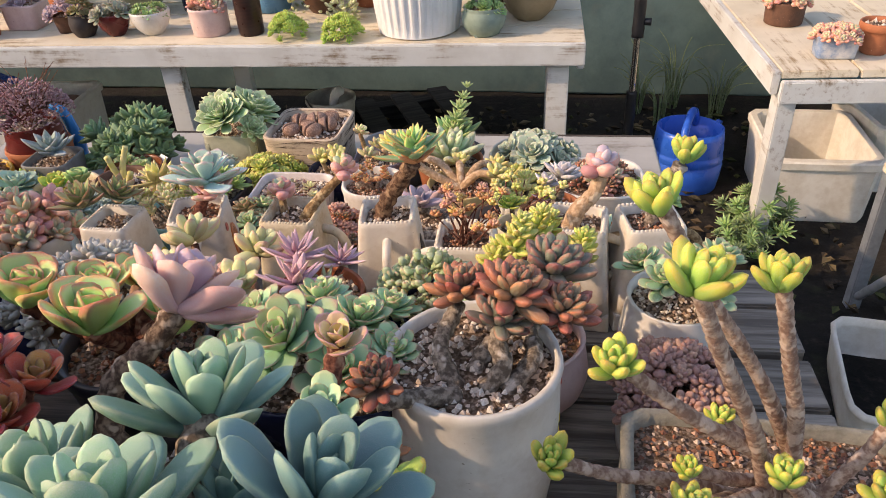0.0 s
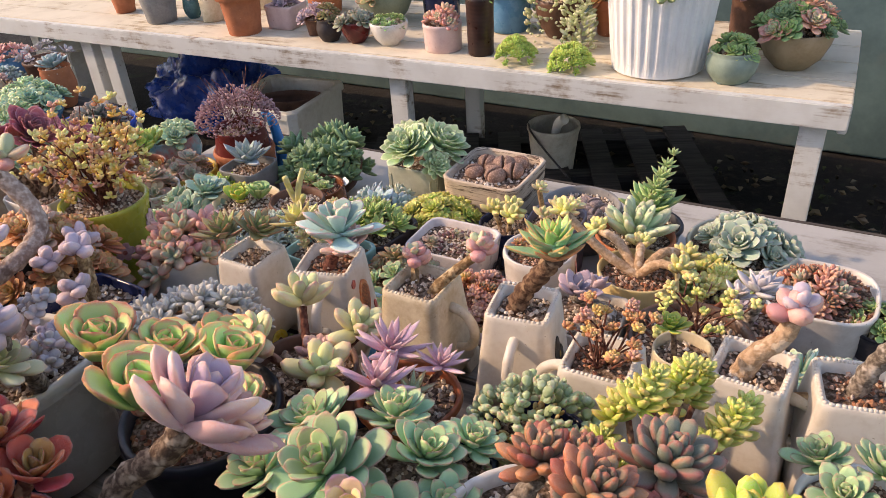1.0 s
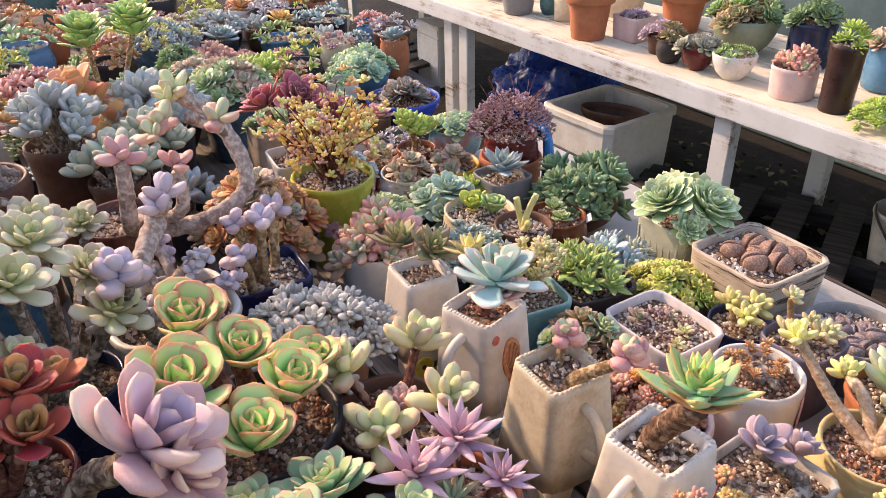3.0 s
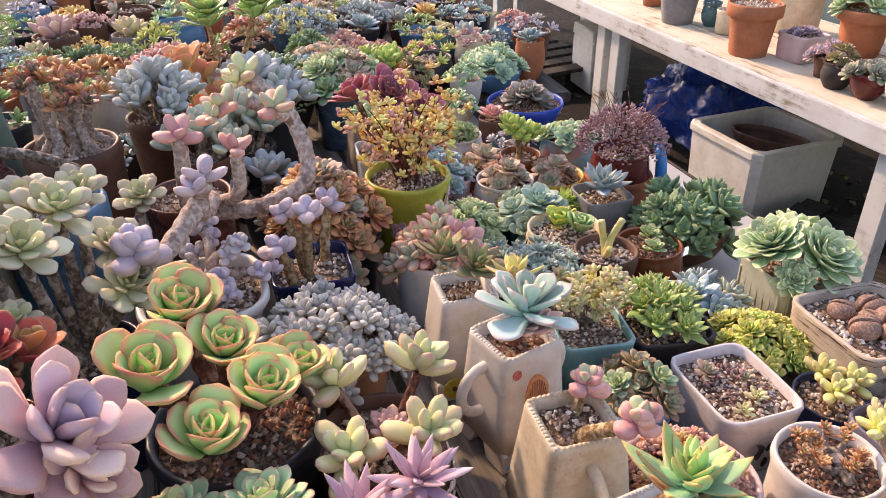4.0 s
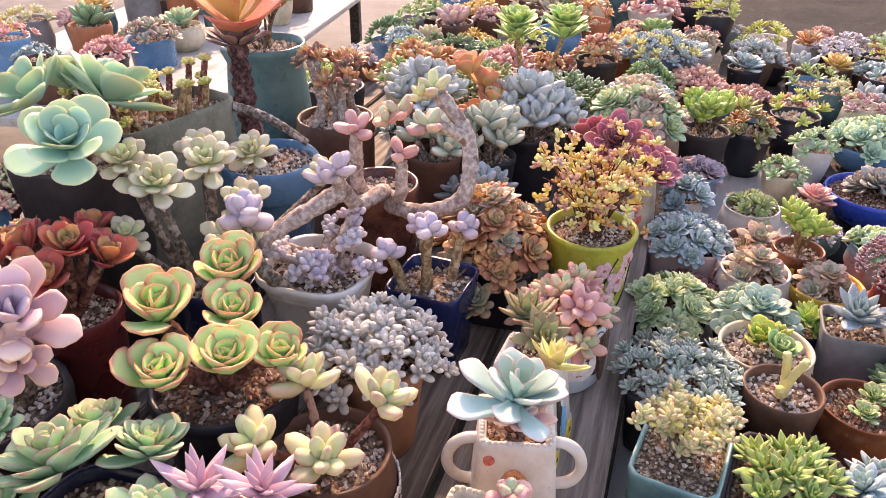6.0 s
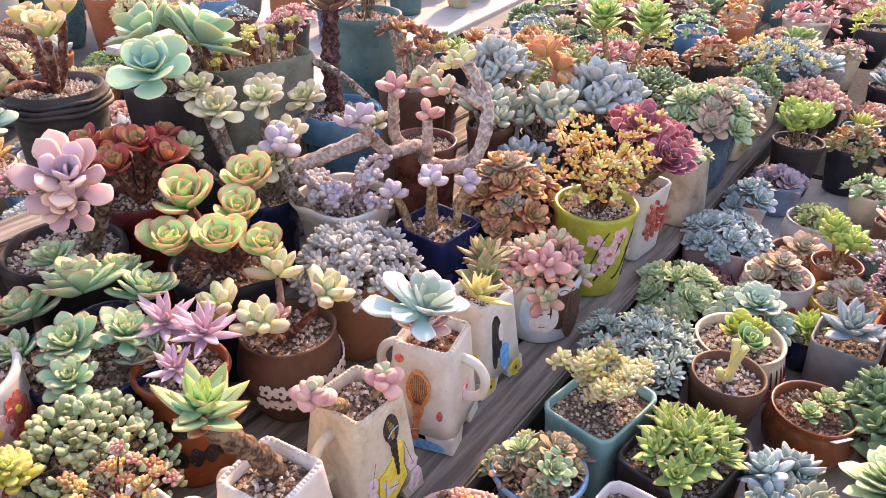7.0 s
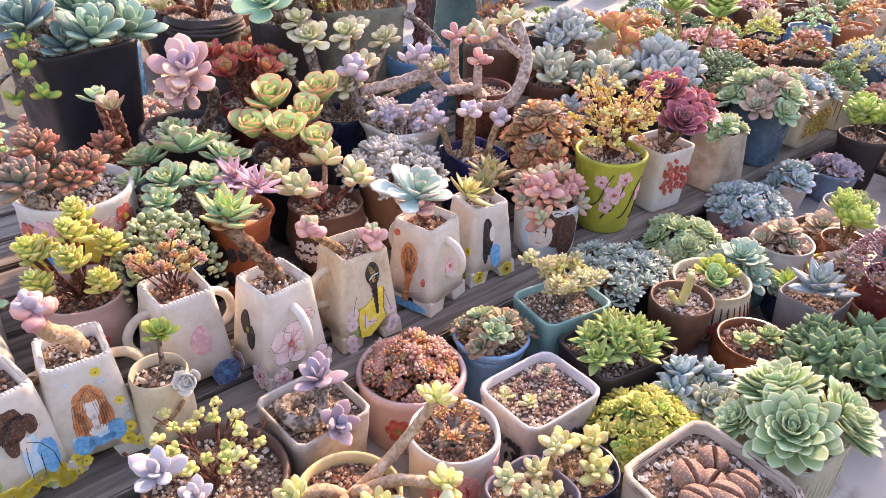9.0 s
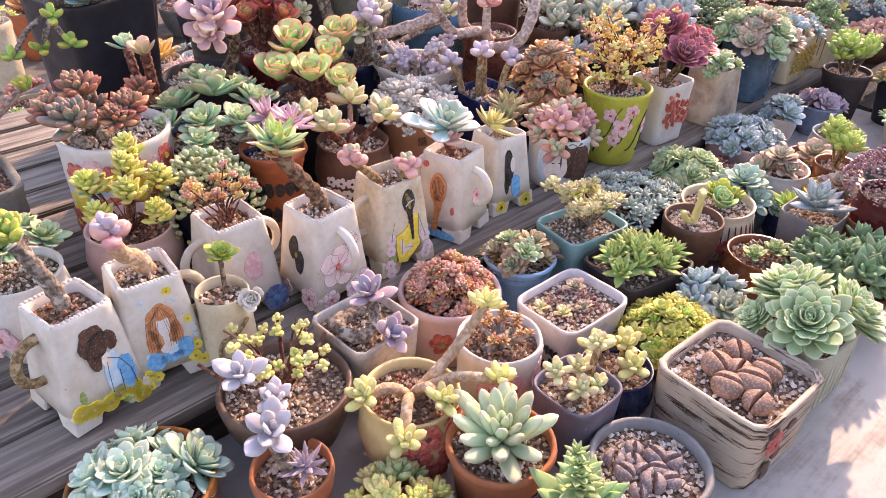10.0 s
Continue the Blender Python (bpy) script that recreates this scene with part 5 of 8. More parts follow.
stem(t, [loc(t, -.49, .565, .50), loc(t, -.46, .548, .55), loc(t, -.465, .535, .60)], .009, .008, BARK_GREY, .2)
wros(t, -.465, .535, .602, .030, "ball", LILAC, 10, 40)
wros(t, -.465, .537, .612, .024, "ball", LILAC, 12, 200)

t = potted(-0.586, 0.728, D, "small square cobalt pot with scarred stems topped by lilac leaves", -4, at=(-0.557, 0.737, 1.18))
pot(t, 0.045, 0.108, COBALT, power=9.0, base=0.78, grit=GRIT_PALE)
for X, Y, Z, X0, Y0 in ((-.540, .692, .528, -.56, .705), (-.600, .708, .536, -.588, .722), (-.612, .757, .534, -.60, .745), (-.572, .728, .546, -.575, .722)):
    stem(t, [loc(t, X0, Y0, .462), loc(t, (X0 + X) / 2, (Y0 + Y) / 2, (.48 + Z) / 2), loc(t, X, Y, Z)], .0060, .0052, BARK_TAN, .15)
    wros(t, X, Y, Z, .021, "ball", LILAC, 10, X * 900)

# pink-leaved plant with looping spotted stems
t = potted(-0.765, 0.585, D, "tall brown glazed pot with looping spotted stems and pink leaves", at=(-0.707, 0.599, 1.15))
pot(t, 0.052, 0.160, glaze_mat("painted_brown", "7a4a3a", "3a2220", .3, 22., .9, "d8b860", .2), "tall")
heads = [(-.687, .590, .634), (-.692, .644, .608), (-.594, .607, .622), (-.739, .669, .676), (-.70, .64, .655), (-.66, .69, .66)]
stem(t, [loc(t, -.76, .59, .515), loc(t, -.71, .61, .545), loc(t, -.66, .60, .55), loc(t, -.62, .60, .59), loc(t, -.594, .607, .615)], .011, .008, SPOT, .12)
stem(t, [loc(t, -.75, .60, .515), loc(t, -.70, .585, .55), loc(t, -.688, .588, .60), loc(t, -.687, .590, .630)], .010, .008, SPOT, .12)
stem(t, [loc(t, -.75, .58, .515), loc(t, -.70, .66, .53), loc(t, -.70, .72, .56), loc(t, -.735, .715, .62), loc(t, -.745, .675, .668)], .011, .009, SPOT, .12)
stem(t, [loc(t, -.76, .60, .515), loc(t, -.70, .64, .55), loc(t, -.692, .645, .600)], .009, .007, SPOT, .12)
stem(t, [loc(t, -.735, .715, .62), loc(t, -.70, .67, .655)], .008, .007, SPOT, .12)
stem(t, [loc(t, -.62, .60, .585), loc(t, -.56, .56, .565), loc(t, -.52, .545, .56)], .011, .009, SPOT, .12)
for i, (X, Y, Z) in enumerate(heads):
    m = (PINKP2, PINKP2, LILAC, CREAMG, PINKJ, PINKJ)[i]
    wros(t, X, Y, Z - .002, .027, "pair", m, 14, i * 80)
    if i in (2, 3, 4):
        wros(t, X + .012, Y - .01, Z - .008, .021, "pair", m, 30, i * 80)

# blue bowl with the red paddle plant
t = potted(-0.742, 0.432, D, "pale blue enamelled bowl with a shaggy-stemmed red paddle plant", at=(-0.685, 0.42, 1.05))
pot(t, 0.074, 0.200, BLUEP, "rimmed", grit=GRIT_PALE)
stem(t, [loc(t, -.745, .42, .555), loc(t, -.775, .385, .62), loc(t, -.80, .365, .68), loc(t, -.81, .358, .725)], .018, .014, bark_mat("bark_dark", "6b4a44", "38221f", "8d6a60"), .3)
PADDLE = leaf_mat("leaf_paddle", "dc8a58", "e46a56", "d0403a", .3, .5, "d8b860", .3, .4)
wros(t, -.81, .358, .735, .100, "paddle", PADDLE, 6, 40)
wros(t, -.81, .358, .712, .055, "aeonium", DARKRED, 4)

# ghost plants in the cobalt pot
t = potted(-0.500, 0.450, D, "dark navy pot with pale yellowish ghost plant rosettes on trailing stems", at=(-0.432, 0.477, 1.1))
pot(t, 0.050, 0.135, NAVY, "straight")
for X, Y, Z, r in ((-.455, .431, .640, .042), (-.515, .456, .645, .040), (-.591, .464, .626, .036), (-.521, .493, .598, .036), (-.478, .500, .575, .038), (-.452, .40, .665, .034), (-.55, .425, .64, .036), (-.685, .513, .570, .032), (-.41, .42, .60, .03)):
    stem(t, [loc(t, -.50, .45, .488), loc(t, (X - .5) / 2, (Y + .45) / 2, .530), loc(t, X, Y, Z - .006)], .0065, .005, BARK_GREY, .1)
    wros(t, X, Y, Z, r * .98, "ghost", GHOST, 30, 35 + 200 * (X + .5), True)

# lavender rosette in the dark bowl
t = potted(-0.172, 0.405, D, "dark rough bowl with a lavender rosette on a ringed stem", at=(-0.133, 0.411, 1.12))
pot(t, 0.072, 0.150, DARKP, "bowl", grit=GRIT_PALE)
stem(t, [loc(t, -.183, .4255, .500), loc(t, -.2095, .440, .553), loc(t, -.205, .458, .589), loc(t, -.174, .477, .6155), loc(t, -.160, .487, .635)], .0100, .0090, BARK, .22)
wros(t, -.160, .488, .634, .062, "big", LAVEN, 42, 62, True)
wros(t, -.146, .500, .618, .040, "big", PEACH, 60, 52)
wros(t, -.135, .46, .535, .034, "echeveria", ECHG, 10)

t = potted(-0.292, 0.420, D, "oxblood red pot with flame-red succulent leaves", at=(-0.262, 0.412, 1.05))
pot(t, 0.052, 0.185, REDP, "taper")
rng = random.Random(11)
for i in range(10):
    a = i * .628
    q = .05 if i % 2 else .03
    X, Y, Z = -.292 + q * math.cos(a), .420 + q * math.sin(a), .595 + rng.uniform(0, .055)
    stem(t, [loc(t, -.292, .42, .54), loc(t, X, Y, Z)], .006, .005, BARK_RED, .15)
    wros(t, X, Y, Z - .008, .036, "kalanchoe", FLAME, 22, math.degrees(a), True)

TEALG = leaf_mat("leaf_teal_green", "54857a", "78a288", "a8b894", .5, .8, "90b890", .1)
# tall black square pot with big teal rosettes
t = potted(-0.075, 0.205, D, "tall square black pot with large powdery blue-green rosettes", 12, at=(-0.02, 0.207, 1.03))
pot(t, 0.090, 0.290, BLACKP, power=8.0, base=0.80)
for X, Y, Z, r in ((-.077, .341, .715, .066), (.004, .275, .728, .068), (-.05, .292, .690, .056), (-.085, .245, .735, .07), (-.150, .288, .70, .07), (-.09, .17, .74, .065), (.0, .16, .73, .06), (-.16, .21, .71, .06)):
    stem(t, [loc(t, -.075, .205, .65), loc(t, X, Y, Z - .01)], .012, .010, BARK_GREY, .15)
    wros(t, X, Y, Z - .022, r, "teal", (TEAL, TEAL, TEALG, TEAL)[int(r * 1000) % 4], 24, math.degrees(math.atan2(Y - .205, X + .075)), True)

stem(t, [loc(t, -.01, .262, .655), loc(t, .02, .30, .675), loc(t, .03, .33, .655), loc(t, .015, .335, .615)], .006, .004, BARK_GREY, .1)
for X, Y, Z in ((.02, .305, .69), (.03, .335, .66), (.012, .338, .612), (.05, .30, .60), (.10, .31, .60)):
    if X > .045:
        stem(t, [loc(t, .0, .27, .655), loc(t, X * .6, .30, .64), loc(t, X, Y, Z)], .005, .004, BARK_GREY, .1)
    wros(t, X, Y, Z, .024, "pair", LIME, 15, 60)

t = potted(-0.330, 0.205, D, "tall dark brown pot with yellow-pink cupped rosettes on stems", at=(-0.3, 0.165, 1))
WEATHERED = glaze_mat("weathered_dark_clay", "5c5450", "332e2c", .75, 9., .8, "8a807a", .5, 18.)
pot(t, 0.074, 0.300, WEATHERED, "tall", grit=GRIT_PALE)
for k in range(3):
    stem(t, [((.076 + .002 * k) * math.cos(radians(i * 20)), (.076 + .002 * k) * math.sin(radians(i * 20)), .288 - .008 * k + .0015 * math.sin(i * 2.1 + k)) for i in range(19)], .0045, .0045, WEATHERED, .25, "rope_rim", 7)
SUNSET = leaf_mat("leaf_sunset", "d4cc74", "e4c890", "e0a08c", .5, .7, "d8d078", .3)
for X, Y, Z, r in ((-.250, .195, .765, .045), (-.30, .275, .765, .045), (-.36, .22, .775, .042), (-.225, .255, .70, .030), (-.33, .17, .76, .04)):
    stem(t, [loc(t, -.33, .205, .66), loc(t, (X - .33) / 2, (Y + .205) / 2, .69), loc(t, X, Y, Z - .006)], .008, .007, BARK_RED, .15)
    wros(t, X, Y, Z, r, "cabbage", SUNSET, 12, math.degrees(math.atan2(Y - .205, X + .33)), True)

t = potted(-0.405, 0.335, D, "dark weathered tall pot with big minty cabbage rosettes", at=(-0.408, 0.325, 1))
pot(t, 0.066, 0.310, DARKP, base=0.74, power=4.0)
for X, Y, Z, r in ((-.45, .355, .742, .066), (-.325, .409, .733, .056), (-.395, .31, .757, .056), (-.47, .285, .745, .045)):
    stem(t, [loc(t, -.405, .335, .67), loc(t, X, Y, Z - .02)], .011, .009, BARK, .1)
    wros(t, X, Y, Z - .006, r * 1.2, "broad", MINT, 34, math.degrees(math.atan2(Y - .335, X + .405)), True)

t = potted(-0.590, 0.300, D, "mossy cement planter with bare stubby yellow-tipped stalks", -14, at=(-0.58, 0.315, 1))
pot(t, 0.105, 0.310, MOSSY, power=7.0, b=0.055, base=0.84, wob=.05)
rng = random.Random(2)
for i in range(26):
    x, y = rng.uniform(-.095, .095), rng.uniform(-.042, .042)
    h = rng.uniform(.02, .065)
    ex, ey = x * 1.15 + rng.uniform(-.015, .015), y * 1.3
    stem(t, [(x, y, .295), (ex, ey, .30 + h)], .0055, .0045, BARK_RED if i % 2 else BARK_TAN, .1)
    ros(t, ex, ey, .302 + h, .013, "jelly", PALEY if i % 3 else YELLOWG, 20, i * 40)
stem(t, [(-.09, .03, .30), (-.12, .09, .28), (-.15, .14, .24)], .008, .006, BARK_GREY, .1)

t = potted(-0.960, 0.340, D, "tall teal dripped-glaze jar with leggy green branches", at=(-0.925, 0.285, 1.1))
pot(t, 0.070, 0.290, TEALP, "jar")
for i, p in enumerate(twigs(t, 8, .07, .10, .003, BARK, None, 4)):
    ros(t, p.x, p.y, p.z, .028, "graptopetalum", (YELLOWG, JADEL, ORANGEL)[i % 3], 20, i * 60)

t = potted(-0.962, 0.440, D, "brown clay pot with gnarled caudex stems and small orange leaves", at=(-0.875, 0.445, 1))
pot(t, 0.068, 0.215, BROWNP, "straight", grit=GRIT_PALE)
for i in range(8):
    a = i * 2.4
    q = .012 + .030 * math.sqrt(i / 7)
    bx, by = q * math.cos(a), q * math.sin(a)
    kx, ky = .010 * math.sin(i * 5.1), .010 * math.cos(i * 3.7)
    e = (bx * 1.1 + kx * .5, by * 1.1, .285 + .018 * (i % 3))
    stem(t, [(bx * 1.7, by * 1.7, .196), (bx * 1.0 + kx, by * 1.0 + ky, .225), (bx * .8 - kx, by * .8, .255), e], .0088, .0058, bark_mat("bark_ash", "b8aa9c", "8a7a6c", "d4c8bc"), .26)
    for k in range(3):
        b = a + k * 2.1
        ros(t, e[0] + .016 * math.cos(b), e[1] + .016 * math.sin(b), e[2] + .008 * (k % 2), .021, "wide", RUST if (i + k) % 2 else ORANGEL, 35, math.degrees(b))

# copper crested rosettes in nursery pots
t = potted(-0.730, 0.775, D, "black nursery pot with copper-orange crested rosettes", at=(-0.702, 0.785, 1.22))
pot(t, 0.060, 0.085, BLACKP, power=6.0, base=0.8)
dome(t, 0.066, 0.082, 30, 0.026, "echeveria", ORANGEL, seed=3, mats=[ORANGEL, ORANGEL, PINKG])
for X, Y, Z, r in ((-.66, .745, .452, .034), (-.68, .80, .445, .036), (-.74, .84, .44, .03), (-.64, .78, .43, .03)):
    wros(t, X, Y, Z, r, "echeveria", BROWNR, 30, math.degrees(math.atan2(Y - .775, X + .73)), True)

# pachyphytums
def pachy(x, y, z0, zt, a, heads, mat, label, pm=BLACKP, n=9, r=.045):
    t = potted(x, y, z0, label)
    pot(t, a, zt - z0, pm, "taper")
    for i in range(n):
        q = math.sqrt((i + .3) / n)
        an = i * 2.4
        px, py = a * 1.1 * q * math.cos(an), a * 1.1 * q * math.sin(an)
        pz = RIM[t.name] + heads * (1 - .55 * q)
        stem(t, [(px * .4, py * .4, RIM[t.name] - .004), (px, py, pz)], .007, .006, BARK_GREY, .1)
        ros(t, px, py, pz, r * (1.1 - .25 * q), "pachy", mat, 32 * q, math.degrees(an))
    return t


pachy(-0.985, 0.572, D, 0.578, .055, .085, SILVER, "dark pot with plump silver-blue finger leaves", BROWNP)
pachy(-1.13, 0.742, D, 0.51, .075, .095, SILVER, "black pot with a large cluster of powdery blue-grey moonstones", BLACKP, 12, .055)
pachy(-0.972, 0.702, D, 0.51, .05, .085, SILVERG, "black pot with pale grey-green plump leaves", BLACKP, 6, .052)
pachy(-0.862, 0.715, D, 0.455, .045, .07, BLUEG, "low black pot with blue-grey plump rosettes", BLACKP, 4, .046)
pachy(-0.878, 0.630, D, 0.54, .045, .06, SILVERG, "rust-brown pot with cream-grey plump rosettes", BROWNP, 5, .05)
t = potted(-1.10, 0.665, D, "dark pot with peach and yellow broad paddle leaves", at=(-1.09, 0.65, 1.05))
pot(t, .05, .12, DARKP, "taper")
for i in range(4):
    ros(t, .02 * math.cos(i * 1.6), .02 * math.sin(i * 1.6), .15 + .03 * i, .05, "kalanchoe", leaf_mat("leaf_peach_paddle", "d8a860", "e09a70", "e0785a", .4, .6, "c8c070", .25), 15, i * 90)

# lime pot with the gold-leaved shrub
t = potted(-0.742, 0.925, D, "lime-green glazed pot painted with plum blossom, twiggy gold-leaved shrub", at=(-0.735, 0.925, 1))
pot(t, 0.067, 0.150, GREENP, rows=[(.74, 0), (.77, .02), (.86, .4), (.95, .85), (1.0, .95), (1.02, .975), (1.0, 1.0)])
for az, z, r in ((28, .112, .014), (52, .088, .021), (66, .120, .015), (40, .060, .013), (110, .08, .016), (150, .09, .016), (330, .08, .016)):
    pot_flower(t, az, z, r, .0515 + .098 * z, "pink", "red", 5)
for s in range(7):
    a0 = radians(0 + 34 * s)
    stem(t, [((.0522 + .098 * z) * math.cos(a0 + k * .16), (.0522 + .098 * z) * math.sin(a0 + k * .16), z) for k, z in enumerate(.026 + .019 * k + .010 * math.sin(k * 1.7 + s) for k in range(6))], .0018, .0010, INK["black"], 0, "painted_branch", 5)
tips = twigs(t, 50, .090, .145, .0017, BARK_RED, None, 12)
rng = random.Random(7)
mass = {}
for i, p in enumerate(tips):
    for k in range(2):
        m = (YELLEAF, PALEY, YELLEAF, ORANGEL, PALEY, YELLEAF, CORAL)[(i + k) % 7]
        mass.setdefault(m.name, []).append((turned(p.x + rng.uniform(-.018, .018), p.y + rng.uniform(-.018, .018), p.z + rng.uniform(-.045, .018), rng.uniform(.0085, .0125), rng.uniform(0, 60), rng.uniform(0, 360)), rosette_mesh("pair", m, k, .015)))
for rows in mass.values():
    tagged(child("leaf_mass", joined("leaf_mass", rows), t), kind="stuff")

# pink jelly-bean in the portrait pot
t = potted(-0.612, 0.880, D, "grey-blue cylinder pot with painted portrait and pink bean rosettes", at=(-0.578, 0.918, 1.12))
pot(t, 0.052, 0.088, glaze_mat("washed_blue", "d0d4d0", "93a6aa", .4, 9., .5), "straight")
for k, (az, w, ink, z, hh) in enumerate(((60, .017, "brown", .054, .032), (82, .018, "brown", .046, .040), (38, .016, "brown", .078, .010), (12, .012, "sky", .050, .030), (38, .016, "skin", .048, .025), (24, .009, "skin", .036, .012))):
    a = radians(az)
    bm = bmesh.new()
    shape_bm(blob(0, 0, w, hh, 18, .12, az), bm, Vector((math.cos(a), math.sin(a), 0)) * (.0500 + .0004 * k) + Vector((0, 0, z)), Vector((-math.sin(a), math.cos(a), 0)), Vector((0, 0, 1)), .0022)
    part("painted_motif", bm, INK[ink], t)
for az, z, w in ((29, .052, .0035), (42, .053, .0035), (32, .032, .004)):
    a = radians(az)
    part("painted_motif", shape_bm(blob(0, 0, w, .0010, 10, .1, az), bmesh.new(), Vector((math.cos(a), math.sin(a), 0)) * .0535 + Vector((0, 0, z)), Vector((-math.sin(a), math.cos(a), 0)), Vector((0, 0, 1)), .0012), INK["black" if z > .04 else "red"], t)
dome(t, 0.050, 0.046, 17, 0.029, "plump", PINKJ, seed=5, jitter=.5, mats=[PINKJ, PINKG, PINKJ, PINKP2])

# white pot with the crimson aeonium
t = potted(-0.905, 0.955, D, "square white pot with red brushwork, crimson aeonium rosettes", -6, at=(-0.888, 0.93, 1.1))
pot(t, 0.046, 0.118, WHITE, power=9.0, base=0.84)
f = Face(t, 1, 0.046, 0.04, 0.118)
f.patch("red", *[blob(-.7 + .12 * (i % 12), .45 + .16 * (i // 12) + .09 * math.sin(i * 2.3), .07, .035, 8, .4, i, i) for i in range(30)], lift=.0055)
for X, Y, Z, r in ((-.865, 1.008, .570, .056), (-.915, 1.004, .575, .054), (-.928, .922, .592, .054), (-.888, .958, .600, .058), (-.968, .975, .572, .050)):
    stem(t, [loc(t, -.91, .955, .47), loc(t, X, Y, Z - .03)], .006, .005, BARK, .1)
    wros(t, X, Y, Z - .022, r * .86, "aeonium", CRIMSON, 34, math.degrees(math.atan2(Y - .955, X + .905)))

t = potted(-1.055, 0.985, D, "tapered mottled clay pot with gold stippling", at=(-1.068, 0.953, 1.1))
pot(t, 0.042, 0.115, glaze_mat("mottled_clay", "b9aa96", "6f5646", .6, 12., .8), power=5.0, base=1.15)
dome(t, .04, .03, 9, .024, "echeveria", ECHG)
t = potted(-1.235, 0.970, D, "blue drip-glazed tapered pot heaped with pink-tinged rosettes", at=(-1.268, 0.935, 1.05))
pot(t, 0.060, 0.130, glaze_mat("blue_drip", "56707f", "26384c", .22, 8., .8, "a8b8ba"), power=4.0, base=0.8)
dome(t, .085, .06, 26, .036, "echeveria", PINKG, seed=8, mats=[PINKG, PINKG, ECHG])
t = potted(-1.36, 0.985, D, "square cream pot stippled with gold leaves", at=(-1.455, 0.925, 1.05))
pot(t, 0.062, 0.110, CREAM, power=8.0, base=0.85)
f = Face(t, 1, 0.062, 0.056, 0.11)
f.patch("gold", *[blob(-.8 + .16 * (i % 11), .3 + .11 * (i // 11) + .03 * math.sin(i * 3), .06, .035, 7, .3, i) for i in range(55)], lift=.0035)
dome(t, .075, .05, 18, .034, "echeveria", PINKG, seed=4, mats=[PINKG, BLUEL])


# ---- low table ----
t = potted(-0.668, 1.050, TB, "low black tray of powdery blue-grey mat sedum", at=(-0.593, 1.08, 1))
pot(t, 0.070, 0.100, BLACKP, power=6.0, base=0.85)
dome(t, .086, .035, 64, .0198, "graptopetalum", leaf_mat("leaf_dusty_blue", "a2b4a8", "bac8b8", "ccc4b0", .5, .8, "acbea8", .08), seed=7, jitter=.5, spread=.7)

t = potted(-0.458, 1.064, TB, "rectangular celadon planter with pale yellow stonecrop on bare stalks", -9, at=(-0.44, 1.088, 1))
pot(t, 0.066, 0.112, CELADON, power=9.0, b=0.052, base=0.86)
for i, p in enumerate(twigs(t, 18, .058, .070, .002, BARK_GREY, None, 6)):
    ros(t, p.x, p.y, p.z + .006, .0160, "plump", PALEY if i % 2 else CREAMG, 20, i * 70)
    if i % 3:
        ros(t, p.x + .008, p.y - .006, p.z - .002, .0135, "plump", CREAMG, 30, i * 70)

t = potted(-0.712, 1.178, TB, "cream and black striped pot with roses and crested yellow plant", at=(-0.702, 1.193, 1.1))
pot(t, 0.060, 0.092, CREAM, "belly", grit=GRIT_PALE)
for i in range(36):
    a = radians(i * 10)
    o = Vector((math.cos(a), math.sin(a), 0))
    prof = [(.76, .10), (.9, .2), (1.02, .33), (1.09, .52), (1.06, .68), (1.0, .84)]
    stem(t, [o * .060 * r + Vector((0, 0, .092 * z)) for r, z in prof], .0013, .0013, INK["black"], 0, "painted_stripe", 4)
for az in (50, 72, 88):
    pot_flower(t, az, .04, .016, .0655, "red", "pink", 7)
ros(t, -.01, -.008, .092, .034, "kalanchoe", LIME, 10, 0)
ros(t, .014, .012, .092, .034, "cabbage", JADEL, 15, 60)
ros(t, -.022, .012, .094, .026, "fat", LIME, 20, 200)

t = potted(-0.578, 1.178, TB, "small brown rope-rim dish with a lone pale finger cactus", at=(-0.592, 1.207, 1.1))
pot(t, 0.046, 0.105, BROWNP, "bowl", grit=GRIT_PALE)
stem(t, [(0, 0, .095), (.004, .004, .125), (.014, .012, .158)], .0058, .0052, PALEY, .1, "cactus_column")
stem(t, [(0, 0, .095), (-.010, .0, .118), (-.014, -.004, .146)], .0055, .005, PALEY, .1, "cactus_column")
stem(t, [(0, 0, .095), (.014, -.006, .106), (.022, -.008, .12)], .005, .005, PALEY, .1, "cactus_column")

t = potted(-0.463, 1.186, TB, "dark carved rectangular pot crowded with spiky green rosettes", -9, at=(-0.438, 1.205, 1.08))
pot(t, 0.070, 0.088, DARKP, power=9.0, b=0.056, base=0.9)
for i in range(10):
    q, a = math.sqrt((i + .2) / 10), i * 2.4
    ros(t, .058 * q * math.cos(a), .046 * q * math.sin(a), .090 + .016 * (1 - q), .037 - .004 * q, "agave", ALOEG, 26 * q, math.degrees(a))

t = potted(-0.628, 1.302, TB, "glossy copper-brown pot with two green rosettes and white tag", at=(-0.634, 1.318, 1.05))
pot(t, 0.054, 0.078, COPPER, "belly", grit=GRIT_RED)
ros(t, -.018, .012, .078, .026, "echeveria", SEMPG, 10), ros(t, .020, -.004, .078, .022, "echeveria", SEMPG, 10)
beads(t, .035, .02, 40, .008, RUST)
p = loc(t, -.590, 1.338, .361)
tag = part("plant_tag", box_bm(.026, .0016, .012, .0006, (p.x, p.y, p.z), Matrix.Rotation(radians(-38), 4, "Z") @ Matrix.Rotation(radians(-55), 4, "X")), paint_mat("tag_plastic", "eae8e2"), t, "white plastic plant tag")
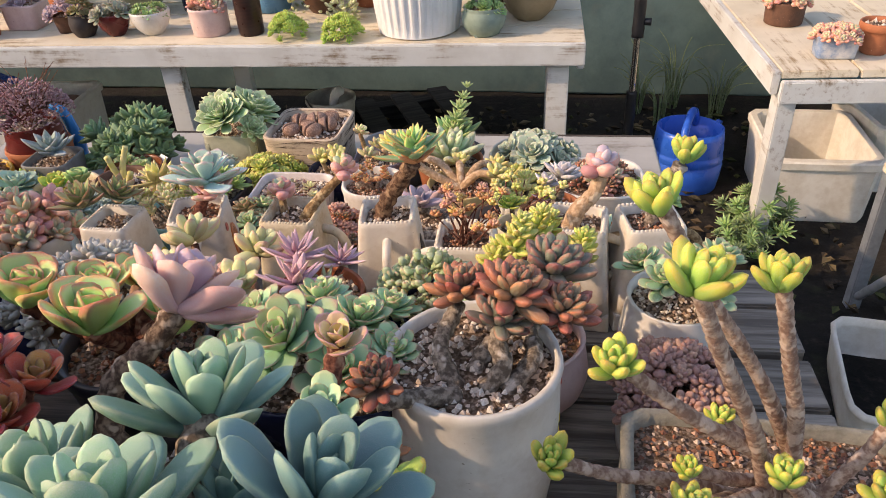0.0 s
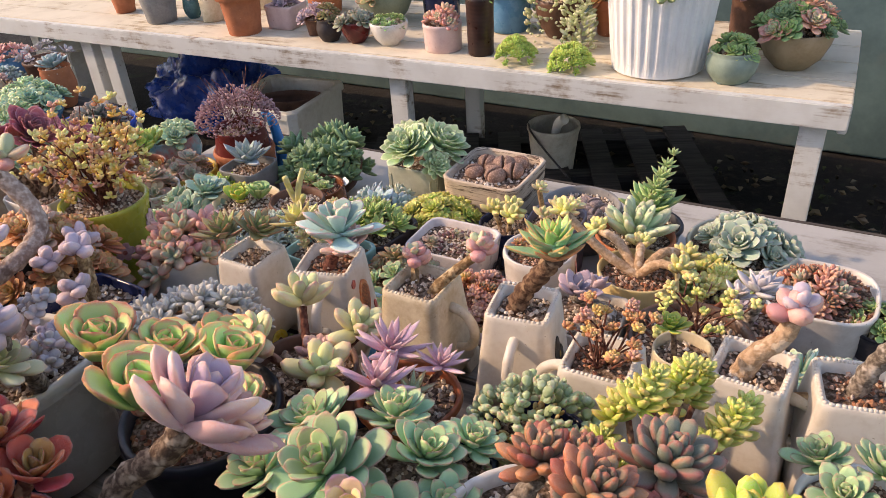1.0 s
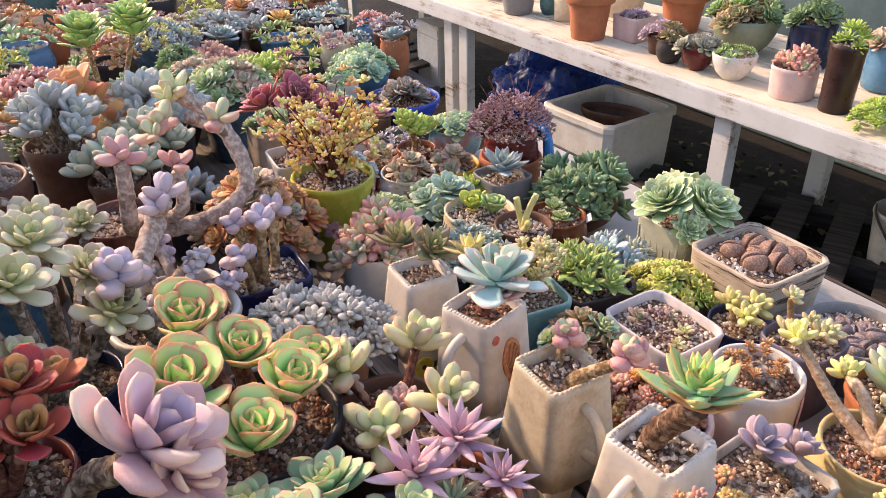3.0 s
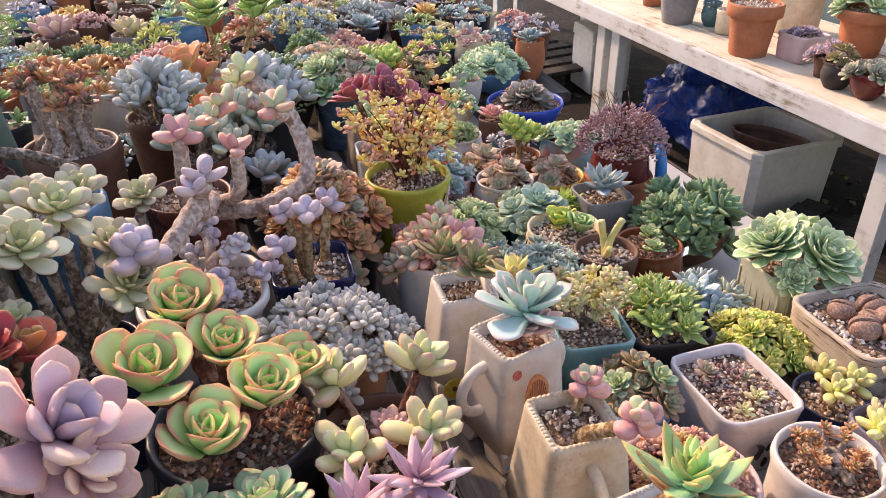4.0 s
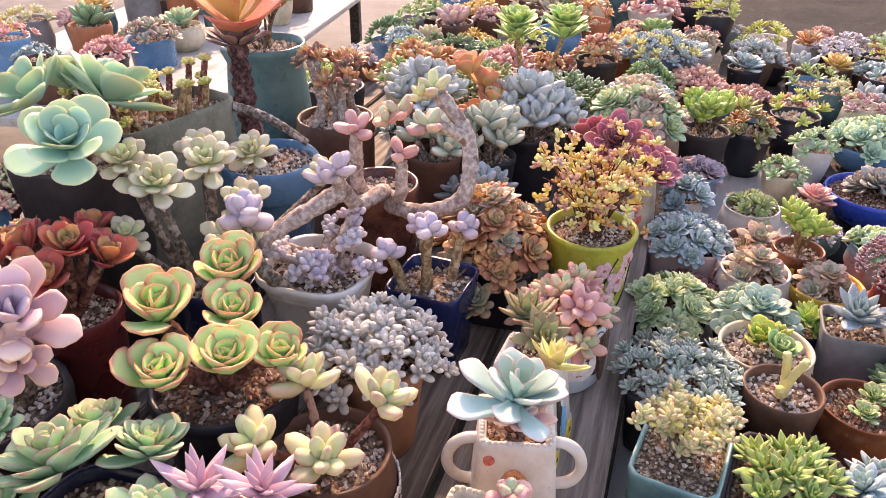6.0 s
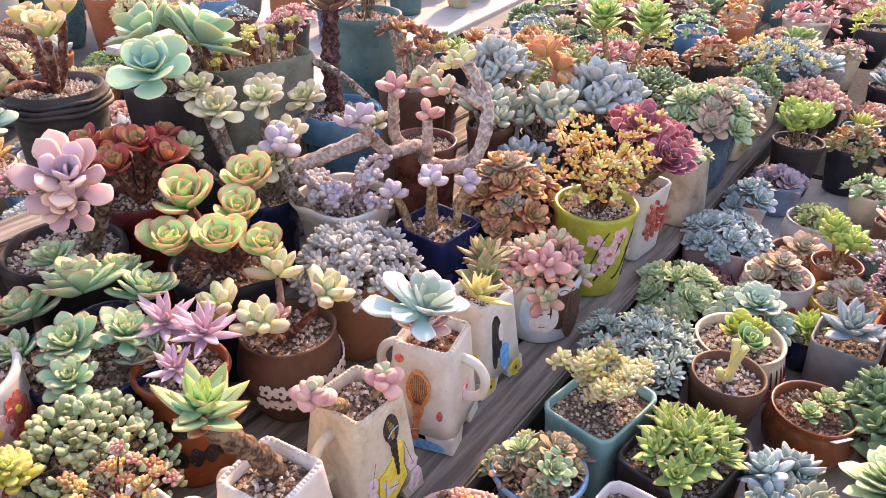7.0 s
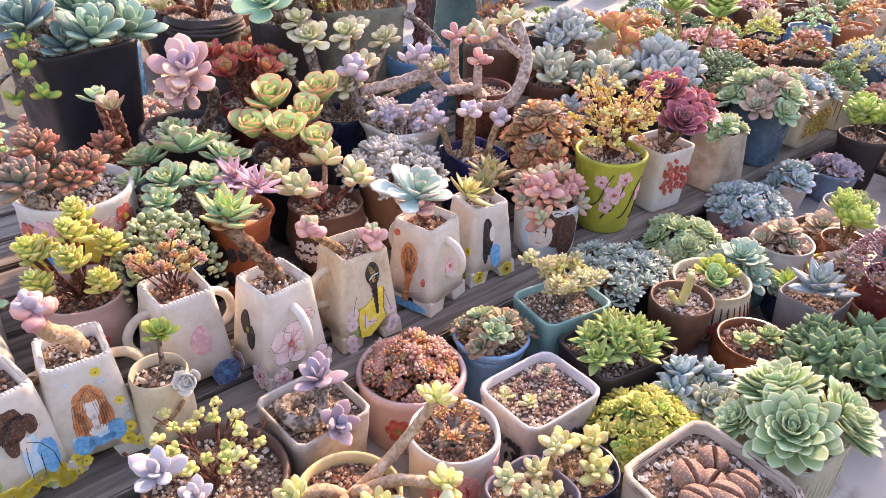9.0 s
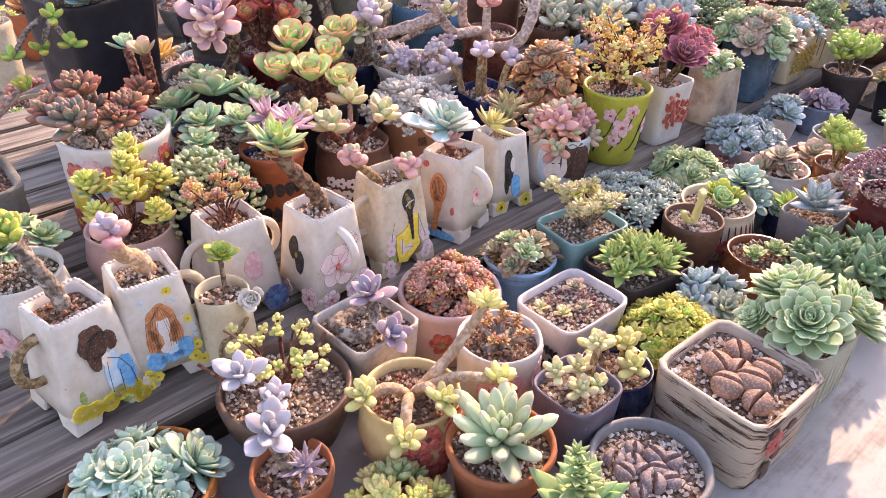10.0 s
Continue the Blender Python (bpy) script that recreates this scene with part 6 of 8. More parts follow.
for k in range(4):
    bm = box_bm(.0042, .0004, .0028, .0, (p.x, p.y, p.z), Matrix.Rotation(radians(-38), 4, "Z") @ Matrix.Rotation(radians(-55), 4, "X") @ Matrix.Translation((-.009 + .006 * k, .0011, .0045)))
    part("ink_bar", bm, INK["black"], tag)

t = potted(-0.336, 1.044, TB, "sky-blue flared pot with brown-edged green rosettes", at=(-0.3, 1.075, 1.1))
pot(t, 0.052, 0.092, glaze_mat("sky_pot", "82aecb", "5c87a8", .3, 9., .5), "flare")
dome(t, .044, .030, 11, .027, "echeveria", BROWNR, seed=2, mats=[BROWNR, ECHG, BROWNR], jitter=.5)

t = potted(-0.185, 1.028, TB, "pink-white round pot with red roses, coral-brown stonecrop mound", at=(-0.16, 1.06, 1.10))
pot(t, 0.070, 0.088, PINKP, "straight", grit=GRIT_RED)
for az in (40, 66, 90, 118):
    pot_flower(t, az, .045, .018, .069, "red", "green", 6)
dome(t, .056, .044, 74, .0135, "jelly", CORAL, seed=3, mats=[CORAL, CORAL, RUST, CORAL, ORANGEL], jitter=.7)

t = potted(-0.258, 1.182, TB, "white rectangular planter with black brushwork, sparse pink rosettes in gravel", -2, at=(-0.27, 1.205, 1))
pot(t, 0.070, 0.102, glaze_mat("white_pinkish", "d8cfc9", "a79a94", .3, 9., .5), power=7.0, b=0.058, base=0.82, grit=GRIT_PALE)
for k, (x, y, r) in enumerate(((-.03, -.02, .02), (.03, .01, .018), (-.005, .02, .016), (.045, -.02, .016))):
    ros(t, x, y, .096, r, "echeveria", CREAMG if k % 2 else PINKG, 10)
beads(t, .04, .012, 60, .008, DARKRED)
for k in range(2):
    f = Face(t, k, .058 if k else .070, .050 if k else .060, .102)
    rng = random.Random(k)
    dist = .0575 if k else .0695
    for i in range(14):
        sx = rng.uniform(-.02, .045)
        bm = bmesh.new()
        shape_bm(blob(sx, .02 + rng.uniform(0, .04), .003, .008, 7, .3, i, rng.uniform(-1, 1)), bm, f.u.cross(Vector((0, 0, 1))).normalized() * (dist - .007), f.u, f.v, .0022)
        part("brush_stroke", bm, INK["black"], t)

t = potted(-0.385, 1.296, TB, "small grey pot overflowing with yellow-green pointed rosettes", at=(-0.362, 1.322, 1.05))
pot(t, 0.055, 0.060, GREYP, "taper")
dome(t, .068, .038, 34, .0235, "echeveria", LIMEY, seed=5, mats=[LIMEY, YELLOWG, LIMEY, BRIGHT])

t = potted(-0.496, 1.305, TB, "terracotta pot with grey-blue peach-tipped pointed leaves", at=(-0.475, 1.322, 1.12))
pot(t, 0.040, 0.055, TERRA, "taper")
dome(t, .044, .03, 9, .034, "graptopetalum", BLUEL, seed=2, mats=[BLUEL, SILVERG, BLUEL])

# lithops in the carved square pot
t = potted(-0.305, 1.425, TB, "large carved cream-brown square pot with red-brown living stones", -3, at=(-0.3, 1.452, 1.08))
pot(t, 0.074, 0.108, STROKES, power=9.0, base=0.9, grit=GRIT_PALE, stone=.0038, wall=.007)
rng = random.Random(3)
LITHROWS = ((-.030, -.022, .018), (-.026, .020, .019), (.012, -.024, .020), (.034, .004, .020), (.008, .020, .022), (-.002, -.002, .017), (.030, .040, .018))
for i, (x, y, r) in enumerate(LITHROWS):
    r *= .95
    a = rng.uniform(0, 3.1)
    for s in (-1, 1):
        me = lobe_mesh(r, ((.72, 0), (.93, .25), (1., .52), (.95, .80), (.80, 1.02), (.52, 1.16), (.15, 1.22)), LITHR)
        child("lobe", me, t, Matrix.Translation((x, y, .096)) @ Matrix.Rotation(a + (0 if s > 0 else math.pi), 4, "Z") @ Matrix.Rotation(radians(-4), 4, "X"))
bm = bmesh.new()
for i in range(7):
    shape_bm(blob(-.05 + .016 * (i % 3) + rng.uniform(-.01, .02), .02 + .012 * i, .010, .007, 9, .2, i), bm, Vector((0, .0738 - .001, 0)), Vector((-1, 0, 0)), Vector((0, 0, 1)), .002)
part("clay_petals", bm, INK["brown"], t)
bm = bmesh.new()
for i in range(5):
    shape_bm(blob(-.04 + .01 * math.cos(i * 1.26), .075 + .01 * math.sin(i * 1.26), .008, .006, 9, .2, i), bm, Vector((0, .0745, 0)), Vector((-1, 0, 0)), Vector((0, 0, 1)), .003)
part("clay_blossom", bm, INK["red"], t)

# sempervivum on the fluted planter
t = potted(-0.465, 1.440, TB, "pale fluted square planter topped by two large green houseleek rosettes", -3, at=(-0.462, 1.462, 1))
pot(t, 0.060, 0.108, GREENW, power=8.0, base=0.92)
for k in range(4):
    a = k * math.pi / 2
    for i in range(7):
        u = -.046 + .0153 * i
        c, s = math.cos(a), math.sin(a)
        bm = box_bm(.006, .008, .084, .0022, (c * .0555 - s * u, s * .0555 + c * u, .008), Matrix.Rotation(a, 4, "Z"))
        part("flute", bm, GREENW, t)
for X, Y, Z, r, tilt, az in ((-.432, 1.452, .420, .064, 30, 12), (-.505, 1.478, .414, .060, 30, 120), (-.478, 1.408, .424, .064, 26, 262), (-.415, 1.395, .405, .036, 44, 320)):
    wros(t, X, Y, Z, r, "semper", SEMPB, tilt, az, True)

t = potted(-0.712, 1.425, TB, "wide brown clay bowl of dense dark-green pointed leaves", at=(-0.690, 1.432, 1.0))
pot(t, 0.080, 0.075, BROWNP, "bowl")
dome(t, .082, .045, 34, .040, "haworthia", DEEPG, seed=9, jitter=.6)

t = potted(-0.868, 1.330, TB, "grey square pot with a blue-grey agave rosette", at=(-0.808, 1.325, 1.15))
pot(t, 0.042, 0.085, GREYP, power=6.0, base=0.86)
ros(t, 0, 0, .092, .052, "agave", BLUEG, 6)
t = potted(-1.005, 1.305, TB, "round yellow glazed bowl with peach-tipped rosettes", at=(-0.968, 1.305, 1))
pot(t, 0.064, 0.070, YELLOWP, "bowl")
dome(t, .04, .03, 7, .03, "echeveria", PINKG)
t = potted(-0.868, 1.172, TB, "blue-green pot with a pale teal rosette cluster", at=(-0.815, 1.186, 1.15))
pot(t, 0.046, 0.062, TEALP, "belly")
dome(t, .05, .035, 7, .036, "echeveria", leaf_mat("leaf_pale_teal", "86b0a0", "a0bea4", "b8b49a", .5, .8, "9cc0a8"))
t = potted(-0.860, 1.262, TB, "dark blue pot with a bright green pointed rosette", at=(-0.838, 1.268, 1))
pot(t, 0.036, 0.060, NAVY, "belly")
ros(t, 0, 0, .068, .042, "agave", BRIGHT, 5), ros(t, .02, .01, .066, .026, "agave", BRIGHT, 25, 30)
t = potted(-1.005, 1.182, TB, "white pot with a painted red flower band, pinkish green rosettes", at=(-0.955, 1.19, 1.08))
pot(t, 0.054, 0.078, WHITE, "belly")
for i in range(10):
    pot_flower(t, 36 * i, .04, .014, .058, "red", "yellow", 5)
dome(t, .036, .03, 7, .03, "echeveria", PINKG)
t = potted(-1.155, 1.192, TB, "low brown clay dish with a small pink rosette", at=(-1.1, 1.2, 1.15))
pot(t, 0.050, 0.055, BROWNP, "taper")
dome(t, .02, .022, 3, .03, "echeveria", PINKG)
t = potted(-1.255, 1.195, TB, "white round pot with tight green rosettes", at=(-1.235, 1.193, 1))
pot(t, 0.056, 0.075, WHITE, "belly")
dome(t, .042, .03, 9, .026, "semper", SEMPG)
t = potted(-1.115, 1.292, TB, "brown stoneware pot with an upright green jade branch", at=(-1.045, 1.265, 1.1))
pot(t, 0.040, 0.082, COPPER, "tall")
for i, p in enumerate(twigs(t, 6, .035, .075, .004, BARK_TAN, None, 2)):
    ros(t, p.x, p.y, p.z, .03, "pachy", BRIGHT, 15, i * 60)
t = potted(-1.075, 1.392, TB, "blue and red banded bowl with pale green rosettes", at=(-1.13, 1.425, 1))
pot(t, 0.060, 0.078, glaze_mat("banded_glaze", "5a9aa0", "a0402c", .25, 9., .9), "belly")
dome(t, .05, .03, 8, .036, "echeveria", MINT)
t = potted(-0.965, 1.445, TB, "terracotta pot holding a dark red pot with mauve fuzzy shrub", at=(-0.897, 1.415, 1.15))
pot(t, 0.058, 0.075, TERRA, "straight", soil=False)
pot(t, 0.050, 0.118, REDP, "belly", soil=True)
beads(t, .078, .070, 1300, .0065, PURPLEM, z=.125, fill=.5, seed=3)
tips = twigs(t, 26, .090, .11, .0010, BARK_RED, .115, 4)
# blue bird figure beside it
t = thing("bird_planter", -0.862, 1.490, TB, "glossy sky-blue ceramic bird-necked ornament beside the terracotta pot", "ornament")
stem(t, [(0, 0, 0), (.006, 0, .05), (.0, 0, .10), (-.008, 0, .128), (-.024, .006, .132)], .017, .009, glaze_mat("sky_glaze", "2f86c4", "1f5c9a", .15), 0, "neck")
stem(t, [(-.024, .006, .132), (-.036, .009, .134), (-.040, .010, .128)], .011, .004, MATS["sky_glaze"], 0, "head")

t = thing("upturned_tub", -1.42, 1.450, GROUND, "dark upturned plastic tub carrying a blue bowl", "tub", 12)
pot(t, .10, .577, BLACKP, "straight", power=5.0, soil=False, name="body")
v, f = loft([oval(.099 * q, .099 * q, .5772 - .0004 * q, 32, 5.0) for q in (1.0, .5, .05)], True, False)
child("base", mesh_from("base", v, f, BLACKP), t)
t = potted(-1.42, 1.450, TB - .01, "wide royal blue bowl with a grey-green rosette in gravel")
pot(t, 0.100, 0.075, glaze_mat("royal_blue", "2c4fb0", "17307c", .18, 8., .5), "bowl", grit=GRIT_RED)
dome(t, .04, .035, 5, .05, "echeveria", leaf_mat("leaf_dusky", "7f8c7c", "9a9488", "a87f70", .5))
t = potted(-1.075, 1.080, TB, "pink square pot of small blue-grey rosettes", at=(-1.032, 1.068, 1.1))
pot(t, 0.058, 0.075, PINKP, power=6.0, base=.86)
dome(t, .068, .04, 22, .026, "echeveria", BLUEL, seed=4)
t = potted(-0.865, 1.062, TB, "black nursery pot of stacked grey-green houseleeks", at=(-0.825, 1.058, 1.15))
pot(t, 0.050, 0.052, BLACKP, power=6.0, base=.82)
dome(t, .060, .042, 9, .034, "semper", SEMPB, seed=3)
t = potted(-0.768, 1.062, TB, "black nursery pot of grey-green rosettes", at=(-0.738, 1.06, 1.1))
pot(t, 0.040, 0.045, BLACKP, power=6.0, base=.82)
dome(t, .045, .02, 6, .028, "fat", SILVERG)
t = potted(-0.955, 1.095, TB, "small black pot of dark red rosettes", at=(-0.918, 1.085, 1.1))
pot(t, 0.038, 0.045, BLACKP, power=6.0, base=.82)
dome(t, .04, .025, 8, .024, "echeveria", DARKRED)
t = potted(-1.315, 1.100, TB, "blue-rimmed pot of purple rosettes", at=(-1.385, 1.085, 1))
pot(t, 0.056, 0.075, glaze_mat("blue_grey_rim", "7c94a8", "6f3f40", .3), "taper")
dome(t, .045, .03, 8, .032, "echeveria", PURPLE)
t = potted(-1.175, 1.072, TB, "small white pot of pale blue pointed rosettes", at=(-1.225, 1.06, 1))
pot(t, 0.042, 0.080, WHITE, "taper")
dome(t, .04, .04, 6, .034, "echeveria", BLUEL)

# ---- table front ----
t = potted(0.000, 1.040, TB, "square white-edged wooden pot with mauve rosettes on a curled stem", 2, at=(0, 1.062, 1))
pot(t, 0.056, 0.122, glaze_mat("white_edge", "c9c1b4", "7a5c44", .6, 10., .8), power=10.0, base=.86)
stem(t, [(-.02, -.03, .11), (.03, -.025, .118), (.03, .02, .12), (0, .02, .128), (-.012, 0, .15)], .011, .008, BARK_GREY, .28)
hero(t, -.012, -.002, .153, .041, "wide", PURPLE, 10, 0)
hero(t, .0, .05, .126, .036, "wide", PURPLE, 45, 80)

t = potted(0.140, 1.050, TB, "wide brown pot with smoky purple rosettes and yellow-tipped sedum stalks", at=(0.142, 1.082, 1.12))
pot(t, 0.074, 0.098, glaze_mat("brown_red_band", "6b5344", "3c2c26", .4, 9., .7, "a0402c"), "bowl")
for X, Y, Z, r in ((.200, 1.075, .450, .036), (.178, 1.098, .422, .030)):
    wros(t, X, Y, Z, r * .88, "wide", LILACG, 20, 60, True)
for i, p in enumerate(twigs(t, 20, .078, .080, .0018, BARK_RED, None, 3)):
    if i % 3 < 2:
        ros(t, p.x, p.y, p.z, .0088, "ball", YELLOWG if i % 2 else PALEY, 20, i * 60)
for e in [(-.05, -.03, .13), (-.07, -.02, .12), (-.03, -.055, .14), (.07, -.055, .13)]:
    stem(t, [(e[0] * .5, e[1] * .5, .085), e], .002, .0018, BARK_RED)

t = potted(0.185, 1.125, TB, "small brown dish with a smoky lilac rosette on a twisted stem", at=(0.2, 1.182, 1.18))
pot(t, 0.040, 0.075, TERRA, "bowl")
stem(t, [(0, 0, .065), (.006, -.004, .09), (.012, -.01, .125)], .008, .007, BARK_GREY, .2)
hero(t, .012, -.010, .122, .034, "wide", LILACG, 25, 80)
ros(t, -.01, .01, .075, .03, "star", PURPLE, 20)

t = potted(0.300, 0.978 + .02, TB, "orange and dark banded pot full of blue-green rosettes", at=(0.330, 1.075, 1))
pot(t, 0.082, 0.075, glaze_mat("orange_dark", "c07434", "5b3a28", .35, 6., .7, "2c3238"), "straight")
dome(t, .060, .030, 11, .043, "echeveria", leaf_mat("leaf_blue_green", "a4ccb4", "c4dcc4", "d4c4a8", .6, .85, "bcdcbc", .12), seed=5)

t = potted(0.028, 1.160, TB, "ochre pot with red carved pattern and pale yellow branched rosettes", at=(0.04, 1.202, 1.05))
pot(t, 0.058, 0.112, glaze_mat("ochre_cream", "d8c088", "b0905a", .45, 9., .5, "6a4a30", .2), "belly", grit=GRIT_RED)
for i in range(7):
    pot_flower(t, 42 + 13 * i, .040 + .026 * (i % 3), .019, .0625, "red", "brown", 7)
for X, Y, Z in ((-.085, 1.165, .470), (.085, 1.150, .420), (.02, 1.205, .413), (.085, 1.215, .403), (-.05, 1.225, .413)):
    stem(t, [loc(t, .028, 1.16, .390), loc(t, (X + .028) / 2, (Y + 1.16) / 2, .420), loc(t, X, Y, Z)], .0075, .006, bark_mat("bark_sand", "c8a888", "a88868", "d8c0a4"), .10)
    wros(t, X, Y, Z, .026, "plump", PALEY, 20, math.degrees(math.atan2(Y - 1.16, X - .028)))

t = potted(-0.098, 1.195, TB, "white pot painted with a pink daisy, caudex with orange leaf tufts", at=(-0.116, 1.203, 1))
pot(t, 0.057, 0.118, WHITE, "straight", grit=GRIT_RED, wob=.04)
pot_flower(t, 50, .066, .034, .0575, "pink", "gold", 20)
pot_flower(t, 50, .066, .020, .0590, "red", "gold", 16)
pot_flower(t, 118, .072, .024, .058, "pink", "gold", 16)
stem(t, [(-.03, 0, .105), (0, .008, .118), (.03, 0, .108)], .010, .007, BARK_GREY, .2)
for i, p in enumerate(twigs(t, 8, .046, .034, .0055, bark_mat("bark_ash", "b8aa9c", "8a7a6c", "d4c8bc"), None, 6)):
    ros(t, p.x, p.y, p.z, .0115, "graptopetalum", ORANGEL, 20, i * 60)

t = potted(-0.008, 1.292, TB, "terracotta pot with a fat pale green pachyphytum", at=(0.006, 1.322, 1.1))
pot(t, 0.058, 0.095, TERRA, "taper")
hero(t, .0, .0, .092, .068, "finger", leaf_mat("leaf_pale_fat", "a4b890", "bcc49a", "ccc0a0", .5, .85, "b4c894", .12), 8, 20)

t = potted(-0.140, 1.298, TB, "lilac-grey squarish clay pot with cream pink-tipped rosettes", at=(-0.13, 1.325, 1.08))
pot(t, 0.044, 0.100, LILACP, power=4.0, base=.86)
for x, y, z, r in ((-.018, -.012, .105, .022), (.012, .014, .106, .022), (-.008, .022, .108, .018), (.03, -.01, .13, .02), (-.03, .0, .145, .018)):
    ros(t, x, y, z, r, "plump", CREAMG, 20)
stem(t, [(-.02, 0, .09), (-.03, 0, .142)], .005, .004, BARK_TAN)

t = potted(-0.262, 1.272, TB, "dark blue round pot with butter-yellow rosettes", at=(-0.222, 1.322, 1.08))
pot(t, 0.046, 0.075, NAVY, "belly")
for x, y, z, r in ((-.02, -.005, .095, .026), (.016, -.022, .100, .026), (.0, .024, .088, .026)):
    stem(t, [(x * .4, y * .4, .06), (x, y, z)], .004, .004, BARK_TAN)
    ros(t, x, y, z, r, "plump", PALEY, 15)

t = potted(-0.130, 1.445, TB, "round grey dish with a colony of grey living stones", at=(-0.122, 1.445, 1.05))
pot(t, 0.068, 0.072, GREYP, "straight", grit=GRIT_PALE)
rng = random.Random(8)
for i in range(11):
    q, a = math.sqrt((i + .2) / 11), i * 2.4
    x, y, r = .038 * q * math.cos(a) + .006, .038 * q * math.sin(a), rng.uniform(.0105, .0135)
    b = rng.uniform(0, 3.1)
    for s in (-1, 1):
        me = lobe_mesh(r, ((.7, 0), (.9, .5), (1., 1.0), (.95, 1.35), (.78, 1.6), (.45, 1.75), (.1, 1.78)), LITHG)
        child("lobe", me, t, Matrix.Translation((x, y, .052)) @ Matrix.Rotation(b + (0 if s > 0 else math.pi), 4, "Z") @ Matrix.Rotation(radians(-6), 4, "X"))

# ---- table, right end ----
t = potted(-0.020, 1.515, TB, "black pot with a tall pale-tipped green column rosette", at=(0.004, 1.438, 1.15))
pot(t, 0.052, 0.055, BLACKP, "taper")
hero(t, 0, 0, .075, .060, "open", JADEL, 5, 0)
for i in range(5):
    ros(t, .006 * i, 0, .095 + .02 * i, .034 - .005 * i, "open", SEMPG, 8, 0)
t = potted(0.160, 1.440, TB, "wide pale green glazed bowl of grey-green rosettes", at=(0.165, 1.405, 1.05))
pot(t, 0.084, 0.072, GREENW, "bowl")
dome(t, .062, .03, 9, .042, "echeveria", leaf_mat("leaf_sage", "8fa890", "aab89a", "b8b0a0", .5, .8), seed=2)
t = potted(0.275, 1.335, TB, "white octagonal pot of brown clumped stonecrop", at=(0.288, 1.315, 1.05))
pot(t, 0.078, 0.070, WHITE, power=3.2, base=.84, grit=GRIT_RED)
dome(t, .048, .03, 18, .022, "tuft", CORAL, seed=2, mats=[CORAL, PINKG, RUST])
t = potted(0.135, 1.272, TB, "terracotta bowl of trailing yellow-green rosettes", at=(0.135, 1.292, 1.05))
pot(t, 0.054, 0.055, TERRA, "bowl")
dome(t, .058, .030, 16, .026, "fat", YELLOWG, seed=6, mats=[YELLOWG, SEMPG, PALEY])
t = potted(0.375, 1.290, TB, "small black pot of grey-green rosettes")
pot(t, 0.045, 0.05, BLACKP, "taper")
dome(t, .045, .03, 7, .028, "echeveria", JADEL, seed=2)

# ---- foreground, deck end ----
t = potted(0.355, 0.470, D, "speckled stone trough with lime and yellow jelly bean branches", -4, at=(0.370, 0.500, 1))
pot(t, 0.125, 0.135, STONE, power=9.0, b=0.075, base=.92, grit=GRIT_RED, wob=.03, wall=.012)
BARK_PINK = bark_mat("bark_pinkish", "b59c88", "86695a", "ccb6a4")
heads = [(.238, .367, .785, .036), (.303, .419, .752, .030), (.225, .430, .800, .032), (.205, .395, .70, .030), (.165, .400, .60, .030), (.255, .350, .62, .026), (.33, .395, .60, .026), (.39, .375, .61, .030), (.20, .325, .62, .024), (.42, .455, .60, .028), (.30, .465, .585, .020), (.27, .415, .58, .020)]
for i, (X, Y, Z, r) in enumerate(heads):
    bx, by = .350 + .018 * (i % 4), .444 + .014 * (i % 3)
    stem(t, [loc(t, bx, by, .485), loc(t, bx * .60 + X * .40 + .006, by * .60 + Y * .40, .50 * .6 + Z * .4), loc(t, bx * .25 + X * .75 + .004, by * .25 + Y * .75, .50 * .25 + Z * .75 - .006), loc(t, X, Y, Z)], .0066, .0050, BARK_PINK, .12)
    wros(t, X, Y, Z - .008, r * .88, "sprig", LIME, 14, i * 77, r > .03)
t = potted(0.235, 0.590, D, "weathered white pot of dusty brown-pink bead leaves", at=(0.320, 0.658, 0.9))
pot(t, 0.066, 0.098, WHITE, "straight", grit=GRIT_RED)
dome(t, .07, .05, 34, .022, "jelly", leaf_mat("leaf_brown_pink", "8f6254", "a87868", "b88878", .4, .9), seed=3)
t = potted(-0.048, 0.412, D, "small dark pot with a peach rosette on a ringed red stem", at=(-0.006, 0.450, 1))
pot(t, 0.045, 0.14, DARKP, "taper")
PEACHC = leaf_mat("leaf_peach_cream", "d3c08c", "dcb090", "d890a0", .5, .7, "d8c880", .2)
stem(t, [loc(t, -.05, .415, .505), loc(t, -.048, .435, .56), loc(t, -.032, .468, .636)], .0105, .0085, BARK_RED, .25)
stem(t, [loc(t, -.05, .405, .505), loc(t, -.04, .395, .56), loc(t, -.03, .40, .622)], .009, .0075, BARK_RED, .25)
wros(t, -.030, .468, .632, .034, "kalanchoe", PEACHC, 8, 270, True)
wros(t, -.030, .400, .626, .032, "kalanchoe", MINT, 14, 300, True)
for X, Y, Z in ((-.02, .43, .545), (-.005, .445, .535), (-.04, .445, .53), (-.03, .40, .54)):
    wros(t, X, Y, Z, .028, "bunch", RUST, 20, 60)


# ---- bench display ----
BZ = 0.285


def simple(x, y, a, h, mat, shape, label, plant=None, z=BZ, **kw):
    t = potted(x, y, z, label)
    pot(t, a, h, mat, shape, stone=.006, **kw)
    if plant:
        plant(t, a)
    return t


